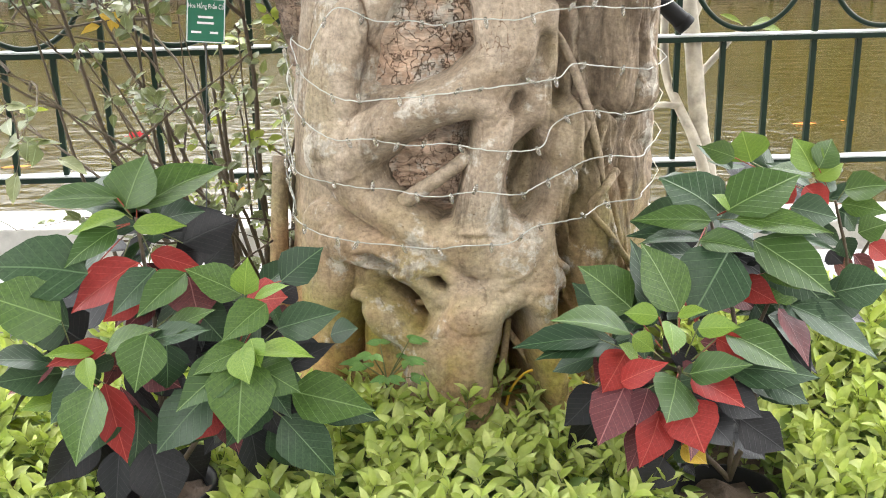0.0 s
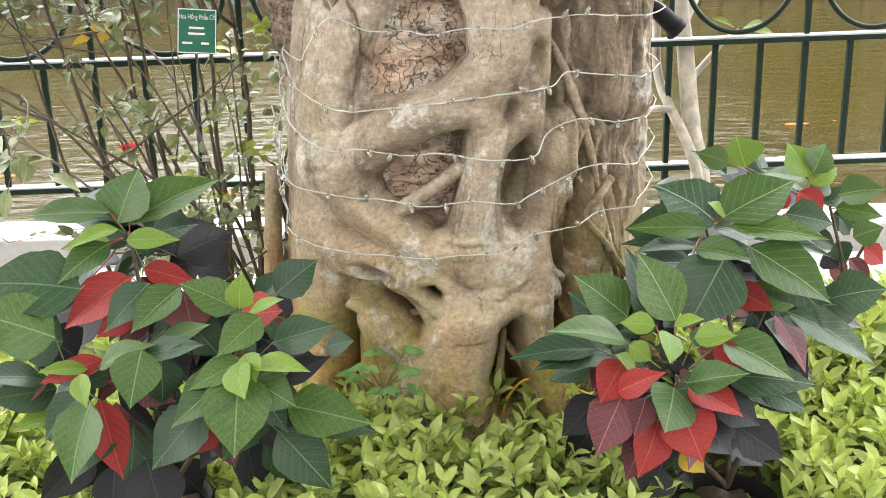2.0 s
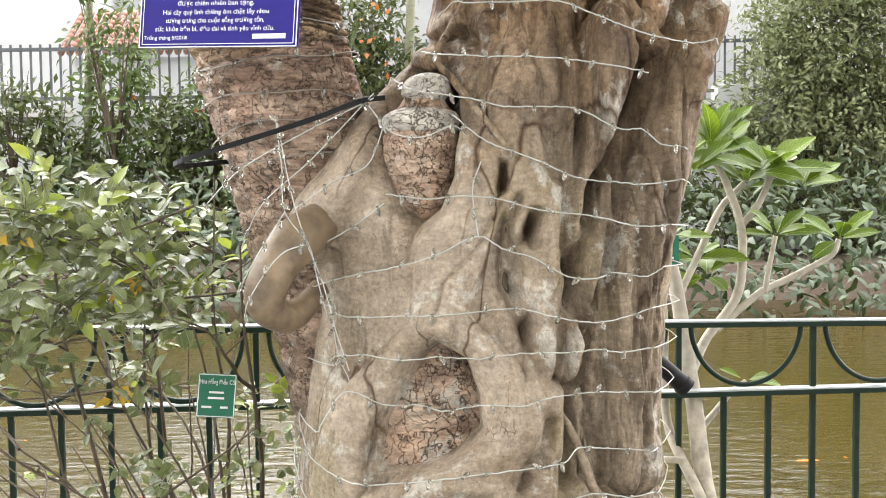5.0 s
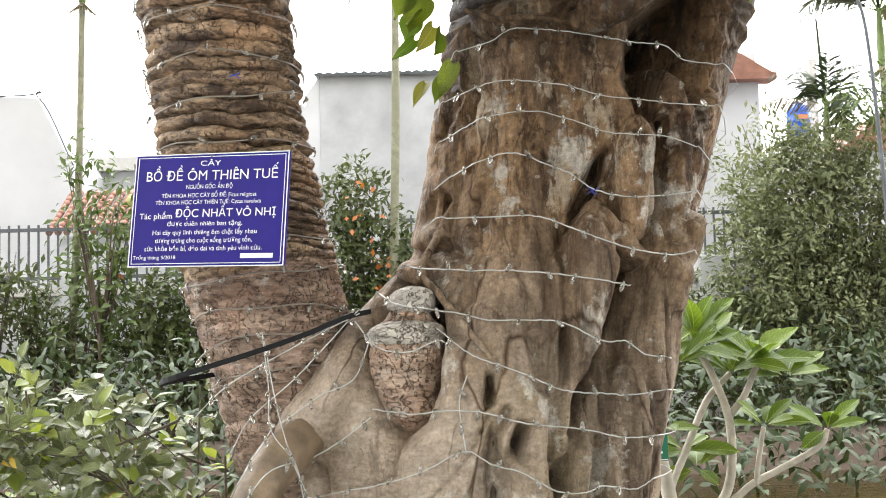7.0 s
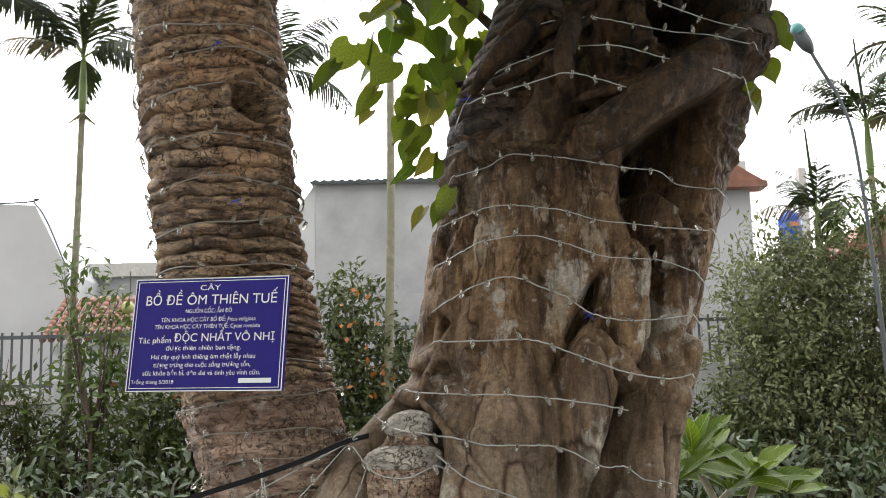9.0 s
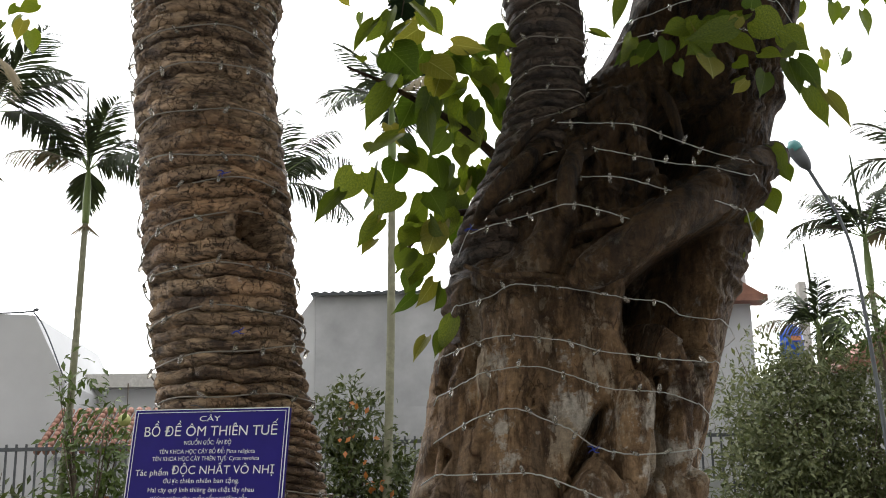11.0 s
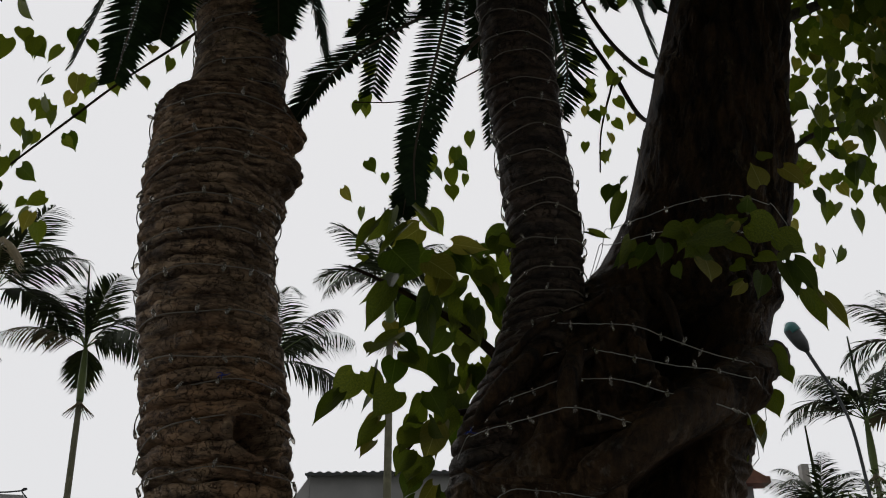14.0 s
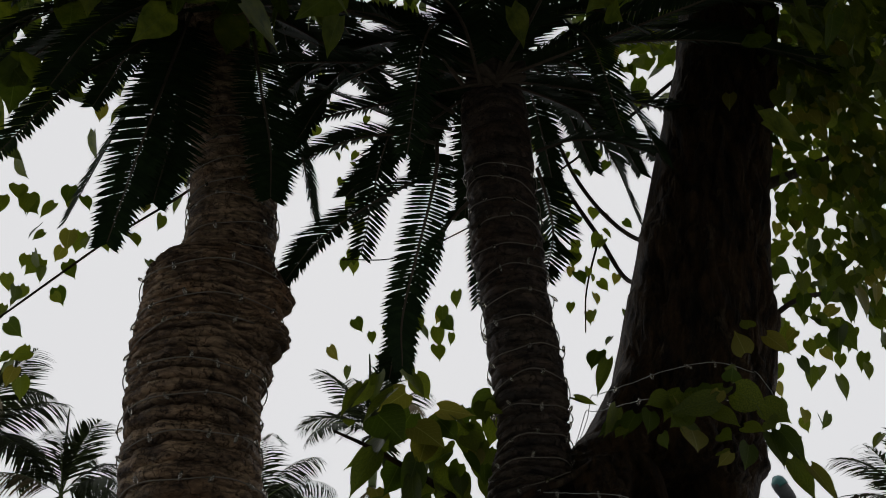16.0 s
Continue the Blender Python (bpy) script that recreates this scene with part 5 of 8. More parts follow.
for (plant, bases), (pot, heads) in zip(STALKS.values(), (((-0.615, 2.62, 0.15), ((-0.625, 2.68, 0.78), (-0.74, 2.55, 0.50), (-0.42, 2.52, 0.50), (-0.52, 2.60, 0.62))),
                                                           ((0.66, 2.66, 0.15), ((0.62, 2.84, 0.72), (0.51, 2.55, 0.48), (0.66, 2.62, 0.50), (0.78, 2.78, 0.62))),
                                                           ((1.08, 3.3, 0.15), ((1.05, 3.28, 0.62), (1.16, 3.25, 0.56))))):
    tops = []
    for i, h in enumerate(heads):
        mid = [(p + q) / 2 + 0.03 * (-1) ** (i + j) for j, (p, q) in enumerate(zip(pot, h))]
        v, f = tube([(*pot, 0.007), (*mid, 0.0055), (*h, 0.004)], 7, 14)
        build("stem", v, f, STEM_BROWN, plant)
    for i, a in enumerate(bases):
        h = min(heads, key=lambda q: (Vector(q) - Vector(a)).length)
        low = Vector(h) * 0.65 + Vector((a[0], a[1], a[2] - 0.02)) * 0.35
        v, f = tube([(*low, 0.0016), (*a, 0.0013)], 5, 3, ends=False)
        build("leaf_stalk", v, f, STEM_RED if i % 2 else STEM_GREEN, plant)

# ---- golden ground cover ----
PRIVET_TIP = leaf_material("golden_leaf", (0.36, 0.455, 0.095), (0.60, 0.655, 0.26), 0.42, None, 0.35)
PRIVET_OLD = leaf_material("green_hedge_leaf", (0.115, 0.195, 0.036), (0.23, 0.315, 0.080), 0.42, None, 0.3)


def cover_height(x, y):
    edge = smooth01((y - (2.02 + 0.35 * np.abs(x) ** 2.5)) / 0.30)
    hump = 0.20 + 0.05 * fbm(np.asarray(x), np.asarray(y), 31, 3, 3.0) + 0.10 * smooth01((x - 0.75) / 0.3) * smooth01((y - 2.7) / 0.4) + 0.05 * np.exp(-((x + 0.12) / 0.25) ** 2) + 0.06 * np.exp(-((x - 0.10) / 0.32) ** 2) * smooth01((y - 2.65) / 0.2)
    pots = np.exp(-(((x + 0.60) / 0.22) ** 2 + ((y - 2.45) / 0.22) ** 2)) + 0.7 * np.exp(-(((x - 0.68) / 0.2) ** 2 + ((y - 2.48) / 0.2) ** 2))
    return edge * hump * (1 - 0.75 * np.clip(pots, 0, 1))


def ground_cover():
    rng = np.random.default_rng(77)
    tips, old, stems = [], [], []
    for _ in range(3000):
        x, y = rng.uniform(-1.75, 1.85), rng.uniform(2.02, 3.55)
        if y > 3.0 and -0.5 < x < 0.65:
            continue
        if (x + 0.615) ** 2 + (y - 2.62) ** 2 < 0.02 or (x - 0.66) ** 2 + (y - 2.66) ** 2 < 0.018:
            continue
        if y > 3.1 and x < -0.5 and rng.uniform() < 0.7:
            continue
        h = float(cover_height(x, y))
        if h < 0.035:
            continue
        top = np.array([x, y, h + rng.normal(0, 0.025)])
        lean = np.array([rng.normal(0, 0.35), -0.35 + rng.normal(0, 0.3), 1.0])
        lean /= np.linalg.norm(lean)
        foot = top - lean * rng.uniform(0.13, 0.2)
        stems.append(tube([(*foot, 0.0018), (*top, 0.001)], 3, 2, ends=False))
        a0 = rng.uniform(0, 6.28)
        pairs = rng.integers(4, 7)
        for p in range(pairs):
            s = p / (pairs - 1)
            c = top - lean * 0.125 * (1 - s)
            size = rng.uniform(0.046, 0.080) * (1.0 if s < 0.85 else 0.75)
            for side in (0, math.pi):
                a = a0 + p * 1.57 + side
                d = np.array([math.cos(a), math.sin(a), 0.0])
                d = d + lean * (0.45 + 1.0 * s) + np.array([0, 0, -0.1 * (1 - s)])
                d /= np.linalg.norm(d)
                row = (c, c + d * size, size * rng.uniform(0.34, 0.45), lean + rng.normal(0, 0.25, 3) + np.array([0, -0.3, 0.5]))
                (tips if s > 0.45 or rng.uniform() < 0.25 else old).append(row)
    return tips, old, stems


tips, old, stems = ground_cover()
cover = thing("ground_cover", "dense low golden-green leafy ground cover over the bed", "hedge plants", kind="stuff")
leaf_cloud("young_leaves", tips, PRIVET_TIP, cover, "oval", nl=4, nw=2, curl=0.12, fold=0.25)
leaf_cloud("older_leaves", old, PRIVET_OLD, cover, "oval", nl=4, nw=2, curl=0.15, fold=0.25)
v, f = merge(stems)
build("twigs", v, f, STEM_GREEN, cover)

# ---- a seedling at the fig's foot ----
weed = thing("seedling", "small green seedling at the foot of the fig", "plant", (-0.119, 2.860, 0.298))
WEED = leaf_material("seedling_leaf", (0.120, 0.264, 0.072), (0.216, 0.384, 0.108), 0.45, (0.2, 0.34, 0.14), 0.3)
rngw = np.random.default_rng(5)
for i in range(9):
    a = i * 2.4
    tip = np.array([0.06 * math.cos(a), 0.05 * math.sin(a) - 0.02, 0.03 + 0.011 * i])
    v, f = tube([(0, 0, -0.12, 0.003), (0, 0, 0.0, 0.0025), (*tip, 0.001)], 5, 8)
    build("stalk", v, f, STEM_GREEN, weed)
    for k in range(5):
        q = a + (k - 2) * 0.55
        d = np.array([math.cos(q), math.sin(q) * 0.8 - 0.2, 0.15])
        o = new("leaf", leaf_mesh(WEED, "pointed", k, nl=5, nw=2))
        o.matrix_basis = leaf_pose(tuple(tip), tuple(tip + d * rngw.uniform(0.03, 0.05)), 0.02, (0, -0.5, 0.85))
        o.parent = weed
# ---- the rose bush ----
ROSE_LEAF = leaf_material("rose_leaf", (0.115, 0.145, 0.055), (0.285, 0.305, 0.170), 0.34, (0.36, 0.42, 0.28), 0.35)
ROSE_YOUNG = leaf_material("rose_young_leaf", (0.238, 0.308, 0.049), (0.322, 0.350, 0.084), 0.45, None, 0.4)
rose = thing("rose_bush", "tall thorny rose bush with thin stems and grey-green leaves", "rose bush")


def rose_bush():
    rng = np.random.default_rng(12)
    stems, greens, young, dry = [], [], [], []

    def spray(c, d, n, size):
        """A rose leaf: leaflets in pairs along a stalk."""
        d = d / np.linalg.norm(d)
        tip = c + d * size * 1.6 + np.array([0, 0, -0.01])
        stems.append(tube([(*c, 0.0012), (*tip, 0.0008)], 3, 2, ends=False))
        up = np.array([rng.normal(0, 0.3), -0.5 + rng.normal(0, 0.3), 0.8])
        side = np.cross(d, up)
        side /= np.linalg.norm(side) + 1e-9
        pick = rng.uniform()
        bunch = young if pick < 0.15 else dry if pick < 0.16 and c[2] > 1.05 else greens
        for k in range(n):
            s = 0.35 + 0.3 * k
            for sg in (-1, 1):
                b = c + d * size * s
                w = d * 0.55 + side * sg * 0.8
                bunch.append((b, b + w / np.linalg.norm(w) * size * rng.uniform(0.75, 1.05), size * 0.56, up + rng.normal(0, 0.3, 3)))
        bunch.append((tip - d * size * 0.2, tip + d * size * 0.95, size * 0.62, up + rng.normal(0, 0.25, 3)))

    def branch(p, d, length, r, depth):
        n = 7
        pts = [np.array(p, float)]
        d = np.array(d, float) / np.linalg.norm(d)
        for i in range(n):
            d = d + rng.normal(0, 0.10, 3) + (np.array([-0.05, -0.02, -0.06 * i / n]) if depth else 0)
            d /= np.linalg.norm(d)
            pts.append(pts[-1] + d * length / n)
        inside = [q[2] < 1.70 and q[0] < (-0.30 if q[2] < 0.8 else -0.46) for q in pts]
        pts = pts[:inside.index(False)] if False in inside else pts
        if len(pts) < 2:
            return
        stems.append(tube([(*q, max(0.0012, r * (1 - 0.75 * i / n))) for i, q in enumerate(pts)], 6, 16, ends=False))
        for i in range(2, len(pts)):
            q = pts[i]
            if depth < 2 and rng.uniform() < (0.75 if q[2] > 0.95 else 0.16):
                side = np.array([rng.normal(-0.45, 0.8), rng.normal(-0.1, 0.7), rng.uniform(0.05, 0.9)])
                branch(q, side, length * rng.uniform(0.35, 0.6), r * 0.5, depth + 1)
            for _ in range(2 if depth else 1):
                if (q[2] > 1.15 or (rng.uniform() < 0.7 and q[2] > 0.35)) and q[0] < (-0.36 if q[2] < 1.0 else -0.55 if q[2] < 1.75 else -0.72) + rng.normal(0, 0.04) and rng.uniform() < (0.10 if q[0] < -0.80 and q[2] < 1.22 else 0.28 if q[2] < 1.0 else 0.30 if q[2] < 1.18 else 0.50 if q[2] < 1.56 else 0.35 if q[2] < 1.68 else 0.10) and not (abs(q[0] + 0.6) < 0.13 and abs(q[2] - 1.1) < 0.16 and q[1] < 3.7):
                    spray(q, np.array([rng.normal(-0.2, 0.8), rng.normal(-0.2, 0.6), rng.normal(0.1, 0.5)]), 2, rng.uniform(0.036, 0.060) if q[2] > 1.0 else 0.036)

    for x, y, dx, h, r in ((-0.55, 3.42, -0.10, 1.55, 0.010), (-0.48, 3.36, -0.02, 1.35, 0.012), (-0.62, 3.46, -0.28, 1.6, 0.010), (-0.44, 3.5, 0.05, 1.2, 0.013), (-0.40, 3.40, 0.02, 1.25, 0.010),
                           (-0.70, 3.5, -0.38, 1.5, 0.008), (-0.58, 3.55, -0.5, 1.7, 0.009), (-0.5, 3.55, -0.2, 1.5, 0.008), (-0.36, 3.5, -0.08, 1.25, 0.009), (-0.85, 3.45, -0.2, 1.35, 0.007)):
        branch((x, y, 0.15), (dx, -0.04, 1), h, r, 0)
    for _ in range(7):
        x = rng.uniform(-0.74, -0.40)
        branch((x, rng.uniform(3.36, 3.62), 0.15), (rng.normal(-0.04, 0.07), -0.02, 1), rng.uniform(0.8, 1.35), rng.uniform(0.005, 0.009), 2)
    # a fan of canes from the foot beside the fig
    for k in range(11):
        branch((-0.42 - 0.012 * k, rng.uniform(3.32, 3.56), 0.12), (-0.06 - 0.035 * k + rng.normal(0, 0.03), -0.02, 1), rng.uniform(0.85, 1.3), rng.uniform(0.005, 0.010), 1 if k % 3 == 0 else 0)
    # low leaves among the canes
    for _ in range(120):
        q = np.array([rng.uniform(-0.88, -0.40), rng.uniform(3.25, 3.6), rng.uniform(0.45, 1.2)])
        if q[0] < -0.40 - 0.1 * max(0.0, q[2] - 0.9) and not (abs(q[0] + 0.6) < 0.13 and abs(q[2] - 1.1) < 0.16) and not (abs(q[0] + 0.83) < 0.09 and abs(q[2] - 0.77) < 0.10):
            spray(q, np.array([rng.normal(-0.2, 0.8), rng.normal(-0.2, 0.6), rng.normal(0.1, 0.5)]), 2, rng.uniform(0.028, 0.045))
    # arching canes over the railing
    for x, y, z in ((-0.7, 3.4, 1.35), (-0.8, 3.35, 1.5), (-0.6, 3.5, 1.45), (-0.95, 3.5, 1.42), (-0.75, 3.6, 1.5), (-0.55, 3.45, 1.3), (-1.0, 3.3, 1.25), (-0.9, 3.6, 1.5), (-1.2, 3.5, 1.4), (-1.1, 3.7, 1.45), (-1.25, 3.6, 1.2),
                    (-0.6, 3.2, 1.55), (-0.8, 3.2, 1.35), (-1.05, 3.25, 1.35)):
        for _ in range(1):
            branch((x, y, z + rng.uniform(-0.1, 0.1)), (rng.normal(-0.3, 0.5), rng.normal(-0.1, 0.4), rng.normal(0.25, 0.35)), rng.uniform(0.35, 0.6), 0.004, 1)
    return stems, greens, young, dry


stems, greens, young, dry = rose_bush()
v, f = merge(stems)
build("cane_thicket", v, f, STEM_BROWN, rose)["kind"] = "stuff"
leaf_cloud("leaves", greens, ROSE_LEAF, rose, nl=3, nw=2, fold=0.2, curl=0.2)
leaf_cloud("young_leaves", young, ROSE_YOUNG, rose, nl=3, nw=2, fold=0.2, curl=0.2)
if dry:
    leaf_cloud("dry_leaves", dry, YELLOW, rose, nl=3, nw=2, fold=0.2, curl=0.3)
bloom = thing("rose_flower", "small bright red rose flower on a thin stem", "flower", (-0.855, 3.56, 0.735))
PETAL = leaf_material("red_petal", (0.62, 0.03, 0.06), (0.72, 0.06, 0.10), 0.5, None, 0.25)
for i in range(26):
    a, t = i * 2.4, i / 26
    r = 0.012 + 0.02 * t
    c = new("petal", leaf_mesh(PETAL, "blunt", 0, nl=3, nw=2, curl=-0.2))
    d = Vector((math.cos(a) * (0.3 + t), math.sin(a) * (0.3 + t) - 0.3, 0.9 - 0.9 * t))
    c.matrix_basis = leaf_pose((0, 0, 0), d.normalized() * (0.028 + 0.02 * t), 0.026, (math.cos(a), math.sin(a), 1.2))
    c.parent = bloom
v, f = tube([(0, 0.01, -0.005, 0.002), (0.02, 0.03, -0.2, 0.0025), (0.10, 0.05, -0.55, 0.003)], 6, 10)
build("stem", v, f, STEM_GREEN, bloom)
dead = thing("yellow_leaf", "single yellow rose leaf hanging on a twig", "leaf", (0, 0, 0))
c = new("blade", leaf_mesh(YELLOW, "pointed", 1, nl=8, nw=4))
c.matrix_basis = leaf_pose((-1.32, 3.56, 0.93), (-1.24, 3.53, 0.895), 0.042, (0, -0.8, 0.5))
c.parent = dead
v, f = tube([(-1.32, 3.56, 0.93, 0.001), (-1.37, 3.57, 1.0, 0.0012), (-1.36, 3.55, 1.15, 0.0015)], 5, 6)
build("twig", v, f, STEM_BROWN, dead)

# ---- the frangipani ----
PLUM_BARK = plain("frangipani_bark", (0.42, 0.38, 0.31), 0.8, vary=0.45, scale=22, relief=0.5)
PLUM_LEAF = leaf_material("frangipani_leaf", (0.085, 0.14, 0.013), (0.17, 0.24, 0.032), 0.5, (0.42, 0.55, 0.15), 0.4, 0.25)
plum = thing("frangipani_tree", "small frangipani with pale bare branches and lime-green leaves", "tree")


def limb(*rows):
    v, f = tube(rows, 12, 8 * len(rows), 0.02, len(rows))
    return build("branch", v, f, PLUM_BARK, plum)


TIPS = []
limb((0.93, 4.22, 0.10, 0.04), (0.93, 4.24, 0.40, 0.034), (0.905, 4.33, 0.60, 0.032), (0.885, 4.40, 0.86, 0.030), (0.86, 4.55, 1.2, 0.027), (0.83, 4.62, 1.45, 0.022), (0.85, 4.65, 1.66, 0.018))
limb((0.94, 4.22, 0.36, 0.022), (0.88, 4.26, 0.55, 0.019), (0.80, 4.40, 0.75, 0.017), (0.79, 4.44, 0.95, 0.015), (0.80, 4.5, 1.15, 0.014), (0.77, 4.55, 1.5, 0.014), (0.78, 4.6, 1.7, 0.012))
limb((0.84, 4.33, 0.66, 0.013), (0.76, 4.32, 0.665, 0.011), (0.70, 4.30, 0.64, 0.009))
limb((0.89, 4.42, 0.72, 0.014), (0.99, 4.46, 0.82, 0.012), (1.05, 4.5, 0.875, 0.010), (1.10, 4.52, 0.90, 0.010))
limb((0.88, 4.45, 0.93, 0.02), (0.96, 4.55, 1.05, 0.018), (1.08, 4.62, 1.18, 0.018), (1.12, 4.66, 1.3, 0.017), (1.12, 4.68, 1.46, 0.016), (1.07, 4.7, 1.62, 0.014), (1.02, 4.72, 1.72, 0.012))
limb((1.12, 4.68, 1.46, 0.014), (1.19, 4.7, 1.54, 0.013), (1.25, 4.72, 1.66, 0.012))
limb((1.0, 4.58, 1.08, 0.016), (1.18, 4.64, 1.21, 0.014), (1.30, 4.68, 1.26, 0.013), (1.46, 4.7, 1.34, 0.012), (1.50, 4.72, 1.40, 0.011))
limb((0.86, 4.56, 1.2, 0.015), (0.95, 4.66, 1.34, 0.014), (1.05, 4.72, 1.52, 0.013), (1.15, 4.75, 1.62, 0.011))
limb((1.2, 4.64, 1.21, 0.011), (1.22, 4.66, 1.3, 0.010), (1.25, 4.68, 1.42, 0.009))
LEAVES_P = np.random.default_rng(4)


def rosette(c, n, size, up=0.55):
    for i in range(n):
        a = i * 2.4 + LEAVES_P.uniform(0, 0.5)
        e = up + LEAVES_P.normal(0, 0.28)
        d = Vector((math.cos(a), math.sin(a) * 0.9 - 0.15, e)).normalized()
        s = size * LEAVES_P.uniform(0.7, 1.1)
        o = new("leaf", leaf_mesh(PLUM_LEAF, "blunt", i % 3, nl=8, nw=4, curl=0.22, fold=0.12, wave=0.02))
        base = Vector(c) + d * 0.02
        o.matrix_basis = leaf_pose(base, base + d * s, s * LEAVES_P.uniform(0.38, 0.48), (-d.x * 0.4, -0.55, 0.8))
        o.parent = plum


for c, n, s, u in (((0.85, 4.65, 1.66), 7, 0.17, 0.9), ((0.78, 4.6, 1.72), 6, 0.15, 0.9), ((1.02, 4.72, 1.72), 10, 0.19, 0.9), ((1.25, 4.72, 1.66), 11, 0.19, 0.6), ((1.15, 4.75, 1.62), 9, 0.18, 0.7),
                   ((1.50, 4.72, 1.40), 9, 0.17, 0.5), ((1.25, 4.68, 1.42), 7, 0.14, 0.6), ((1.10, 4.52, 0.90), 3, 0.12, 0.3), ((0.95, 4.66, 1.34), 7, 0.16, 0.2), ((0.84, 4.6, 1.42), 5, 0.16, 0.2), ((0.98, 4.62, 1.28), 5, 0.16, 0.0), ((1.35, 4.7, 1.6), 7, 0.18, 0.4), ((0.99, 4.62, 1.76), 8, 0.19, 1.3), ((0.92, 4.6, 1.66), 6, 0.17, 0.6), ((1.17, 4.62, 1.66), 6, 0.17, 0.4)):
    rosette(c, n, s, u)
flower = thing("frangipani_flower", "cream white frangipani bloom at a branch tip", "flower", (1.325, 4.82, 1.70))
CREAM = leaf_material("cream_petal", (0.80, 0.74, 0.52), (0.85, 0.82, 0.70), 0.5, None, 0.25)
for i in range(10):
    a = i * 1.2566 + (0.4 if i > 4 else 0)
    o = new("petal", leaf_mesh(CREAM, "blunt", 2, nl=3, nw=2))
    o.matrix_basis = leaf_pose((0.02 * (i > 4), 0, 0.02 * (i > 4)), (0.045 * math.cos(a) + 0.02 * (i > 4), 0.045 * math.sin(a), 0.025 + 0.02 * (i > 4)), 0.03, (0, -0.5, 0.9))
    o.parent = flower

# ---- beyond the pond ----
BANK_LEAF = leaf_material("bank_leaf", (0.044, 0.062, 0.018), (0.125, 0.146, 0.052), 0.45, None, 0.3, 0.3)
BANK_LIGHT = leaf_material("bank_light_leaf", (0.067, 0.106, 0.024), (0.115, 0.163, 0.038), 0.45, None, 0.3)
ORANGE = leaf_material("orange_flower", (0.40, 0.13, 0.03), (0.52, 0.20, 0.05), 0.5, None, 0.3)


def shrub(name, label, lobes, n, size, material, seed, trunk=True, category="shrub", narrow=0.42):
    """A bush: limbs from one foot, leaves scattered over the shells of several lobes (x, y, z, rx, ry, rz)."""
    rng = np.random.default_rng(seed)
    t = thing(name, label, category)
    lobes = np.array(lobes, float)
    foot = np.array([lobes[:, 0].mean(), lobes[:, 1].mean(), 0.35])
    if trunk:
        rods = []
        for lb in lobes:
            mid = (foot + lb[:3]) / 2 + rng.normal(0, 0.08, 3)
            rods.append(tube([(*(foot + rng.normal(0, 0.05, 3) * [1, 1, 0]), 0.05), (*mid, 0.03), (*lb[:3], 0.015)], 6, 10))
            for _ in range(6):
                d = rng.normal(0, 0.6, 3) * lb[3:]
                rods.append(tube([(*mid, 0.018), (*(lb[:3] + d), 0.005)], 5, 4))
        v, f = merge(rods)
        build("branchwork", v, f, STEM_BROWN, t)
    vol = np.prod(lobes[:, 3:], axis=1) ** 0.67
    pick = rng.choice(len(lobes), n // 9, p=vol / vol.sum())
    sites = []
    for k in pick:
        lb = lobes[k]
        u = rng.normal(0, 1, 3)
        u /= np.linalg.norm(u)
        rad = rng.uniform(0.35, 1.0) ** 0.5 * (1 + 0.22 * rng.normal())
        c = lb[:3] + u * rad * lb[3:]
        if c[2] < 0.3:
            continue
        d0 = u + rng.normal(0, 0.5, 3)
        for _ in range(9):
            d = d0 + rng.normal(0, 0.7, 3) + np.array([0, -0.2, -0.15])
            d /= np.linalg.norm(d)
            b = c + rng.normal(0, size * 0.7, 3)
            s = size * rng.uniform(0.7, 1.25)
            sites.append((b, b + d * s, s * narrow, u + np.array([0, -0.5, 0.7]) + rng.normal(0, 0.35, 3)))
    leaf_cloud("leaves", sites, material, t, nl=2, nw=2, fold=0.2, curl=0.25)
    return t, rng


TREE_LEAF = leaf_material("grey_green_leaf", (0.100, 0.124, 0.052), (0.245, 0.260, 0.130), 0.45, None, 0.3, 0.35)
shrub("bank_tree", "dense grey-green small-leaved tree on the far bank", ((5.3, 16.2, 3.25, 1.1, 0.9, 1.2), (6.4, 16.4, 3.5, 1.2, 0.9, 1.2), (5.6, 16.0, 2.0, 1.5, 0.9, 1.2), (4.7, 16.1, 2.4, 0.8, 0.7, 1.0), (7.5, 16.5, 3.2, 1.2, 0.9, 1.6), (6.5, 15.8, 1.3, 1.6, 0.8, 1.0), (4.75, 16.2, 3.7, 0.75, 0.7, 0.95), (5.4, 16.1, 4.2, 0.7, 0.6, 0.55), (4.4, 16.0, 1.6, 0.7, 0.6, 0.9)), 34000, 0.105, TREE_LEAF, 1, category="tree")
shrub("bank_shrub", "dark green bush with orange blossoms before the wall", ((-1.05, 16.4, 3.75, 0.45, 0.4, 0.55), (-0.85, 16.4, 3.1, 0.55, 0.4, 0.6), (-1.2, 16.3, 2.4, 0.7, 0.5, 0.8), (-0.3, 16.4, 2.5, 0.5, 0.4, 0.8)), 4200, 0.13, BANK_LEAF, 2)
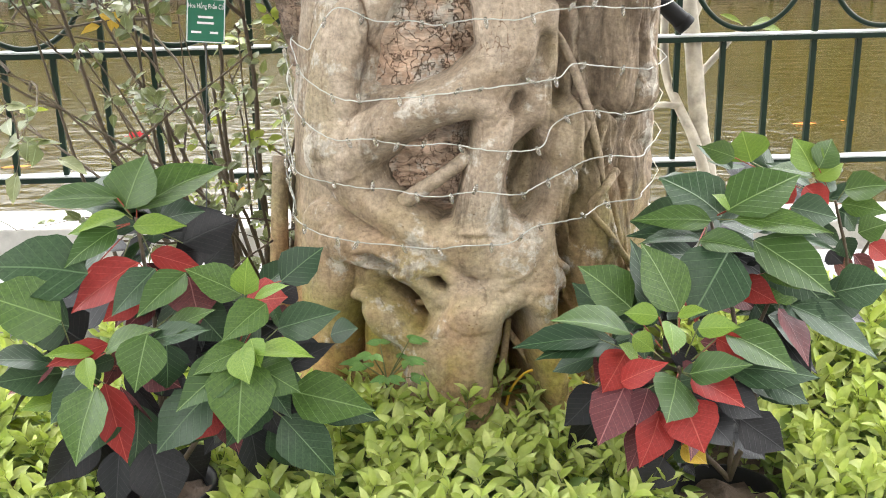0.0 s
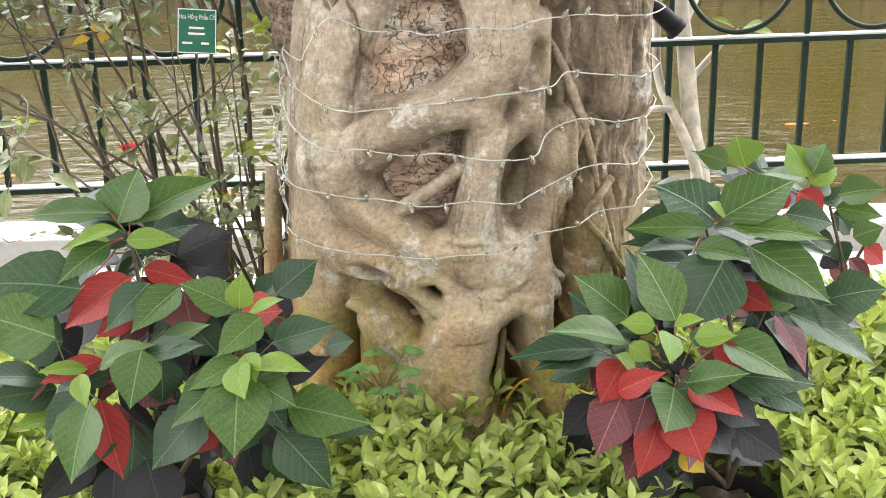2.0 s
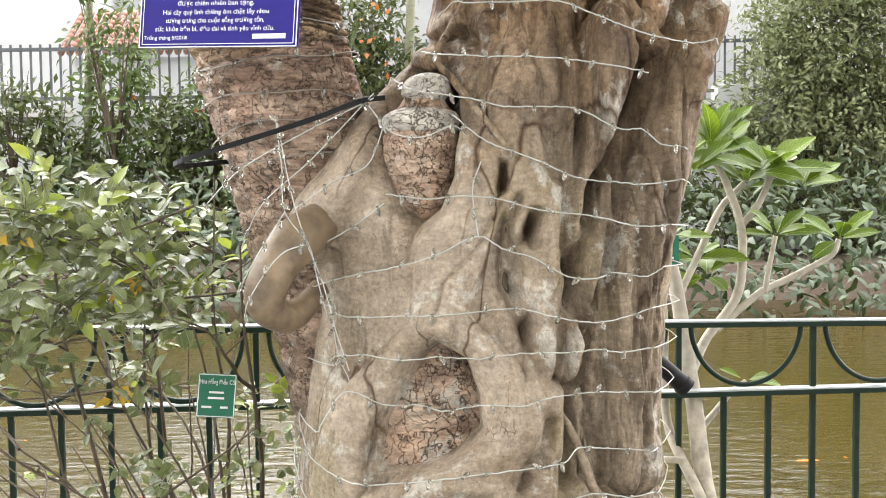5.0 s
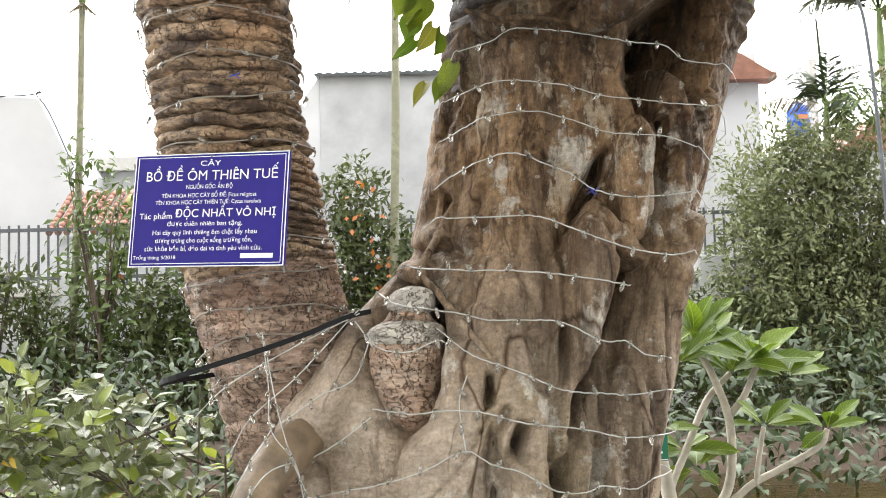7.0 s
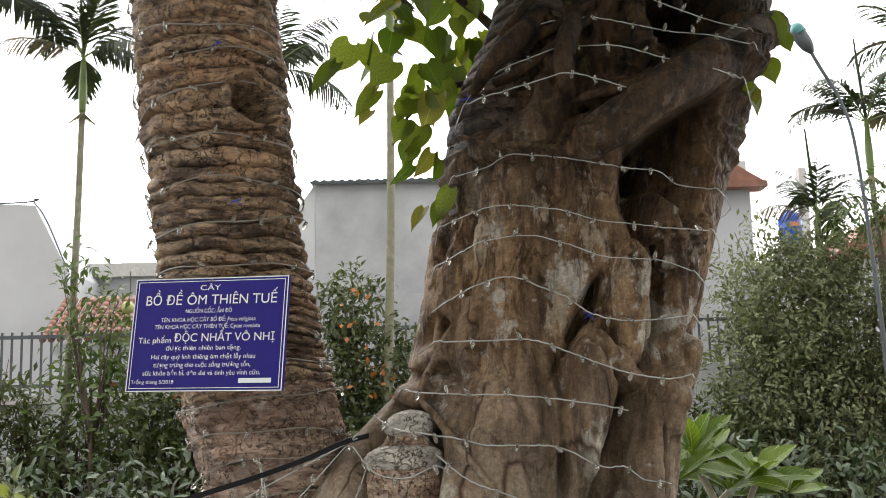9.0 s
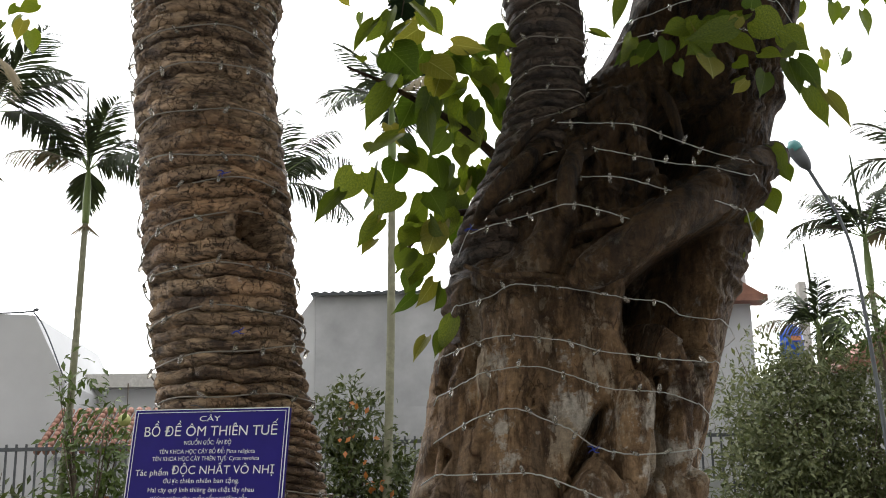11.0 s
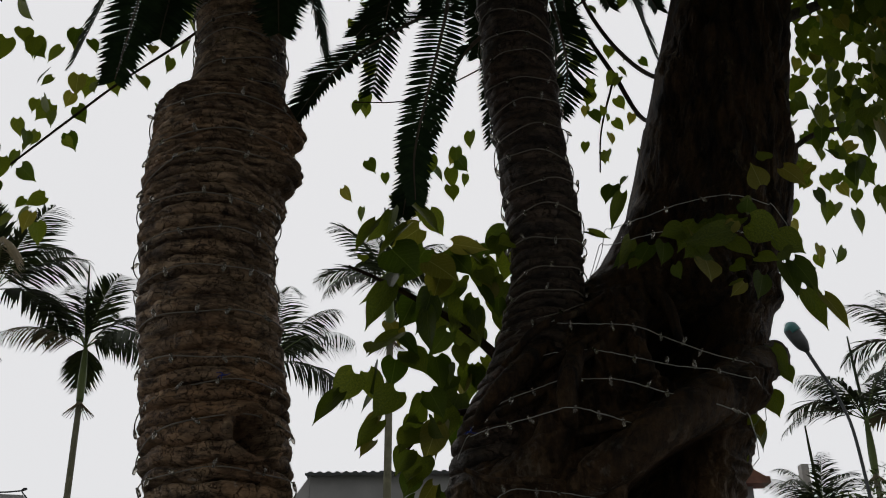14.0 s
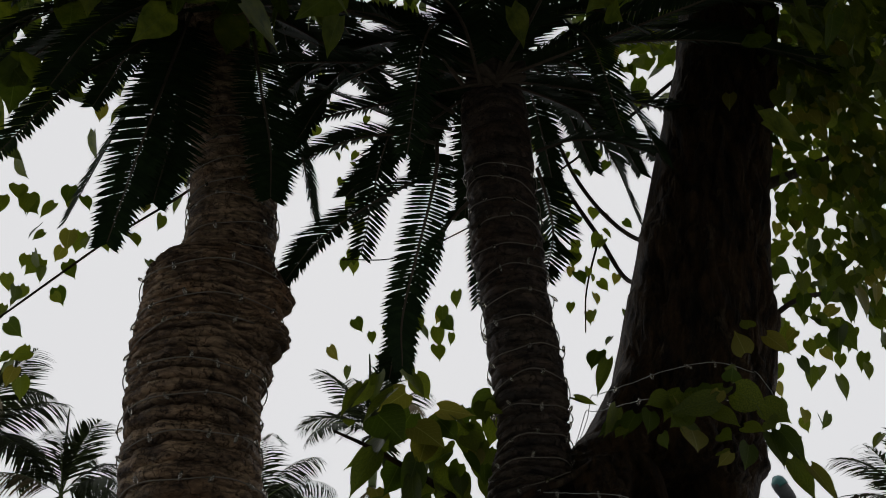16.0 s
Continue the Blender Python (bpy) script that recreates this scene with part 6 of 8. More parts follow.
for i, (x, z, w, h) in enumerate(((-4.5, 2.7, 0.5, 1.3), (-3.6, 1.6, 0.8, 1.0), (-5.7, 1.7, 0.8, 1.0), (-2.9, 2.0, 0.6, 0.9), (-5.0, 1.4, 1.0, 0.8), (-3.4, 1.5, 1.0, 0.8), (-2.2, 1.8, 0.8, 0.9), (-6.6, 1.6, 0.9, 1.0))):
    shrub("bank_shrub", "loose dark green shrub in front of the far wall", ((x, 15.9 + 0.1 * (i % 3), z, w, 0.4, h), (x - 0.25, 15.9, z + h * 0.8, w * 0.3, 0.3, h * 0.55), (x + 0.3, 16, z + h * 0.55, w * 0.3, 0.3, h * 0.6)), 1100, 0.15, BANK_LEAF if i % 3 else BANK_LIGHT, 20 + i)
for i, (x, z, w, h) in enumerate(((2.4, 1.5, 1.1, 1.0), (3.6, 1.5, 0.9, 1.0), (0.8, 1.4, 1.2, 1.0), (-0.9, 1.2, 1.0, 0.9))):
    shrub("bank_shrub", "low dark green shrub on the far bank", ((x, 15.6, z, w, 0.5, h),), 1300, 0.14, BANK_LEAF, 40 + i)
# low leaves filling the dark waterline, the shadow there put into their green
BANK_DARK = leaf_material("waterside_leaf", (0.03, 0.05, 0.02), (0.07, 0.10, 0.04), 0.5, None, 0.15)
rngb = np.random.default_rng(77)
sites = []
for _ in range(7000):
    x = rngb.uniform(-9, 9)
    b = np.array([x, rngb.uniform(11.6, 14.6), 0])
    b[2] = 0.2 + max(0, b[1] - 12.2) * 0.5 + rngb.uniform(0, 0.55)
    d = rngb.normal(0, 1, 3) + [0, -0.3, 0.1]
    sites.append((b, b + d / np.linalg.norm(d) * rngb.uniform(0.12, 0.24), 0.06, rngb.normal(0, 0.6, 3) + [0, -0.4, 0.9]))
waterside = thing("waterside_plants", "low plants over the far waterline with shadow in their leaf colour", "plants", kind="stuff")
leaf_cloud("leaves", sites, BANK_DARK, waterside, nl=3, nw=1)
shrub("feathery_tree", "bright green feathery-leaved tree behind the bank", ((6.0, 15.2, 4.7, 0.6, 0.4, 0.3), (6.7, 15.2, 4.9, 0.7, 0.5, 0.4), (7.4, 15.3, 4.6, 0.6, 0.5, 0.5)), 3000, 0.09, BANK_LIGHT, 60, category="tree")
rngo = np.random.default_rng(8)
blossoms = thing("orange_blossoms", "clusters of orange blossoms on the far bush", "blossom", kind="stuff")
sites = []
for cx, cz, n in ((-0.9, 3.85, 5), (-0.95, 3.4, 6), (-0.75, 2.9, 8), (-3.3, 2.5, 4), (-0.6, 2.6, 8), (-4.4, 2.75, 4)):
    for _ in range(n):
        b = np.array([cx, 15.85, cz]) + rngo.normal(0, 0.12, 3) * [1, 0.4, 0.8]
        d = rngo.normal(0, 1, 3)
        sites.append((b, b + d / np.linalg.norm(d) * 0.11, 0.07, (0, -1, 0.4)))
leaf_cloud("petals", sites, ORANGE, blossoms, nl=2, nw=2)

fruit = thing("pomelo", "pale green pomelo hanging in the bank shrub", "fruit", (-3.98, 15.7, 3.75))
v, f = tube([(0, 0, -0.088, 0.004), (0, 0, -0.075, 0.048), (0, 0, -0.03, 0.083), (0, 0, 0.025, 0.082), (0, 0, 0.07, 0.045), (0, 0, 0.086, 0.010)], 20, 24)
build("rind", v, f, plain("pomelo_rind", (0.42, 0.44, 0.16), 0.5, vary=0.15, scale=20), fruit)
v, f = tube([(0, 0, 0.08, 0.007), (0.02, 0.03, 0.2, 0.006), (0.0, 0.1, 0.5, 0.01)], 6, 8)
build("stalk", v, f, STEM_BROWN, fruit)
wall_far = thing("boundary_wall", "white rendered boundary wall with iron bars on top", "wall", kind="structure")
part("plinth", box_bm(-16, 16, 17.2, 17.45, 0.3, 2.55), WALL_WHITE, wall_far)
part("ledge", box_bm(-16, 16, 17.1, 17.5, 2.555, 2.68), STONE, wall_far)
for z in (2.80, 3.52):
    part("rail", box_bm(-16, 16, 17.27, 17.33, z, z + 0.05), METAL_DARK, wall_far)
bar2 = None
for i in range(-110, 111):
    m = pose(i * 0.145, 17.3, 0)
    if bar2 is None:
        bar2 = part("bar", box_bm(-0.014, 0.014, -0.014, 0.014, 2.68, 3.62), METAL_DARK, wall_far)
        bar2.matrix_basis = m
    else:
        again(bar2, m, wall_far)
for i in range(-5, 6):
    part("pier", box_bm(i * 3.1 - 0.2 + 1.0, i * 3.1 + 0.2 + 1.0, 17.05, 17.5, 0.3, 2.9, 0.02), WALL_WHITE, wall_far)


def prism(pts, y0, y1):
    """A wall block: the outline pts (x, z) drawn back from y0 to y1."""
    n = len(pts)
    v = [(x, y0, z) for x, z in pts] + [(x, y1, z) for x, z in pts]
    f = [tuple(range(n)), tuple(range(2 * n - 1, n - 1, -1))] + [(i, i + n, (i + 1) % n + n, (i + 1) % n) for i in range(n)]
    return v, f


house = thing("house", "plain grey rendered house with a corrugated roof edge", "house", group="far houses")
build("wall", *prism([(-1.92, 0.4), (4.2, 0.4), (4.2, 6.5), (-1.92, 6.5)], 20.5, 27.5), WALL_GREY, house, smooth=False)
build("side_wall", *prism([(-2.27, 0.4), (-1.925, 0.4), (-1.925, 6.5), (-2.27, 6.02)], 20.52, 27.4), WALL_WHITE, house, smooth=False)
n = 160
v = [(-2.0 + 6.25 * i / n, y, 6.53 + 0.012 * (1 if (i // 2) % 2 else -1)) for y in (20.38, 27.6) for i in range(n + 1)] + [(-2.0 + 6.25 * i / n, 20.38, 6.47) for i in range(n + 1)]
f = [(i, i + 1, i + n + 2, i + n + 1) for i in range(n)] + [(2 * n + 2 + i, 2 * n + 3 + i, i + 1, i) for i in range(n)]
build("roof", v, f, METAL_DARK, house, smooth=False)
part("parapet", box_bm(-1.9, 3.0, 19.6, 19.8, 0.4, 4.35), WALL_GREY, house)
house = thing("house", "pale gabled house wall streaked with grey damp stains", "house", group="far houses")
build("wall", *prism([(-14, 0.4), (-6.15, 0.4), (-6.15, 4.95), (-6.75, 6.12), (-7.4, 6.16), (-14, 6.16)], 20, 24), WALL_WHITE, house, smooth=False)
v, f = tube([(-6.13, 20, 4.93, 0.014), (-6.73, 20, 6.13, 0.014), (-7.4, 20, 6.17, 0.014), (-14, 20, 6.17, 0.014)], 6, 60)
build("roof_edge", v, f, METAL_DARK, house)
house = thing("house", "low flat-roofed concrete house between taller ones", "house", group="far houses")
part("wall", box_bm(-8.2, -2.4, 22, 26, 0.4, 5.1), WALL_WHITE, house)
part("roof", box_bm(-8.3, -2.4, 21.8, 26, 5.105, 5.36), STONE, house)
house = thing("house", "small house with a faded red clay tile roof", "house", group="far houses")
part("wall", box_bm(-5.9, -3.2, 18.6, 20, 0.4, 3.55), WALL_WHITE, house)
tile = None
rows_n = 9
for r in range(rows_n):
    for c in range(21):
        m = pose(-6.0 + c * 0.14, 18.35 + r * 0.13, 3.6 + r * 0.085, 33, 0, 0)
        if tile is None:
            v, f = tube([(0, 0, 0, 0.055), (0, 0.2, 0, 0.05)], 8, 2)
            tile = build("roof_tile", v, f, ROOF_TILE, house)
            tile.matrix_basis = m
        else:
            again(tile, m, house)
house = thing("house", "white house with red tiled eaves behind the trees", "house", group="far houses")
part("wall", box_bm(3.6, 6.05, 21, 25, 0.4, 6.35), WALL_WHITE, house)
part("eave", box_bm(3.4, 6.3, 20.7, 21.2, 6.3, 6.42), ROOF_TILE, house)
build("roof", *prism([(3.4, 6.425), (6.25, 6.425), (5.4, 6.95), (3.4, 7.1)], 20.75, 24), ROOF_TILE, house, smooth=False)
part("chimney_block", box_bm(5.6, 6.3, 22, 23, 6.3, 7.1), WALL_WHITE, house)
pillar = tagged(part("concrete_pillar", box_bm(6.98, 7.12, 21, 21.2, 0.4, 6.7), STONE), "slim grey concrete pillar above the rooftops", "pillar")
house = thing("house", "brown-roofed low house far behind the bank trees", "house", group="far houses")
part("wall", box_bm(6.1, 11, 20.5, 24, 0.4, 4.9), WALL_WHITE, house)
build("roof", *prism([(7.2, 4.905), (11, 4.905), (11, 5.9), (8.4, 5.75)], 20.3, 24), ROOF_TILE, house, smooth=False)
tank = thing("water_tank", "blue plastic water tank on a rooftop", "tank", (6.42, 20, 0))
TANK_BLUE = plain("tank_blue", (0.02, 0.10, 0.55), 0.35, vary=0.15, scale=6)
prof = [(0.0, 5.05), (0.2, 5.05), (0.2, 5.15), (0.21, 5.16), (0.2, 5.18), (0.2, 5.35), (0.21, 5.36), (0.2, 5.38), (0.2, 5.55), (0.15, 5.64), (0.06, 5.66), (0.06, 5.70), (0.0, 5.70)]
n = 24
v = [(r * math.cos(2 * math.pi * i / n), r * math.sin(2 * math.pi * i / n), z) for r, z in prof for i in range(n)]
f = [(k * n + i, k * n + (i + 1) % n, (k + 1) * n + (i + 1) % n, (k + 1) * n + i) for k in range(len(prof) - 1) for i in range(n)]
build("shell", v, f, TANK_BLUE, tank)
part("label", box_bm(-0.07, 0.1, -0.212, -0.205, 5.38, 5.46), plain("orange_label", (0.6, 0.25, 0.12), 0.5), tank, "small orange printed label")
part("stand", box_bm(-0.25, 0.25, -0.25, 0.25, 0.4, 5.045), STONE, tank)

# ---- areca palms ----
PALM_LEAF = leaf_material("palm_leaf", (0.030, 0.044, 0.022), (0.075, 0.095, 0.046), 0.5, None, 0.25, 0.25)
PALM_DRY = leaf_material("palm_dry_leaf", (0.20, 0.16, 0.09), (0.3, 0.25, 0.15), 0.6, None, 0.15)
PALM_TRUNK = plain("palm_trunk", (0.24, 0.24, 0.16), 0.8, vary=0.4, scale=12, relief=0.4)
CROWNSHAFT = plain("green_crownshaft", (0.17, 0.24, 0.07), 0.5, vary=0.25, scale=10)


def frond_sites(base, out, length, droop, leaflets, size, rng, vee=0.55, narrow=0.07, lift=0.25):
    """A feather frond: the rachis rows and the leaflets' sites."""
    out = np.array(out, float)
    out /= np.linalg.norm(out)
    side = np.cross(out, (0, 0, 1.0))
    side /= np.linalg.norm(side) + 1e-9
    pts, d, p = [], out.copy(), np.array(base, float)
    n = 12
    for i in range(n + 1):
        pts.append(p.copy())
        d = d + np.array([0, 0, -droop / n * (0.4 + 1.4 * i / n)])
        d /= np.linalg.norm(d)
        p = p + d * length / n
    pts = np.array(pts)
    fine = catmull(pts, leaflets)
    tan = np.gradient(fine, axis=0)
    tan /= np.linalg.norm(tan, axis=1)[:, None]
    sites = []
    for i in range(leaflets):
        t = i / (leaflets - 1)
        if t < 0.14:
            continue
        up = np.cross(side, tan[i])
        s = size * (0.45 + 0.75 * math.sin(math.pi * (0.12 + 0.82 * t))) * rng.uniform(0.9, 1.1)
        for sg in (-1, 1):
            w = side * sg * 0.85 + tan[i] * (0.65 + 0.6 * t) + up * lift * vee * 2 + rng.normal(0, 0.09, 3)
            w /= np.linalg.norm(w)
            sites.append((fine[i], fine[i] + w * s, max(0.006, s * narrow), up + side * sg * -0.3))
    return pts, sites


def areca(at, top, spread, seed, label, r=0.05, fronds=11, spear=True):
    rng = np.random.default_rng(seed)
    t = thing("areca_palm", label, "palm", group="areca palms")
    foot, top = np.array(at, float), np.array(top, float)
    mid = (foot + top) / 2 + np.array([0.05, 0, 0])
    v, f = tube([(*foot, r * 1.2), (*mid, r), (*(top - [0, 0, 0.85]), r * 0.85)], 10, 20)
    build("trunk", v, f, PALM_TRUNK, t)
    v, f = tube([(*(top - [0, 0, 0.85]), r), (*(top - [0, 0, 0.5]), r * 1.15), (*top, r * 0.55)], 10, 12)
    build("crownshaft", v, f, CROWNSHAFT, t)
    for i in range(fronds):
        a = i * 2.399 + seed
        dry = i == fronds - 3
        e = 2.6 - 2.5 * (i / fronds) ** 0.8
        pts, sites = frond_sites(top + [0, 0, -0.05], (math.cos(a), math.sin(a) * 0.9, e), spread * rng.uniform(0.85, 1.1), 0.9 + 0.7 * rng.uniform(), 44, spread * 0.31, rng, narrow=0.075, lift=rng.uniform(-0.75, 0.1))
        fr = leaf_cloud("frond", sites, PALM_DRY if dry else PALM_LEAF, t, "needle", nl=3, nw=1, curl=0.35, fold=0.0, stuff=False)
        v, f = tube([(*p, r * 0.22 * (1 - k / 14)) for k, p in enumerate(pts)], 5, 14)
        build("rachis", v, f, CROWNSHAFT, fr)
    if spear:
        v, f = tube([(*top, r * 0.5), (*(top + [-0.05, 0, 0.7]), r * 0.45), (*(top + [-0.08, 0, 1.25]), 0.012)], 6, 8)
        build("spear_leaf", v, f, PALM_LEAF, t)
    v, f = merge([tube([(*(top - [0, 0, 0.85]), 0.012), (*(top - [0, 0, 0.95] + np.array([math.cos(q), math.sin(q), -0.5]) * 0.22), 0.004)], 4, 3) for q in np.linspace(0, 6.2, 22)])
    build("flower_spray", v, f, PALM_DRY, t)
    return t


areca((-5.0, 16.1, 0.4), (-4.78, 16.1, 7.45), 1.25, 3, "slender areca palm with drooping dark fronds")
areca((-0.62, 16.1, 0.4), (-0.40, 16.1, 8.35), 1.15, 5, "slender areca palm with a mottled green trunk", 0.06)
areca((-2.2, 16.7, 0.4), (-2.2, 16.7, 7.4), 1.4, 8, "full areca palm half hidden by the cycad")
areca((-6.1, 15.2, 0.4), (-5.85, 15.2, 8.0), 1.5, 11, "tall areca palm with heavy dark fronds")
areca((6.6, 16.7, 0.4), (6.6, 16.7, 6.4), 1.3, 13, "dark areca palm rising behind the bank tree")
areca((7.8, 16.9, 0.4), (7.75, 16.9, 7.5), 1.3, 17, "tall areca palm with ragged hanging fronds")
areca((5.75, 16.6, 0.4), (5.72, 16.6, 5.0), 1.0, 21, "short areca palm with drying fronds")

lamp = thing("street_lamp", "grey street lamp with a teal lamp head on a curved arm", "street lamp")
LAMP_TEAL = plain("teal_lamp", (0.05, 0.20, 0.20), 0.4, vary=0.2, scale=12)
v, f = tube([(5.72, 14.5, 0.3, 0.04), (5.68, 14.5, 3.0, 0.03), (5.56, 14.5, 5.3, 0.022), (5.42, 14.5, 6.0, 0.02), (5.2, 14.5, 6.45, 0.025), (5.06, 14.5, 6.74, 0.024)], 10, 40)
build("pole", v, f, METAL_DARK, lamp)
v, f = tube([(5.10, 14.5, 6.68, 0.03), (5.04, 14.5, 6.78, 0.085), (4.95, 14.5, 6.93, 0.10), (4.90, 14.5, 7.02, 0.085), (4.87, 14.5, 7.06, 0.02)], 14, 24)
build("head", v, f, METAL_DARK, lamp)
v, f = tube([(4.955, 14.5, 6.94, 0.106), (4.90, 14.5, 7.03, 0.092), (4.86, 14.5, 7.075, 0.02)], 14, 10)
build("cap", v, f, LAMP_TEAL, lamp, "faded teal cap")
# ---- the fig's free roots ----
def root(name, label, *rows, rough=0.03, sides=14):
    v, f = tube(rows, sides, 10 * len(rows), rough * 0.4, len(rows))
    return build(name, v, f, FIG_BARK, fig, label)


arm = root("looped_root", "smooth brown root bent like an elbow", (-0.205, 3.26, 1.665, 0.015), (-0.255, 3.17, 1.605, 0.042), (-0.295, 3.08, 1.562, 0.056), (-0.335, 3.01, 1.525, 0.055), (-0.374, 2.98, 1.462, 0.050), (-0.393, 2.98, 1.412, 0.048), (-0.385, 3.0, 1.378, 0.043), (-0.35, 3.04, 1.358, 0.036), (-0.315, 3.08, 1.378, 0.03), (-0.285, 3.13, 1.42, 0.026), sides=24)
arm.data.materials[0] = plain("brown_root", (0.205, 0.148, 0.092), 0.5, vary=0.55, scale=18, relief=0.6)

def laid_root(label, *rows):
    """A root lying on the fig's bark through the points (x, z, radius)."""
    q = catmull(np.array(rows), len(rows) * 5)
    y = front_y(q[:, 0], q[:, 1])
    y = np.array([y[max(0, i - 3):i + 4].min() for i in range(len(y))])
    y = np.convolve(np.pad(y, 2, mode="edge"), np.ones(5) / 5, "valid") - 0.35 * q[:, 2]
    v, f = tube(np.stack([q[:, 0], y, q[:, 1], q[:, 2]], -1), 12, len(q) * 2, 0.02, len(rows))
    build("thin_root", v, f, FIG_BARK, fig, label)


laid_root("thin woody root slung across the trunk", (0.069, 2.232, 0.009), (0.053, 2.125, 0.010), (0.044, 2.058, 0.010), (0.003, 1.969, 0.009), (0.041, 1.912, 0.009), (0.083, 1.846, 0.009), (0.134, 1.779, 0.007), (0.157, 1.746, 0.006))
laid_root("thin woody root running down the trunk", (0.285, 1.13, 0.003), (0.30, 1.10, 0.009), (0.325, 1.045, 0.011), (0.356, 0.951, 0.011), (0.386, 0.837, 0.010), (0.40, 0.76, 0.004))
laid_root("thin root creeping over the rough side", (0.434, 0.795, 0.011), (0.400, 0.764, 0.010), (0.367, 0.718, 0.008), (0.413, 0.655, 0.008), (0.456, 0.588, 0.008), (0.506, 0.511, 0.008))
laid_root("thin root creeping over the rough side", (0.285, 0.599, 0.009), (0.308, 0.573, 0.011), (0.323, 0.533, 0.009), (0.338, 0.478, 0.007))
root("cross_root", "round root bridging the opening", (-0.10, 3.02, 0.715, 0.02), (-0.05, 2.985, 0.757, 0.019), (0.02, 2.975, 0.805, 0.017), (0.085, 2.985, 0.85, 0.018))
root("aerial_root", "straight pale root standing beside the trunk", (-0.40, 3.28, 0.80, 0.02), (-0.412, 3.26, 0.55, 0.024), (-0.42, 3.25, 0.25, 0.026), (-0.43, 3.25, 0.0, 0.03))
root("thin_root", "thin pale root crossing a dark gap", (0.175, 3.02, 0.44, 0.008), (0.16, 3.0, 0.33, 0.010), (0.14, 2.99, 0.20, 0.011), (0.13, 2.99, 0.05, 0.012))
root("thin_root", "thin pale root crossing a dark gap", (0.175, 3.05, 0.40, 0.009), (0.21, 3.04, 0.35, 0.010), (0.245, 3.03, 0.30, 0.010))
root("cross_root", "small root inside a hollow", (-0.09, 3.06, 0.46, 0.008), (-0.04, 3.05, 0.475, 0.009), (0.0, 3.04, 0.48, 0.009))
root("fork_root", "thick pale root joining fork and trunk", (0.62, 3.24, 3.22, 0.02), (0.70, 3.18, 3.12, 0.018), (0.73, 3.17, 2.98, 0.012))
root("wrapped_root", "thin dark root wound round the fork", (0.28, 3.12, 2.86, 0.012), (0.40, 3.10, 2.93, 0.012), (0.52, 3.13, 3.02, 0.010), (0.62, 3.2, 3.12, 0.009))
root("wrapped_root", "thin dark root wound round the fork", (0.24, 3.12, 2.90, 0.012), (0.33, 3.10, 3.0, 0.012), (0.45, 3.12, 3.06, 0.010), (0.56, 3.2, 3.16, 0.008))
root("wrapped_root", "thin dark root wound round the fork", (0.22, 3.14, 2.78, 0.014), (0.30, 3.08, 2.80, 0.013), (0.40, 3.06, 2.87, 0.012), (0.5, 3.08, 2.95, 0.010))
for name, label, rows, sides in (("crossing_limb", "thick mossy limb crossing the trunk", ((1.06, 3.42, 3.04, 0.050), (0.985, 3.31, 2.975, 0.056), (0.882, 3.190, 2.889, 0.060), (0.749, 3.050, 2.777, 0.062), (0.605, 2.970, 2.676, 0.056), (0.505, 2.980, 2.602, 0.050), (0.432, 3.020, 2.566, 0.038), (0.356, 3.100, 2.576, 0.020)), 28), ("crossing_root", "thin root above the crossing limb", ((0.715, 3.060, 2.776, 0.030), (0.569, 2.990, 2.714, 0.018), (0.471, 3.000, 2.695, 0.014), (0.401, 3.060, 2.696, 0.008)), 12), ("knotted_root", "knotted root end hanging on the trunk", ((0.473, 3.200, 3.027, 0.020), (0.406, 3.030, 2.863, 0.028), (0.384, 3.000, 2.775, 0.026), (0.391, 3.020, 2.723, 0.020), (0.414, 3.090, 2.689, 0.012)), 16), ("shoulder_root", "gnarled root at the trunk's shoulder", ((0.378, 3.180, 3.012, 0.020), (0.272, 3.060, 2.865, 0.030), (0.204, 3.050, 2.793, 0.024), (0.161, 3.120, 2.745, 0.012)), 16), ("thin_root", "thin root slung under the limb", ((0.126, 3.060, 2.608, 0.006), (0.200, 3.010, 2.565, 0.008), (0.283, 3.000, 2.564, 0.008), (0.386, 3.050, 2.567, 0.006)), 8)):
    root(name, label, *rows, rough=0.09, sides=sides)
# pale worn caps on the old stump
CAP = bark_cycad("pale_dead_wood", (0.55, 0.50, 0.43), (0.80, 0.77, 0.70), (0.62, 0.55, 0.46), 0.42)
for k, rows in enumerate(([(-0.036, 3.095, 1.785, 0.080), (-0.036, 3.095, 1.80, 0.091), (-0.035, 3.093, 1.82, 0.093), (-0.033, 3.092, 1.835, 0.080), (-0.03, 3.09, 1.846, 0.052), (-0.03, 3.09, 1.852, 0.02)],
                          [(-0.022, 3.085, 1.862, 0.040), (-0.022, 3.085, 1.878, 0.054), (-0.02, 3.084, 1.898, 0.055), (-0.018, 3.083, 1.916, 0.045), (-0.016, 3.083, 1.926, 0.025), (-0.015, 3.083, 1.93, 0.006)])):
    v, f = ringed(rows, 120 + k, pitch=0.028, depth=0.10, n_z=40, sides=64)
    build("worn_cap", v, f, CAP, cycad_c, "pale flaking dead wood")

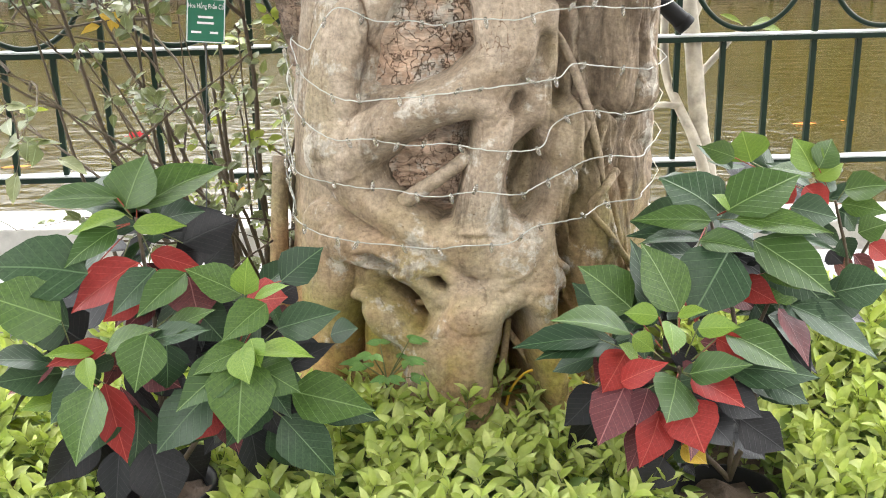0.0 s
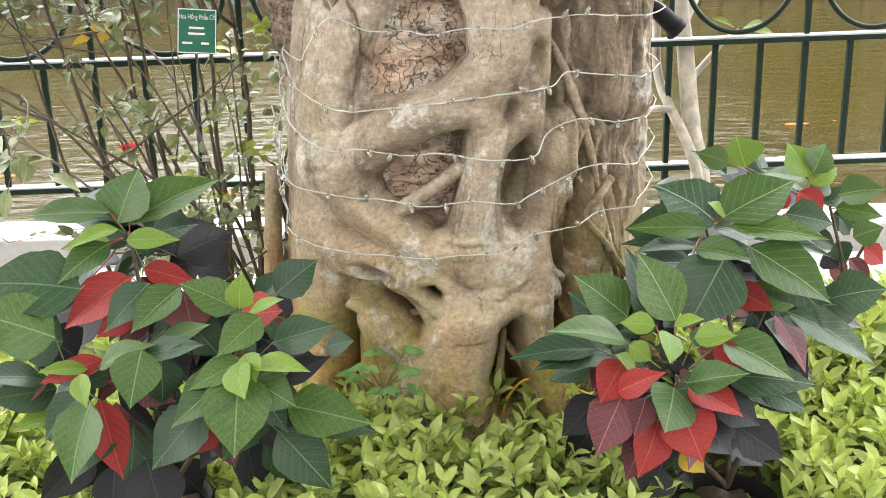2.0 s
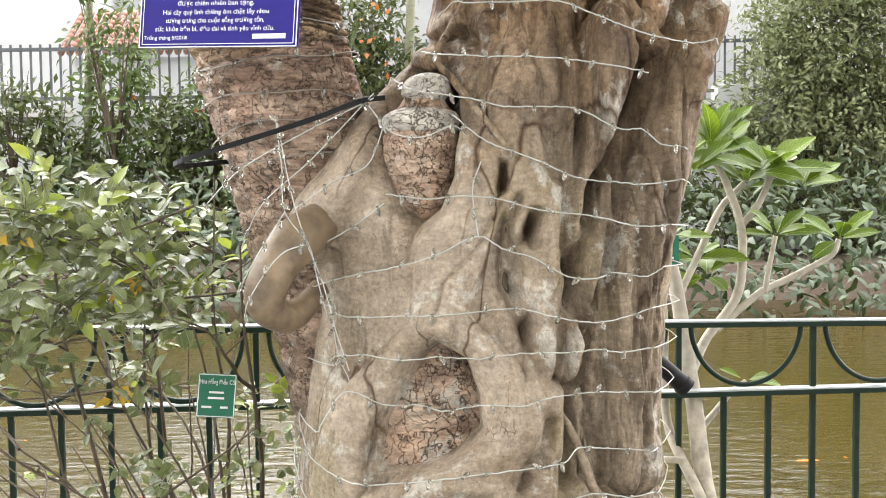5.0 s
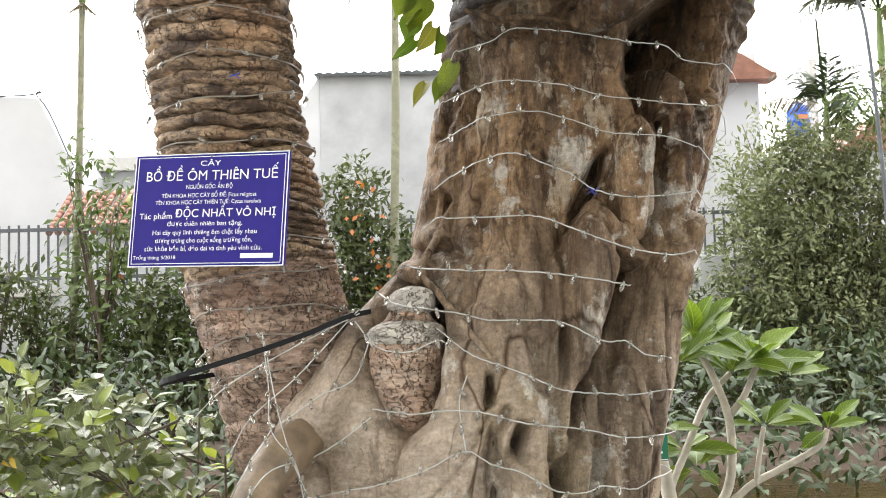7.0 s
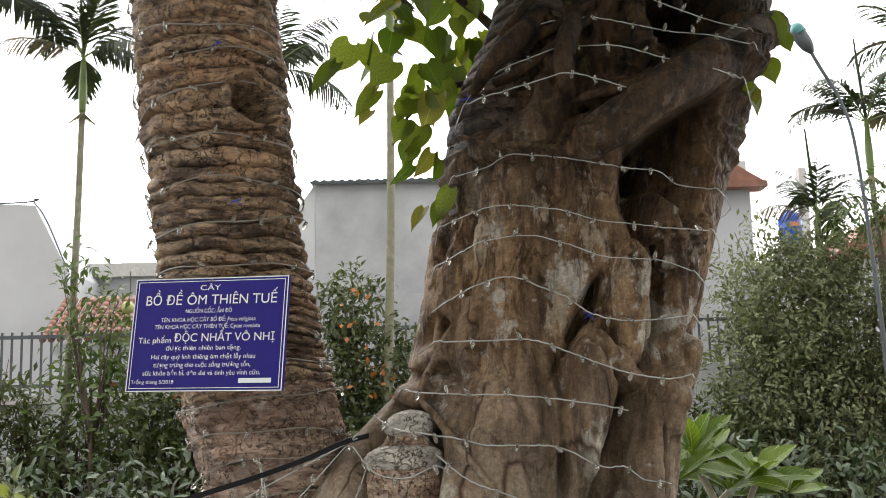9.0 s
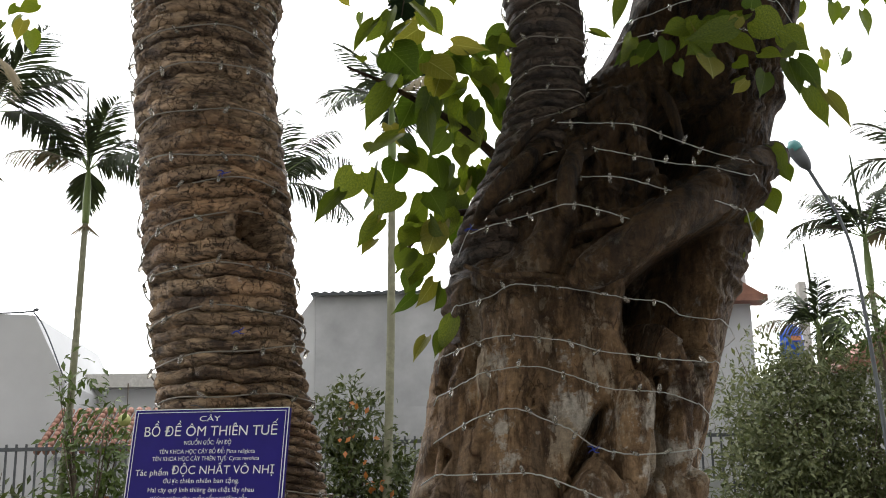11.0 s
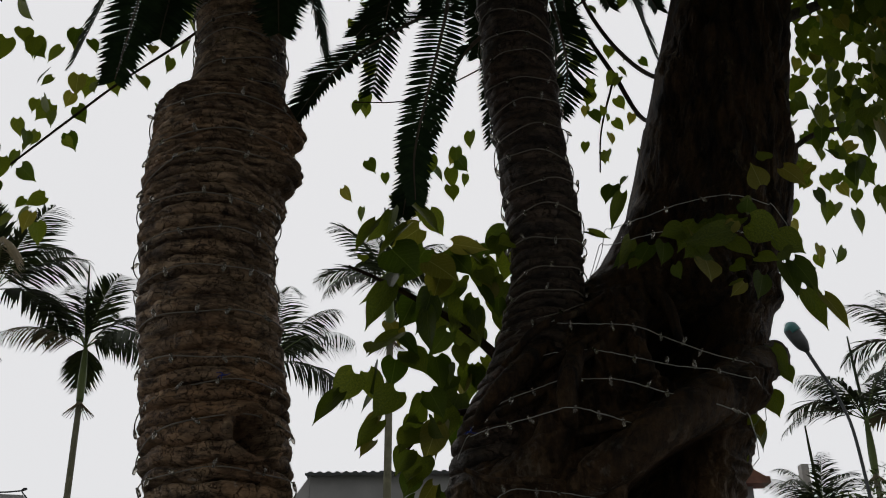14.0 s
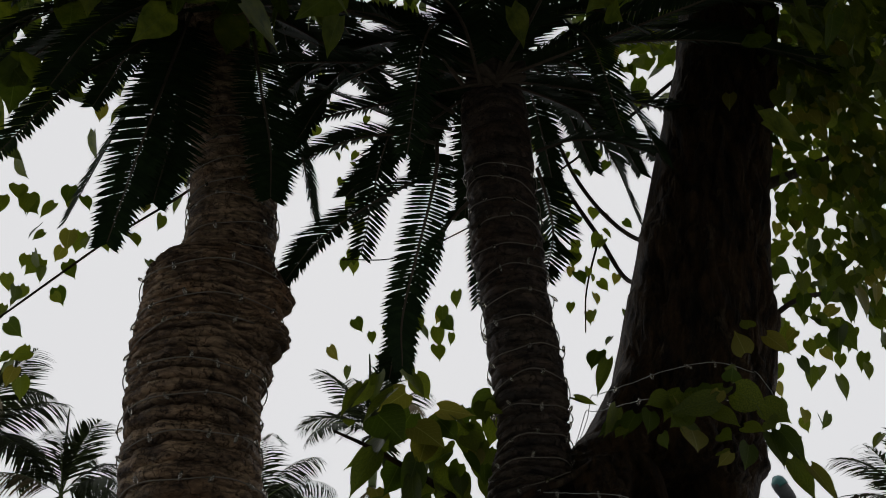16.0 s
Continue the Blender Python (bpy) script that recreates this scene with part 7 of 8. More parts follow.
# ---- light strings on the trees ----
BULB, bn, bl, bb = mat("clear_bulb", 0.15)
bb.inputs["Base Color"].default_value = (0.58, 0.55, 0.49, 1)
bb.inputs["Transmission Weight"].default_value = 0.75
prof = [(0.0006, -0.024), (0.0034, -0.020), (0.0048, -0.012), (0.0046, -0.004), (0.0034, 0.0), (0.0034, 0.006), (0.0005, 0.007)]
n = 9
v = [(1.1 * r * math.cos(2 * math.pi * i / n), 1.1 * r * math.sin(2 * math.pi * i / n), 0.85 * z) for r, z in prof for i in range(n)]
f = [(k * n + i, k * n + (i + 1) % n, (k + 1) * n + (i + 1) % n, (k + 1) * n + i) for k in range(len(prof) - 1) for i in range(n)]
bulb_mesh = bpy.data.meshes.new("bulb")
bulb_mesh.from_pydata(v, [], f)
bulb_mesh.polygons.foreach_set("use_smooth", [True] * len(f))
bulb_mesh.materials.append(BULB)
# a darker wire colour for the turns round the cycads
WIRE_DULL = plain("weathered_wire", (0.27, 0.24, 0.20), 0.5, vary=0.4, scale=12)
STR = np.random.default_rng(31)


def string_of_lights(p, label, gap=0.082, r=0.0014, wire=None, bare=(0, 0)):
    """A wire along the points p with little bulbs on it, none on the bare ends."""
    t = thing("light_string", label, "fairy lights", group="light strings")
    t.matrix_basis = LEAN
    v, f = tube([(*q, r) for q in p], 6, len(p) * 2)
    build("wire", v, f, wire or WIRE, t)
    s = np.concatenate([[0], np.cumsum(np.linalg.norm(np.diff(p, axis=0), axis=1))])
    at = s[bare[0]] + STR.uniform(0.01, 0.05)
    while at < s[-1 - bare[1]]:
        q = [np.interp(at, s, p[:, k]) for k in range(3)]
        o = new("bulb", bulb_mesh)
        flip = 180 if STR.uniform() < 0.3 else 0
        o.matrix_basis = pose(q[0], q[1] - 0.004, q[2], flip + STR.normal(0, 22), STR.normal(0, 26), STR.uniform(0, 360))
        o.parent = t
        at += gap * STR.uniform(0.6, 1.5)


def light_string(*pts):
    """A string laid over the fig's bark through the points (x, z)."""
    q = catmull(np.array(pts), len(pts) * 7)
    cx, _, rx, _ = axis(q[:, 1])
    y = front_y(np.clip(q[:, 0], cx - rx * 0.97, cx + rx * 0.97), q[:, 1]) - 0.006
    k = 13
    low = np.array([y[max(0, i - k):i + k + 1].min() for i in range(len(y))])
    low = np.convolve(np.pad(low, 4, mode="edge"), np.ones(9) / 9, "valid")
    y = np.minimum(y, low)
    p = np.stack([q[:, 0], y, q[:, 1] + 0.0006 * STR.standard_normal(len(y))], -1)
    bare = [0, 0]
    for end, way in ((0, -1), (-1, 1)):
        if way * (q[end, 0] - cx[end]) > 0.55 * rx[end]:
            _, cy, _, ry = axis(q[end, 1])
            turn = np.array([(cx[end] + way * (rx[end] * 1.0 + 0.012), cy - 0.25 * ry, q[end, 1]), (cx[end] + way * (rx[end] * 1.0 + 0.012), cy + 0.1, q[end, 1] + 0.01)])
            bare[end] = 4
            p = np.vstack([turn[::-1], p]) if end == 0 else np.vstack([p, turn])
    high = q[:, 1].mean() > 2.2
    string_of_lights(p, "white fairy-light wire with clear bulbs round the fig", 0.082, 0.0012 if high else 0.0015, WIRE, bare)


light_string((-0.340, 0.734), (-0.330, 0.703), (-0.268, 0.673), (-0.188, 0.663), (-0.091, 0.658), (-0.006, 0.649), (0.078, 0.656), (0.169, 0.660), (0.228, 0.695), (0.295, 0.704), (0.348, 0.713), (0.395, 0.729), (0.474, 0.739), (0.494, 0.747))
light_string((-0.342, 0.870), (-0.317, 0.815), (-0.242, 0.794), (-0.158, 0.779), (-0.078, 0.778), (0.011, 0.772), (0.095, 0.782), (0.186, 0.774), (0.228, 0.787), (0.295, 0.813), (0.348, 0.840), (0.401, 0.849), (0.480, 0.839), (0.500, 0.851))
light_string((-0.337, 1.018), (-0.306, 0.950), (-0.231, 0.899), (-0.145, 0.897), (-0.056, 0.883), (0.028, 0.892), (0.096, 0.881), (0.178, 0.872), (0.244, 0.882), (0.275, 0.922), (0.347, 0.952), (0.433, 0.944), (0.505, 0.949))
light_string((-0.321, 1.097), (-0.290, 1.030), (-0.206, 0.989), (-0.100, 0.994), (-0.008, 1.000), (0.111, 1.014), (0.216, 1.026), (0.282, 1.035), (0.321, 1.061), (0.393, 1.047), (0.498, 1.039))
light_string((-0.281, 1.097), (-0.213, 1.188), (-0.125, 1.158), (-0.044, 1.159), (0.014, 1.153), (0.094, 1.165), (0.184, 1.162), (0.243, 1.178), (0.295, 1.183), (0.360, 1.186), (0.432, 1.178), (0.503, 1.177))
light_string((-0.251, 1.240), (-0.237, 1.269), (-0.172, 1.274), (-0.087, 1.264), (0.001, 1.273), (0.094, 1.268), (0.191, 1.279), (0.295, 1.278), (0.360, 1.283), (0.424, 1.274), (0.502, 1.281))
light_string((-0.253, 1.383), (-0.218, 1.363), (-0.118, 1.363), (-0.019, 1.364), (0.054, 1.368), (0.143, 1.377), (0.198, 1.376), (0.276, 1.355), (0.357, 1.345), (0.430, 1.353), (0.495, 1.374))
light_string((-0.291, 1.428), (-0.232, 1.446), (-0.167, 1.460), (-0.083, 1.476), (0.000, 1.500), (0.091, 1.540), (0.154, 1.510), (0.218, 1.490), (0.295, 1.448), (0.357, 1.443), (0.404, 1.455), (0.475, 1.445), (0.519, 1.466))
light_string((-0.271, 1.434), (-0.254, 1.363), (-0.235, 1.269), (-0.207, 1.194), (-0.228, 1.149))
light_string((-0.114, 1.640), (-0.022, 1.626), (0.056, 1.632), (0.139, 1.624), (0.220, 1.601), (0.299, 1.589), (0.360, 1.582), (0.449, 1.561), (0.508, 1.560), (0.541, 1.564))
light_string((0.039, 1.816), (0.104, 1.762), (0.156, 1.738), (0.235, 1.708), (0.306, 1.674), (0.365, 1.664), (0.431, 1.660), (0.476, 1.655), (0.568, 1.667))
light_string((-0.104, 1.916), (-0.046, 1.876), (0.085, 1.852), (0.157, 1.834), (0.249, 1.830), (0.325, 1.821), (0.412, 1.778), (0.465, 1.777), (0.517, 1.750), (0.576, 1.740))
light_string((-0.038, 1.980), (0.008, 1.964), (0.106, 1.955), (0.192, 1.951), (0.277, 1.937), (0.348, 1.927), (0.420, 1.915), (0.479, 1.902))
light_string((0.042, 2.084), (0.239, 2.082), (0.304, 2.061), (0.369, 2.034), (0.435, 2.007), (0.500, 1.986), (0.585, 1.979), (0.650, 1.988))
light_string((-0.115, 1.818), (-0.159, 1.713), (-0.239, 1.675), (-0.298, 1.636), (-0.347, 1.610))
light_string((-0.296, 1.514), (-0.260, 1.530), (-0.187, 1.572), (-0.121, 1.621))
light_string((0.103, 1.710), (0.083, 1.644), (0.095, 1.539))
light_string((0.075, 2.187), (0.158, 2.227), (0.234, 2.242), (0.308, 2.212), (0.361, 2.187), (0.413, 2.144), (0.493, 2.122), (0.575, 2.122), (0.664, 2.131))
light_string((0.050, 2.288), (0.120, 2.312), (0.175, 2.332), (0.286, 2.343), (0.368, 2.317), (0.448, 2.283), (0.517, 2.274), (0.599, 2.265), (0.679, 2.235))
light_string((0.060, 2.377), (0.157, 2.411), (0.227, 2.420), (0.296, 2.414), (0.372, 2.402), (0.454, 2.377), (0.536, 2.365), (0.619, 2.353), (0.736, 2.342))
light_string((0.098, 2.513), (0.182, 2.529), (0.239, 2.554), (0.302, 2.549), (0.386, 2.535), (0.469, 2.519), (0.532, 2.506), (0.615, 2.498), (0.677, 2.487), (0.782, 2.475))
light_string((0.132, 2.690), (0.231, 2.705), (0.375, 2.729), (0.459, 2.712), (0.529, 2.688), (0.613, 2.663))
light_string((0.162, 2.749), (0.220, 2.786), (0.307, 2.814), (0.395, 2.839), (0.480, 2.826), (0.571, 2.793), (0.677, 2.760), (0.747, 2.743), (0.830, 2.711))
light_string((0.223, 2.855), (0.282, 2.900), (0.356, 2.929), (0.443, 2.930), (0.529, 2.913), (0.614, 2.892), (0.685, 2.867), (0.770, 2.855), (0.883, 2.824))
light_string((0.364, 3.019), (0.475, 3.014), (0.593, 3.006), (0.692, 2.963), (0.791, 2.926), (0.898, 2.895))
light_string((0.545, 3.328), (0.652, 3.320), (0.776, 3.325), (0.884, 3.329), (1.034, 3.291))
light_string((0.565, 3.380), (0.675, 3.396), (0.787, 3.429), (0.931, 3.454), (1.051, 3.415))


def free_string(*pts):
    string_of_lights(catmull(np.array(pts), len(pts) * 6), "white fairy-light wire with clear bulbs strung between stems")


free_string((-0.14, 2.99, 1.86), (-0.30, 2.97, 1.78), (-0.45, 3.0, 1.70), (-0.55, 3.08, 1.62))
free_string((-0.14, 2.985, 1.87), (-0.28, 2.96, 1.72), (-0.40, 3.0, 1.62), (-0.46, 3.06, 1.52))
free_string((-0.36, 2.95, 1.82), (-0.345, 2.94, 1.70), (-0.335, 2.91, 1.60), (-0.285, 2.93, 1.525), (-0.27, 2.95, 1.45), (-0.25, 2.97, 1.36))
free_string((-0.355, 2.95, 1.80), (-0.32, 2.91, 1.64), (-0.29, 2.93, 1.53), (-0.26, 2.97, 1.44), (-0.23, 2.96, 1.33), (-0.20, 2.95, 1.24))
free_string((-0.285, 2.93, 1.53), (-0.35, 2.905, 1.50), (-0.42, 2.91, 1.40), (-0.43, 2.96, 1.35))
free_string((-0.335, 2.91, 1.60), (-0.40, 2.91, 1.50), (-0.45, 2.95, 1.42))
free_string((-0.15, 2.97, 1.84), (-0.10, 2.96, 1.78), (-0.03, 2.94, 1.765), (0.04, 2.95, 1.79), (0.07, 2.97, 1.77))
free_string((-0.37, 3.12, 0.98), (-0.345, 3.05, 0.90), (-0.36, 3.1, 0.80), (-0.335, 3.06, 0.72), (-0.36, 3.1, 0.66))
free_string((-0.35, 3.08, 1.10), (-0.33, 3.04, 1.0), (-0.365, 3.1, 0.9), (-0.34, 3.07, 0.8))


def wound_strings(rows, z0, z1, step, seed, grow=1.085):
    """Turns of wire round a cycad stem."""
    rows = catmull(np.array(rows), 200)
    rng = np.random.default_rng(seed)
    z = z0
    while z < z1:
        c = np.array([np.interp(z, rows[:, 2], rows[:, k]) for k in (0, 1, 3)])
        th = np.linspace(-2.0, 2.0, 26)
        tilt, sag = rng.normal(0.008, 0.022), rng.uniform(-0.01, 0.025)
        r = c[2] * grow + 0.003 * np.sin(th * 3 + rng.uniform(0, 6))
        p = np.stack([c[0] + r * np.sin(th), c[1] - r * np.cos(th), z + tilt * th + sag * np.cos(th * 1.4) + 0.004 * np.sin(th * 5 + rng.uniform(0, 6))], -1)
        string_of_lights(p, "white fairy-light wire wound round a cycad stem", 0.11, 0.0018, WIRE_DULL)
        z += step * rng.uniform(0.8, 1.25)


wound_strings(CYCAD_A, 1.72, 3.5, 0.092, 1)
wound_strings(CYCAD_A, 3.58, 4.3, 0.10, 2)
wound_strings(CYCAD_B, 3.06, 4.25, 0.085, 3)

# ---- strap, cable, spotlight ----
strap = thing("strap", "black rubber strap pulled round the cycad stem", "strap")
p = catmull(np.array([(-0.40, 3.38, 1.72), (-0.575, 3.2, 1.70), (-0.60, 3.04, 1.695), (-0.568, 2.94, 1.705), (-0.46, 2.91, 1.735), (-0.358, 2.90, 1.764), (-0.25, 2.92, 1.80), (-0.17, 2.98, 1.835), (-0.12, 3.1, 1.85)]), 40)
v, f = [], []
for i, q in enumerate(p):
    t = p[min(i + 1, len(p) - 1)] - p[max(i - 1, 0)]
    nrm = np.cross(t, (0, 0, 1))
    nrm /= np.linalg.norm(nrm) + 1e-9
    for a, b in ((-1, -1), (1, -1), (1, 1), (-1, 1)):
        v.append(q + nrm * 0.0025 * a + np.array([0, 0, 0.006 * b]))
for i in range(len(p) - 1):
    for j in range(4):
        k = (j + 1) % 4
        f.append((i * 4 + j, i * 4 + k, i * 4 + 4 + k, i * 4 + 4 + j))
build("band", v, f, BLACK_PLASTIC, strap, smooth=False)
cable = thing("cable", "thin yellow cable looped at the tree's foot", "cable")
v, f = tube([(0.165, 2.93, 0.18, 0.0035), (0.18, 2.92, 0.255, 0.0035), (0.222, 2.93, 0.298, 0.0035), (0.27, 2.92, 0.298, 0.0035), (0.316, 2.93, 0.281, 0.0035), (0.39, 2.95, 0.238, 0.0035), (0.44, 2.96, 0.15, 0.0035)], 8, 40)
build("sheath", v, f, plain("yellow_sheath", (0.65, 0.40, 0.03), 0.5, vary=0.15), cable)
spot = thing("garden_spotlight", "black garden spotlight fixed behind the trunk", "spotlight")
v, f = tube([(0.60, 3.88, 1.135, 0.022), (0.66, 3.9, 1.087, 0.026), (0.72, 3.9, 1.032, 0.028), (0.755, 3.9, 1.0, 0.029)], 16, 14)
build("housing", v, f, BLACK_PLASTIC, spot)
v, f = tube([(0.742, 3.9, 1.012, 0.032), (0.76, 3.9, 0.995, 0.032)], 16, 3)
build("rim", v, f, BLACK_PLASTIC, spot)
v, f = tube([(0.64, 3.9, 1.09, 0.008), (0.62, 3.9, 0.7, 0.008), (0.62, 3.9, 0.0, 0.008)], 8, 10)
build("stake", v, f, BLACK_PLASTIC, spot)

# ---- writing ----


def words(body, parent, x, z, width, height, material, align='CENTER', y=-0.0062):
    """A line of lettering on a board's front, scaled to its width and letter height."""
    cu = bpy.data.curves.new("lettering", 'FONT')
    cu.body, cu.align_x, cu.size, cu.extrude = body, align, 1.0, 0.0
    tmp = bpy.data.objects.new("tmp", cu)
    scene.collection.objects.link(tmp)
    bpy.context.view_layer.update()
    dg = bpy.context.evaluated_depsgraph_get()
    me = bpy.data.meshes.new_from_object(tmp.evaluated_get(dg))
    bpy.data.objects.remove(tmp)
    xs = [p.co.x for p in me.vertices] or [0, 1]
    sx = width / max(1e-6, max(xs) - min(xs))
    mid = (max(xs) + min(xs)) / 2 if align == 'CENTER' else min(xs)
    for p in me.vertices:
        p.co = ((p.co.x - mid) * sx, 0, p.co.y * height / 0.7)
    me.materials.append(material)
    ob = new("lettering", me)
    ob.matrix_basis = pose(x, y, z)
    ob.parent = parent
    return ob


def strip(parent, x0, x1, z0, z1, material, y=-0.0062, name="printed_bar"):
    return build(name, [(x0, y, z0), (x1, y, z0), (x1, y, z1), (x0, y, z1)], [(0, 1, 2, 3)], material, parent, smooth=False)


sign = thing("sign_board", "blue enamel board with white lettering tied to a cycad stem", "sign")
board = part("board", box_bm(-0.1925, 0.1925, -0.004, 0.004, -0.142, 0.142, 0.002), SIGN_BLUE, sign)
PX = 0.385 / 265


def line(body, x0, x1, y, cap):
    words(body, board, ((x0 + x1) / 2 - 368) * PX, (592 - y) * PX - cap * PX / 2, (x1 - x0) * PX, cap * PX, SIGN_WHITE)


line("CÂY", 350, 385, 511, 9)
line("BỒ ĐỀ ÔM THIÊN TUẾ", 258, 482, 532, 17)
line("NGUỒN GỐC: ẤN ĐỘ", 328, 407, 552, 7)
line("TÊN KHOA HỌC CÂY BỒ ĐỀ: Ficus religiosa", 287, 448, 567, 7)
line("TÊN KHOA HỌC CÂY THIÊN TUẾ: Cycas revoluta", 277, 456, 579, 7)
line("Tác phẩm", 251, 307, 602, 10)
line("ĐỘC NHẤT VÔ NHỊ", 312, 482, 598, 14)
line("được thiên nhiên ban tặng.", 300, 427, 616, 8)
line("Hai cây quý linh thiêng ôm chặt lấy nhau", 276, 452, 631, 8)
line("tượng trưng cho cuộc sống trường tồn,", 281, 445, 645, 8)
line("sức khỏe bền bỉ, dẻo dai và tình yêu vĩnh cửu.", 264, 462, 659, 8)
line("Trồng tháng 5/2018", 245, 318, 674, 6)
strip(board, (427 - 368) * PX, (481 - 368) * PX, (592 - 677) * PX, (592 - 669) * PX, SIGN_WHITE)
for a, w in ((0.1905, 0.0025), (0.183, 0.0016)):
    b = a - 0.0475
    strip(board, -a, a, b - w, b, SIGN_WHITE, -0.0055, "border_line")
    strip(board, -a, a, -b, -b + w, SIGN_WHITE, -0.0055, "border_line")
    strip(board, -a, -a + w, -b, b, SIGN_WHITE, -0.0058, "border_line")
    strip(board, a - w, a, -b, b, SIGN_WHITE, -0.0058, "border_line")
v, f = tube([(0.0, -0.006, 0.137, 0.003), (0.0, -0.002, 0.137, 0.003)], 8, 2)
build("nail", v, f, METAL_DARK, board)
v, f = tube([(0.0, -0.005, 0.137, 0.0012), (-0.06, 0.02, 0.16, 0.0012), (-0.14, 0.1, 0.17, 0.0012)], 5, 8)
build("tie_wire", v, f, METAL_DARK, sign)
sign.matrix_basis = LEAN @ pose(-0.479, 2.945, 2.104, -4, 2.4, -13) @ Matrix.Diagonal((1, 1, 0.935, 1))

tag = thing("plant_label", "small green plant label with white print on the roses", "label")
b1_ = part("board", box_bm(-0.054, 0.054, -0.002, 0.002, -0.062, 0.062, 0.001), SIGN_GREEN, tag)
words("Hoa Hồng Phấn Cổ", b1_, 0, 0.033, 0.098, 0.013, SIGN_WHITE, y=-0.0032)
for z, x0, x1 in ((0.006, -0.022, 0.02), (-0.010, -0.024, 0.022), (-0.036, -0.04, -0.012), (-0.036, 0.012, 0.034)):
    strip(b1_, x0, x1, z, z + 0.006, SIGN_WHITE, -0.0032)
for x0, x1, z0, z1 in ((-0.052, 0.052, 0.058, 0.0605), (-0.052, 0.052, -0.0605, -0.058), (-0.0525, -0.050, -0.06, 0.06), (0.050, 0.0525, -0.06, 0.06)):
    strip(b1_, x0, x1, z0, z1, SIGN_WHITE, -0.003, "border_line")
tag.matrix_basis = pose(-0.566, 3.25, 1.115, -8, 6, 14) @ Matrix.Scale(0.886, 4)
v, f = tube([(0, 0.006, 0.05, 0.002), (0.01, 0.01, -0.4, 0.002), (0.02, 0.02, -1.0, 0.003)], 6, 8)
build("stake", v, f, METAL_DARK, tag)
tag = thing("plant_label", "small green plant label hung on the frangipani", "label")
b1_ = part("board", box_bm(-0.05, 0.05, -0.002, 0.002, -0.055, 0.055, 0.001), SIGN_GREEN, tag)
for z, x0, x1 in ((0.012, -0.018, 0.024), (-0.008, -0.018, 0.02), (-0.03, -0.03, 0.03)):
    strip(b1_, x0, x1, z, z + 0.008, SIGN_WHITE, -0.0032)
strip(b1_, -0.047, 0.047, -0.0525, -0.050, SIGN_WHITE, -0.003, "border_line")
v, f = tube([(0, 0.004, 0.05, 0.0012), (0.01, 0.02, 0.10, 0.0012), (0.0, 0.12, 0.16, 0.0012)], 5, 6)
build("tie_wire", v, f, METAL_DARK, tag)
tag.matrix_basis = pose(0.795, 4.46, 1.385, -6, 0, -4)

# ---- fig leaves ----
FIG_LEAF = leaf_material("fig_leaf", (0.060, 0.105, 0.010), (0.25, 0.29, 0.034), 0.42, (0.14, 0.19, 0.04), 0.55)
FIG_YELLOW = leaf_material("fig_yellow_leaf", (0.240, 0.240, 0.040), (0.336, 0.288, 0.048), 0.42, (0.42, 0.42, 0.15), 0.5)
FL = np.random.default_rng(55)


def hang_leaf(a, b, width):
    yellow = FL.uniform() < 0.11
    o = new("leaf", leaf_mesh(FIG_YELLOW if yellow else FIG_LEAF, "heart", int(FL.integers(4)), nl=12, nw=4, curl=0.15, fold=0.12, wave=0.012))
    o.matrix_world = leaf_pose(a, b, width, (FL.normal(0, 0.6), -1, FL.normal(0.3, 0.6)))
    o.parent = fig
    o.matrix_parent_inverse = LEAN.inverted()


def fig_leaf(a, b, width):
    """A leaf near the fork with a smaller one beside it."""
    a, b = np.array(a), np.array(b)
    hang_leaf(tuple(a), tuple(a + (b - a) * 0.82), width * 0.80)
    c = a + (b - a) * FL.uniform(0.3, 0.7) + FL.normal(0, 0.03, 3)
    d = (b - a) * FL.uniform(0.5, 0.75) + FL.normal(0, 0.025, 3)
    hang_leaf(tuple(c), tuple(c + d), width * FL.uniform(0.5, 0.72))


fig_leaf((-0.103, 3.300, 3.349), (-0.186, 3.250, 3.220), 0.070)
fig_leaf((-0.059, 3.350, 3.405), (-0.088, 3.300, 3.267), 0.085)
fig_leaf((-0.001, 3.300, 3.405), (0.107, 3.250, 3.279), 0.108)
fig_leaf((0.021, 3.350, 3.346), (-0.072, 3.300, 3.258), 0.097)
fig_leaf((-0.059, 3.300, 3.257), (0.031, 3.250, 3.148), 0.161)
fig_leaf((-0.044, 3.300, 3.188), (-0.129, 3.250, 3.043), 0.126)
fig_leaf((0.037, 3.400, 3.301), (-0.038, 3.350, 3.155), 0.108)
fig_leaf((0.118, 3.350, 3.295), (0.235, 3.300, 3.252), 0.071)
fig_leaf((0.248, 3.350, 3.319), (0.241, 3.300, 3.221), 0.085)
fig_leaf((0.118, 3.400, 3.282), (0.182, 3.350, 3.188), 0.093)
fig_leaf((0.049, 3.300, 3.118), (0.015, 3.250, 2.964), 0.129)
fig_leaf((0.196, 3.350, 3.214), (0.226, 3.300, 3.140), 0.080)
fig_leaf((-0.038, 3.250, 2.988), (-0.147, 3.200, 2.909), 0.090)
fig_leaf((-0.065, 3.400, 3.072), (-0.025, 3.350, 2.980), 0.090)
fig_leaf((-0.153, 3.200, 2.861), (-0.214, 3.150, 2.747), 0.105)
fig_leaf((-0.107, 3.300, 2.909), (-0.123, 3.250, 2.798), 0.112)
fig_leaf((-0.044, 3.200, 2.811), (-0.119, 3.150, 2.715), 0.105)
fig_leaf((-0.017, 3.350, 2.971), (0.051, 3.300, 2.883), 0.110)
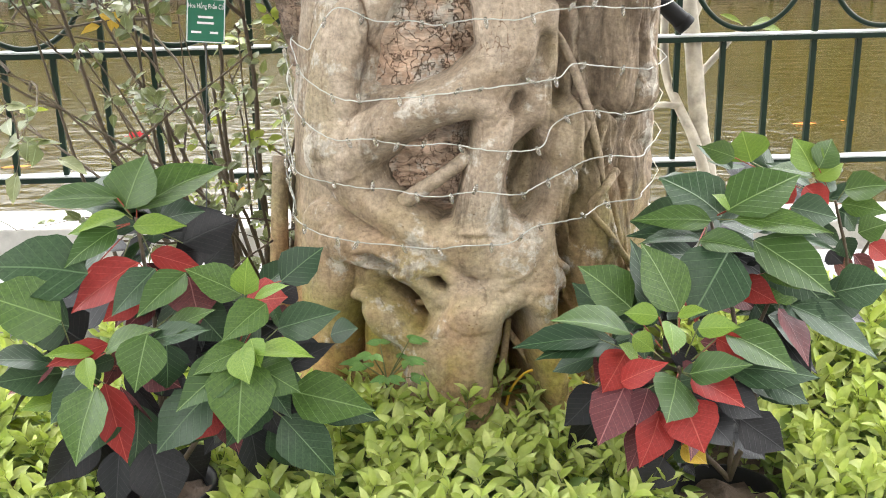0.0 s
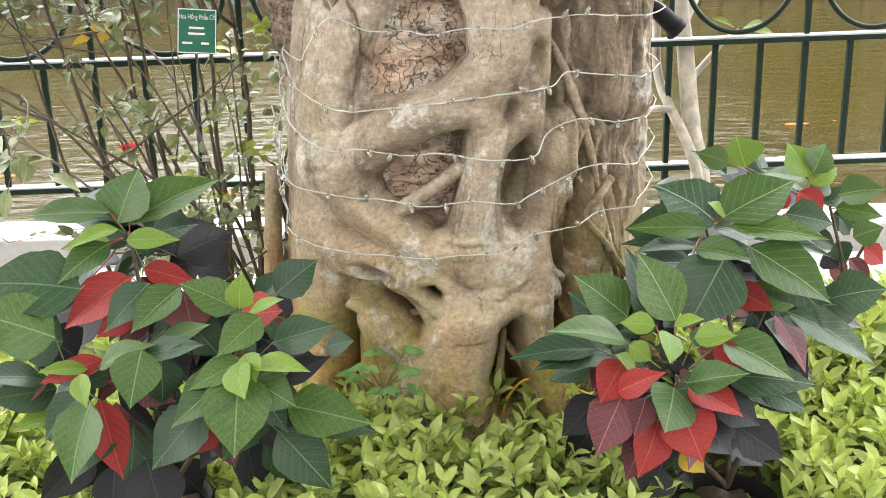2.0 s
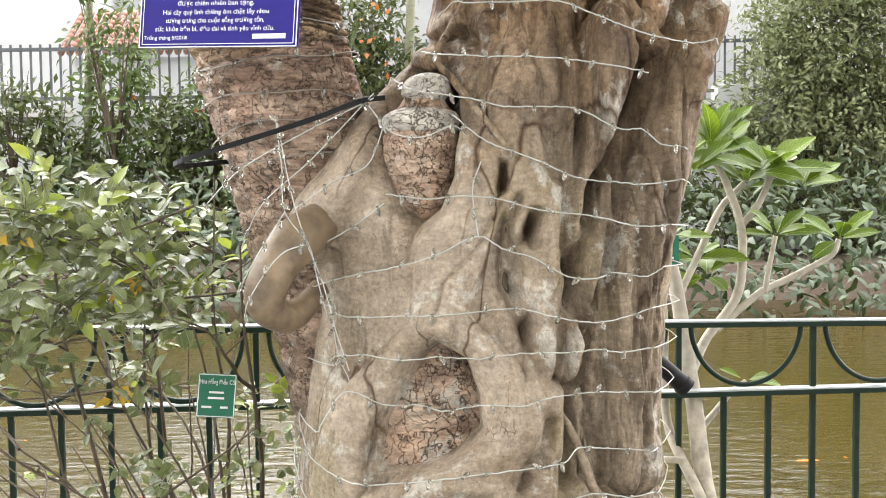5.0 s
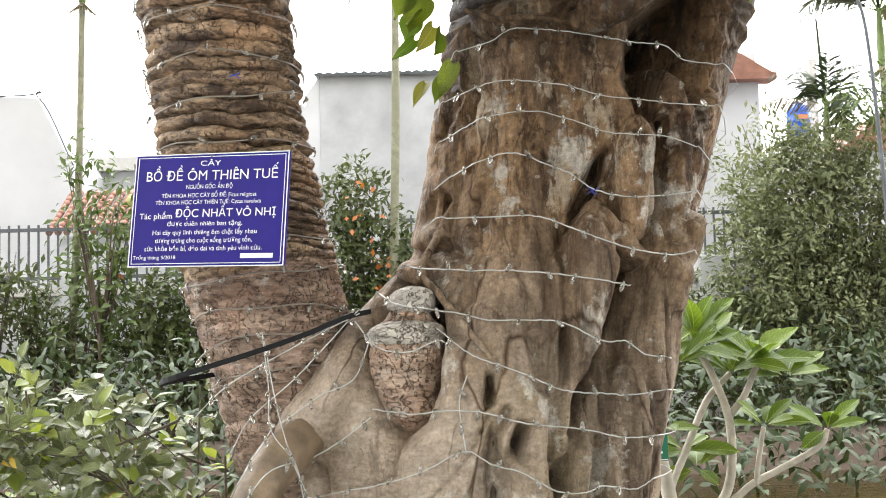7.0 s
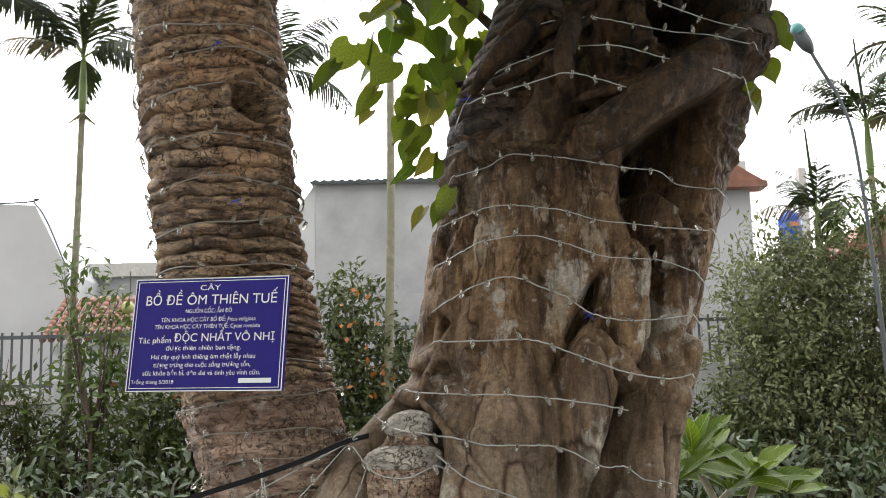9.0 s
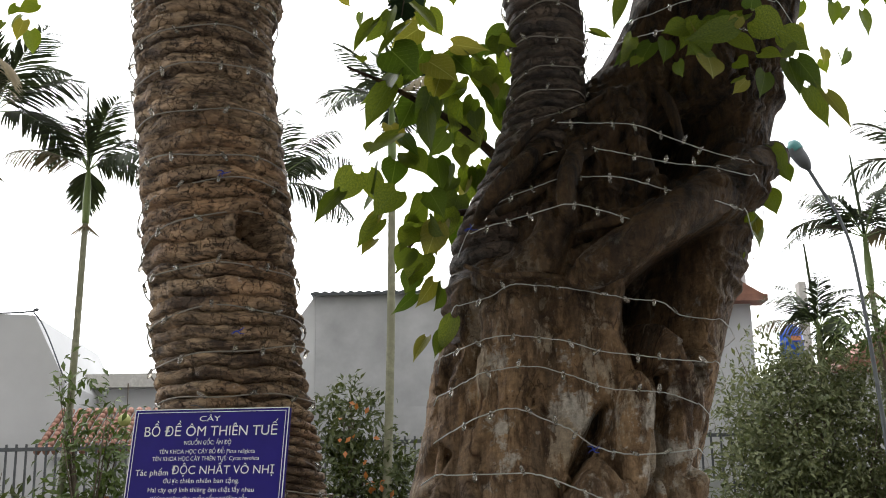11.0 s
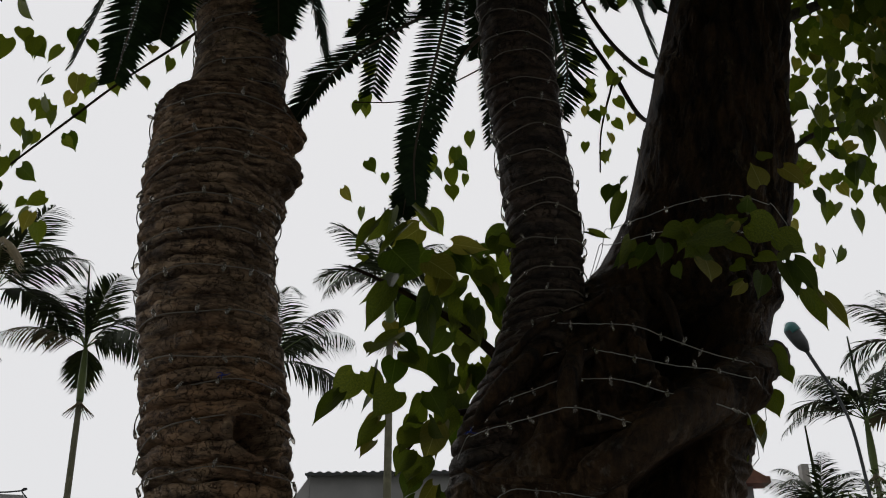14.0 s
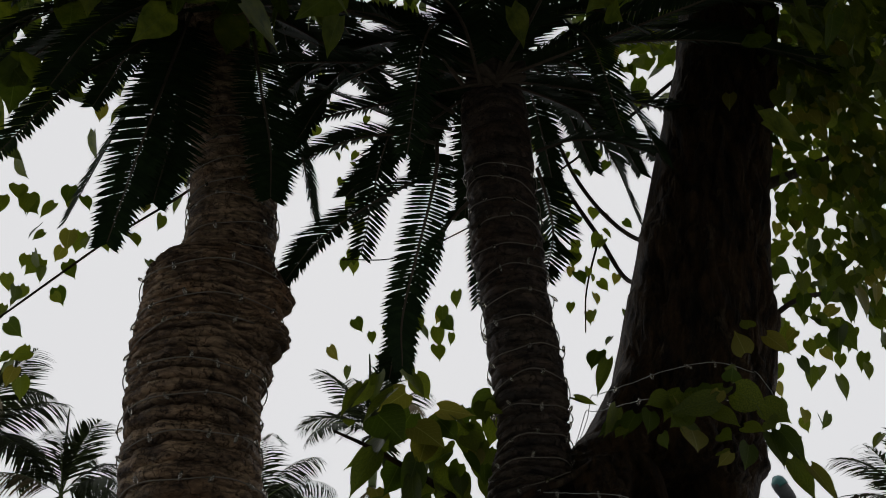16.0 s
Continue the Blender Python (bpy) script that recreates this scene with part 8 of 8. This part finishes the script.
fig_leaf((0.024, 3.300, 2.807), (-0.019, 3.250, 2.727), 0.112)
fig_leaf((-0.089, 3.200, 2.732), (-0.162, 3.150, 2.636), 0.071)
fig_leaf((0.014, 3.300, 2.756), (-0.028, 3.250, 2.665), 0.108)
fig_leaf((-0.017, 3.250, 2.668), (-0.050, 3.200, 2.581), 0.083)
fig_leaf((0.021, 3.250, 2.649), (-0.022, 3.200, 2.540), 0.107)
fig_leaf((0.048, 3.200, 2.564), (-0.001, 3.150, 2.472), 0.061)
fig_leaf((0.089, 3.350, 2.805), (0.084, 3.300, 2.676), 0.096)
fig_leaf((0.068, 3.200, 2.549), (0.055, 3.150, 2.462), 0.082)
fig_leaf((0.071, 3.200, 2.432), (0.039, 3.150, 2.350), 0.054)
fig_leaf((0.043, 3.300, 2.838), (0.088, 3.250, 2.740), 0.091)
fig_leaf((-0.049, 3.350, 2.947), (-0.064, 3.300, 2.837), 0.097)
fig_leaf((0.062, 3.400, 2.970), (0.074, 3.350, 2.854), 0.108)
fig_leaf((0.139, 3.400, 3.141), (0.110, 3.350, 3.002), 0.108)
fig_leaf((0.178, 3.400, 3.105), (0.179, 3.350, 2.967), 0.099)
fig_leaf((0.001, 3.400, 3.143), (-0.040, 3.350, 3.022), 0.108)
fig_leaf((0.084, 3.400, 3.229), (0.049, 3.350, 3.105), 0.108)
fig_leaf((0.595, 3.160, 3.219), (0.551, 3.130, 3.107), 0.067)
fig_leaf((0.642, 3.140, 3.192), (0.585, 3.110, 3.106), 0.075)
fig_leaf((0.681, 3.140, 3.199), (0.667, 3.110, 3.112), 0.075)
fig_leaf((0.770, 3.110, 3.241), (0.686, 3.080, 3.139), 0.099)
fig_leaf((0.747, 3.080, 3.154), (0.796, 3.050, 3.048), 0.148)
fig_leaf((0.885, 3.110, 3.255), (0.749, 3.080, 3.170), 0.099)
fig_leaf((0.936, 3.160, 3.313), (0.899, 3.130, 3.333), 0.084)
fig_leaf((0.915, 3.110, 3.246), (1.003, 3.080, 3.172), 0.116)
fig_leaf((1.020, 3.210, 3.250), (1.095, 3.180, 3.175), 0.102)
fig_leaf((0.856, 3.110, 3.124), (0.882, 3.080, 3.094), 0.066)
fig_leaf((0.943, 3.160, 3.111), (0.917, 3.130, 3.018), 0.076)
fig_leaf((1.043, 3.260, 3.187), (1.073, 3.230, 3.055), 0.095)
fig_leaf((1.068, 3.260, 3.195), (1.141, 3.230, 3.067), 0.095)
fig_leaf((1.008, 3.260, 3.433), (0.976, 3.230, 3.508), 0.086)
fig_leaf((1.116, 3.360, 3.540), (1.188, 3.330, 3.457), 0.080)
fig_leaf((1.113, 3.360, 3.177), (1.130, 3.330, 3.198), 0.071)
fig_leaf((0.599, 3.360, 3.486), (0.556, 3.330, 3.407), 0.080)
fig_leaf((0.498, 3.360, 3.333), (0.549, 3.330, 3.309), 0.044)
fig_leaf((1.007, 3.360, 2.973), (1.040, 3.330, 2.862), 0.071)
fig_leaf((0.968, 3.310, 2.825), (0.980, 3.280, 2.739), 0.079)
fig_leaf((0.914, 3.310, 2.762), (0.938, 3.280, 2.643), 0.084)
fig_leaf((0.873, 3.310, 2.668), (0.842, 3.280, 2.592), 0.053)
fig_leaf((0.730, 3.110, 3.225), (0.647, 3.080, 3.196), 0.083)
fig_leaf((0.809, 3.110, 3.257), (0.809, 3.080, 3.177), 0.099)
fig_leaf((0.839, 3.080, 3.176), (0.914, 3.050, 3.120), 0.098)

CLUSTERS = (
(-1.42, 4.20, 4.43, 0.14, 0.20, 13, 0.115),
(-1.46, 4.20, 4.04, 0.10, 0.19, 7, 0.115),
(-0.98, 4.20, 4.41, 0.11, 0.07, 5, 0.112),
(-0.93, 4.20, 4.69, 0.06, 0.08, 4, 0.108),
(-1.44, 3.80, 4.45, 0.05, 0.06, 2, 0.134),
(-1.33, 4.20, 5.10, 0.08, 0.06, 3, 0.128),
(-0.20, 4.60, 5.07, 0.09, 0.09, 9, 0.084),
(-0.20, 4.60, 4.67, 0.08, 0.06, 4, 0.100),
(-0.37, 4.60, 5.35, 0.06, 0.05, 3, 0.108),
(0.16, 4.40, 4.10, 0.09, 0.10, 6, 0.103),
(-0.06, 4.20, 3.90, 0.13, 0.09, 8, 0.090),
(0.82, 4.40, 4.47, 0.13, 0.32, 34, 0.096),
(0.99, 4.20, 5.51, 0.24, 0.18, 22, 0.132),
(0.74, 4.40, 4.99, 0.13, 0.20, 8, 0.102),
(1.56, 4.00, 4.42, 0.10, 0.24, 30, 0.112),
(1.67, 4.20, 4.16, 0.19, 0.31, 42, 0.108),
(1.52, 3.70, 3.75, 0.02, 0.22, 8, 0.143),
(1.85, 4.00, 4.83, 0.07, 0.36, 30, 0.124),
(1.90, 4.20, 5.38, 0.22, 0.33, 30, 0.136),
(1.52, 4.00, 3.75, 0.13, 0.27, 18, 0.108),
(1.31, 3.70, 3.79, 0.08, 0.13, 5, 0.101),
(-1.41, 4.20, 4.06, 0.14, 0.15, 6, 0.091),
(1.62, 3.60, 4.82, 0.20, 0.22, 260, 0.100),
(1.66, 3.60, 4.35, 0.18, 0.30, 200, 0.100),
(1.76, 3.90, 4.30, 0.20, 0.30, 170, 0.105),
(1.72, 4.20, 5.10, 0.26, 0.26, 240, 0.110),
(1.66, 3.70, 3.95, 0.10, 0.18, 40, 0.095),
(0.89, 3.90, 5.20, 0.14, 0.14, 30, 0.100),
(1.38, 3.70, 3.80, 0.06, 0.14, 10, 0.100),
(1.70, 3.40, 5.00, 0.26, 0.22, 110, 0.110))
for x, y, z, rx, rz, n, s in CLUSTERS:
    small = x < 0.3
    for _ in range(int(n * 1.5) if small else n):
        k = 0.48 if small else 0.6
        c = np.array([x + FL.normal(0, rx * k + 0.02), y + FL.normal(0, 0.12), z + FL.normal(0, rz * k + 0.02)])
        d = np.array([FL.normal(0, 0.5), FL.normal(-0.1, 0.3), -1.0])
        d = d / np.linalg.norm(d) * s * FL.uniform(0.6, 1.0) * (0.85 if small else 0.8)
        hang_leaf(tuple(c), tuple(c + d), np.linalg.norm(d) * FL.uniform(0.7, 0.88))
for _ in range(50):
    c = np.array([FL.uniform(0.06, 0.30), FL.uniform(3.35, 3.6), FL.uniform(2.75, 3.35)])
    d = np.array([FL.normal(-0.3, 0.4), -0.1, -1.0])
    d = d / np.linalg.norm(d) * FL.uniform(0.06, 0.12)
    hang_leaf(tuple(c), tuple(c + d), np.linalg.norm(d) * 0.8)


def bough(*rows, name="bough"):
    v, f = tube(rows, 8, 8 * len(rows), 0.02, 3)
    ob = build(name, v, f, FIG_BARK, fig)
    ob.matrix_parent_inverse = LEAN.inverted()
    return ob


bough((-1.75, 4.2, 3.82, 0.003), (-1.556, 4.2, 3.998, 0.004), (-1.336, 4.2, 4.209, 0.005), (-1.142, 4.2, 4.391, 0.005), (-0.874, 4.2, 4.609, 0.006), (-0.72, 4.22, 4.80, 0.007), (-0.70, 4.2, 5.3, 0.014), (-0.5, 4.0, 5.9, 0.02), (0.3, 3.8, 6.3, 0.03), (1.35, 3.8, 6.5, 0.05))
bough((1.0, 3.75, 4.1, 0.012), (0.943, 4.3, 4.251, 0.010), (0.843, 4.4, 4.527, 0.010), (0.716, 4.4, 4.786, 0.009), (0.66, 4.4, 5.0, 0.006))
bough((0.843, 4.4, 4.527, 0.006), (0.78, 4.45, 4.3, 0.004), (0.76, 4.45, 4.1, 0.003))
bough((0.62, 4.4, 5.3, 0.008), (0.78, 4.4, 4.8, 0.009), (0.95, 4.2, 4.4, 0.010), (1.05, 3.8, 4.2, 0.012))
bough((-0.255, 4.6, 4.526, 0.003), (0.016, 4.6, 4.548, 0.003), (0.4, 4.5, 4.7, 0.004), (0.8, 4.3, 4.9, 0.006), (1.2, 3.8, 5.0, 0.01), name="bare_twig")
bough((1.15, 3.6, 4.2, 0.03), (1.5, 3.9, 4.5, 0.02), (1.9, 4.1, 4.8, 0.012))
bough((1.1, 3.6, 3.6, 0.012), (1.4, 3.8, 3.9, 0.010), (1.75, 4.1, 4.1, 0.007))
bough((0.35, 3.4, 2.85, 0.02), (0.15, 3.4, 3.05, 0.012), (-0.05, 3.32, 3.15, 0.007), (-0.18, 3.28, 3.2, 0.004))
bough((0.3, 3.42, 2.8, 0.014), (0.12, 3.38, 2.8, 0.009), (0.0, 3.3, 2.7, 0.005), (-0.05, 3.25, 2.6, 0.003))
# boughs out of view that carry the added crown
bough((1.42, 3.6, 5.8, 0.10), (0.9, 2.6, 6.3, 0.07), (0.2, 1.2, 6.7, 0.05), (-0.8, -0.3, 6.9, 0.03))
bough((1.45, 3.6, 6.0, 0.10), (2.4, 2.8, 6.4, 0.07), (3.4, 1.6, 6.7, 0.04))
bough((1.4, 3.6, 5.9, 0.09), (0.4, 3.3, 6.6, 0.06), (-1.4, 2.8, 7.0, 0.04))
bough((1.45, 3.7, 6.2, 0.09), (2.6, 4.3, 7.0, 0.06), (3.8, 4.6, 7.5, 0.03))


def crown():
    """The leafy crown: its fringe in view, the rest added unseen overhead to shade the upper trunk."""
    rng = np.random.default_rng(66)
    sites = []
    while len(sites) < 36000:
        u = rng.uniform(-1, 1, 3)
        if np.dot(u, u) > 1:
            continue
        c = np.array([0.6, 1.2, 6.6]) + u * np.array([5.4, 6.2, 2.5])
        gap = 0.4 if -0.55 < c[0] < 1.2 else -0.32
        if c[2] < max(1.74 + 0.94 * c[1] + (gap + rng.uniform(-0.3, 0.25) if c[1] > 2.9 else 0.2), 3.6 + (3 - c[1]) * 0.62, 4.0):
            continue
        for _ in range(6):
            b = c + rng.normal(0, 0.16, 3)
            d = np.array([rng.normal(0, 0.5), rng.normal(0, 0.5), -1])
            s = rng.uniform(0.11, 0.18)
            sites.append((b, b + d / np.linalg.norm(d) * s, s * 0.75, rng.normal(0, 1, 3) + np.array([0, 0, 0.8])))
    return sites


crown_ob = leaf_cloud("crown_leaves", crown(), FIG_LEAF, fig, "heart", nl=5, nw=2)
crown_ob.matrix_parent_inverse = LEAN.inverted()

# ---- cycad fronds ----
FROND = leaf_material("cycad_leaflet", (0.014, 0.03, 0.012), (0.03, 0.055, 0.02), 0.6, None, 0.05, 0.1)
FR = np.random.default_rng(91)


def frond(tree, *pts, size=0.12):
    p = catmull(np.array(pts), 30)
    length = np.sum(np.linalg.norm(np.diff(p, axis=0), axis=1))
    n = int(length / 0.0115)
    fine = catmull(np.array(pts), n)
    tan = np.gradient(fine, axis=0)
    tan /= np.linalg.norm(tan, axis=1)[:, None]
    sites = []
    for i in range(n):
        t = i / n
        if t < 0.10:
            continue
        side = np.cross(tan[i], (0.15, -0.45, 0.88))
        side /= np.linalg.norm(side)
        up = np.cross(side, tan[i])
        s = size * (0.35 + 0.8 * math.sin(math.pi * (0.15 + 0.8 * t))) * FR.uniform(0.92, 1.06)
        for sg in (-1, 1):
            w = side * sg + tan[i] * (0.35 + 0.55 * t) + up * 0.25 + FR.normal(0, 0.04, 3)
            w /= np.linalg.norm(w)
            sites.append((fine[i], fine[i] + w * s, 0.0125, up - side * sg * 0.3))
    fr = leaf_cloud("frond", sites, FROND, tree, "needle", nl=3, nw=1, curl=0.10, fold=0.0, stuff=False)
    fr.matrix_parent_inverse = LEAN.inverted()
    v, f = tube([(*q, 0.008 * (1 - 0.8 * i / 30)) for i, q in enumerate(p)], 6, 30)
    build("rachis", v, f, STEM_BROWN, fr)


frond(cycad_b, (0.17, 3.35, 4.12), (0.04, 3.30, 4.05), (-0.12, 3.25, 3.91), (-0.25, 3.20, 3.76), (-0.34, 3.20, 3.62))
frond(cycad_b, (0.15, 3.40, 4.27), (-0.04, 3.50, 4.39), (-0.24, 3.60, 4.41), (-0.46, 3.70, 4.33))
frond(cycad_b, (0.12, 3.30, 4.22), (0.11, 3.20, 4.01), (0.06, 3.10, 3.71), (0.01, 3.05, 3.44), (0.01, 3.05, 3.29), size=0.075)
frond(cycad_b, (0.22, 3.35, 4.01), (0.15, 3.40, 3.95), (0.07, 3.45, 3.77), (-0.01, 3.50, 3.56), (-0.03, 3.50, 3.46), size=0.075)
frond(cycad_b, (0.17, 3.40, 4.34), (-0.02, 3.60, 4.54), (-0.24, 3.80, 4.80), (-0.54, 4.00, 5.07))
frond(cycad_b, (0.47, 3.50, 4.25), (0.51, 3.60, 4.20), (0.54, 3.70, 4.10), (0.50, 3.70, 3.94))
frond(cycad_b, (0.18, 3.40, 4.41), (0.02, 3.50, 4.61), (-0.19, 3.60, 4.83), (-0.46, 3.70, 5.02))
frond(cycad_b, (0.21, 3.30, 4.45), (0.06, 3.20, 4.59), (-0.13, 3.10, 4.59), (-0.34, 3.00, 4.50))
frond(cycad_b, (0.47, 3.50, 4.32), (0.59, 3.50, 4.37), (0.73, 3.50, 4.37), (0.87, 3.50, 4.32))
frond(cycad_b, (0.37, 3.30, 4.53), (0.48, 3.20, 4.64), (0.64, 3.10, 4.61), (0.78, 3.00, 4.42))
frond(cycad_b, (0.27, 3.30, 4.45), (0.20, 3.10, 4.55), (0.09, 2.90, 4.50), (-0.05, 2.80, 4.41))
frond(cycad_b, (0.35, 3.50, 4.64), (0.43, 3.70, 5.15), (0.41, 3.90, 5.60), (0.34, 4.20, 6.04))
frond(cycad_a, (-0.73, 3.30, 4.77), (-0.75, 3.20, 4.43), (-0.78, 3.10, 4.04), (-0.82, 3.05, 3.67))
frond(cycad_a, (-0.77, 3.40, 4.88), (-0.87, 3.50, 4.70), (-1.02, 3.60, 4.45), (-1.17, 3.70, 4.15))
frond(cycad_a, (-0.75, 3.30, 4.77), (-0.87, 3.20, 4.52), (-1.03, 3.10, 4.27), (-1.18, 3.00, 3.90))
frond(cycad_a, (-0.78, 3.40, 4.94), (-1.02, 3.50, 4.92), (-1.30, 3.60, 4.92), (-1.57, 3.70, 4.78))
frond(cycad_a, (-0.74, 3.30, 4.90), (-0.94, 3.20, 4.77), (-1.12, 3.10, 4.60), (-1.30, 3.00, 4.36))
frond(cycad_a, (-0.70, 3.30, 4.71), (-0.71, 3.20, 4.36), (-0.71, 3.15, 4.07), (-0.72, 3.10, 3.84))
frond(cycad_a, (-0.51, 3.40, 4.83), (-0.45, 3.50, 4.66), (-0.36, 3.60, 4.41), (-0.30, 3.70, 4.16))
frond(cycad_a, (-0.50, 3.40, 4.86), (-0.35, 3.50, 4.85), (-0.15, 3.60, 4.77), (0.11, 3.70, 4.59))
frond(cycad_a, (-0.49, 3.30, 4.82), (-0.29, 3.20, 4.73), (-0.06, 3.10, 4.57), (0.16, 3.00, 4.30))
frond(cycad_a, (-0.51, 3.30, 4.67), (-0.45, 3.20, 4.34), (-0.40, 3.15, 4.08), (-0.38, 3.10, 3.86))
frond(cycad_a, (-0.77, 3.35, 4.92), (-1.02, 3.40, 4.86), (-1.32, 3.45, 4.66), (-1.55, 3.50, 4.30))
frond(cycad_a, (-0.75, 3.25, 4.86), (-0.95, 3.15, 4.72), (-1.20, 3.05, 4.46), (-1.36, 3.00, 4.12))
frond(cycad_a, (-0.76, 3.30, 4.98), (-1.00, 3.25, 5.00), (-1.30, 3.20, 4.88), (-1.52, 3.20, 4.60))
frond(cycad_a, (-0.73, 3.20, 4.72), (-0.80, 3.00, 4.51), (-0.91, 2.90, 4.31), (-0.97, 2.80, 4.03))
for tree, c, n in ((cycad_a, (-0.66, 3.25, 4.95), 44), (cycad_b, (0.328, 3.33, 4.50), 26)):
    for i in range(n):
        a = i * 2.4
        o = np.array([math.cos(a), math.sin(a), 0])
        if tree == cycad_a and o[0] > 0.25 and i % 3:
            continue
        rise = FR.uniform(-0.1, 0.8)
        ln = FR.uniform(0.85, 1.15)
        c = np.array(c)
        frond(tree, tuple(c), tuple(c + o * ln * 0.35 + [0, 0, rise * 0.5]), tuple(c + o * ln * 0.75 + [0, 0, rise * 0.6]), tuple(c + o * ln * 1.1 + [0, 0, rise * 0.35]))
    for i in range(7 if tree == cycad_b else 0):
        a = i * 2.4 + 0.7
        o = np.array([math.cos(a), math.sin(a), 0])
        ln, fall = FR.uniform(0.45, 0.75), FR.uniform(0.25, 0.6)
        frond(tree, tuple(c), tuple(c + o * ln * 0.4 + [0, 0, 0.12]), tuple(c + o * ln * 0.8 + [0, 0, -0.1 * fall]), tuple(c + o * ln + [0, 0, -fall]), size=0.12)
    v, f = merge([tube([(*c, 0.02), (*(np.array(c) + [0.10 * math.cos(q), 0.10 * math.sin(q), 0.02 + 0.1 * (k % 3)]), 0.012)], 5, 3) for k, q in enumerate(np.linspace(0, 12.4, 30))])
    build("leaf_base_tuft", v, f, STEM_BROWN, tree).matrix_parent_inverse = LEAN.inverted()

# ---- koi ----
KOI = plain("koi_orange", (0.50, 0.15, 0.035), 0.9, vary=0.4, scale=30, spec=0.05)
koi = None
for x, y, a, s in ((-2.0, 5.6, 20, 1.0), (-2.6, 6.8, 40, 0.9), (1.9, 6.3, 10, 0.7), (-0.9, 5.2, 120, 0.7)):
    if koi is None:
        v, f = tube([(-0.16, 0, 0, 0.004), (-0.12, 0.012, 0, 0.02), (-0.02, 0, 0, 0.034), (0.10, -0.008, 0, 0.02), (0.15, 0, 0, 0.008), (0.21, 0.02, 0, 0.03), (0.23, 0.02, 0, 0.004)], 10, 40)
        v = np.array(v) * [1, 1, 0.5]
        koi = tagged(build("koi", v, f, KOI), "orange koi just below the pond surface", "fish", group="koi")
        koi.matrix_basis = pose(x, y, 0.1365, 0, 0, a)
    else:
        copy_thing(koi, pose(x, y, 0.1365, 0, 0, a))

# ---- blue ties on the strings ----
TIE_BLUE = plain("blue_plastic", (0.02, 0.05, 0.35), 0.5, vary=0.3, scale=60)
for k, c in enumerate(((0.405, 2.950, 2.125), (0.141, 3.000, 2.685), (-0.451, 2.860, 2.788), (-0.406, 2.880, 2.403))):
    t = thing("cable_tie", "short blue plastic tie knotted on a light string", "cable tie", group="cable ties")
    t.matrix_basis = LEAN @ pose(*c) @ Matrix.Scale(0.6, 4)
    v, f = merge([tube([(0, 0, 0, 0.003), (0.012 * math.cos(a), -0.008, 0.012 * math.sin(a), 0.002), (0.03 * math.cos(a + 0.4), -0.006, 0.02 * math.sin(a + 0.4), 0.0012)], 5, 6) for a in (0.3 + k, 2.2 + k, 3.5, 5.1 + 0.5 * k)])
    build("knot", v, f, TIE_BLUE, t)
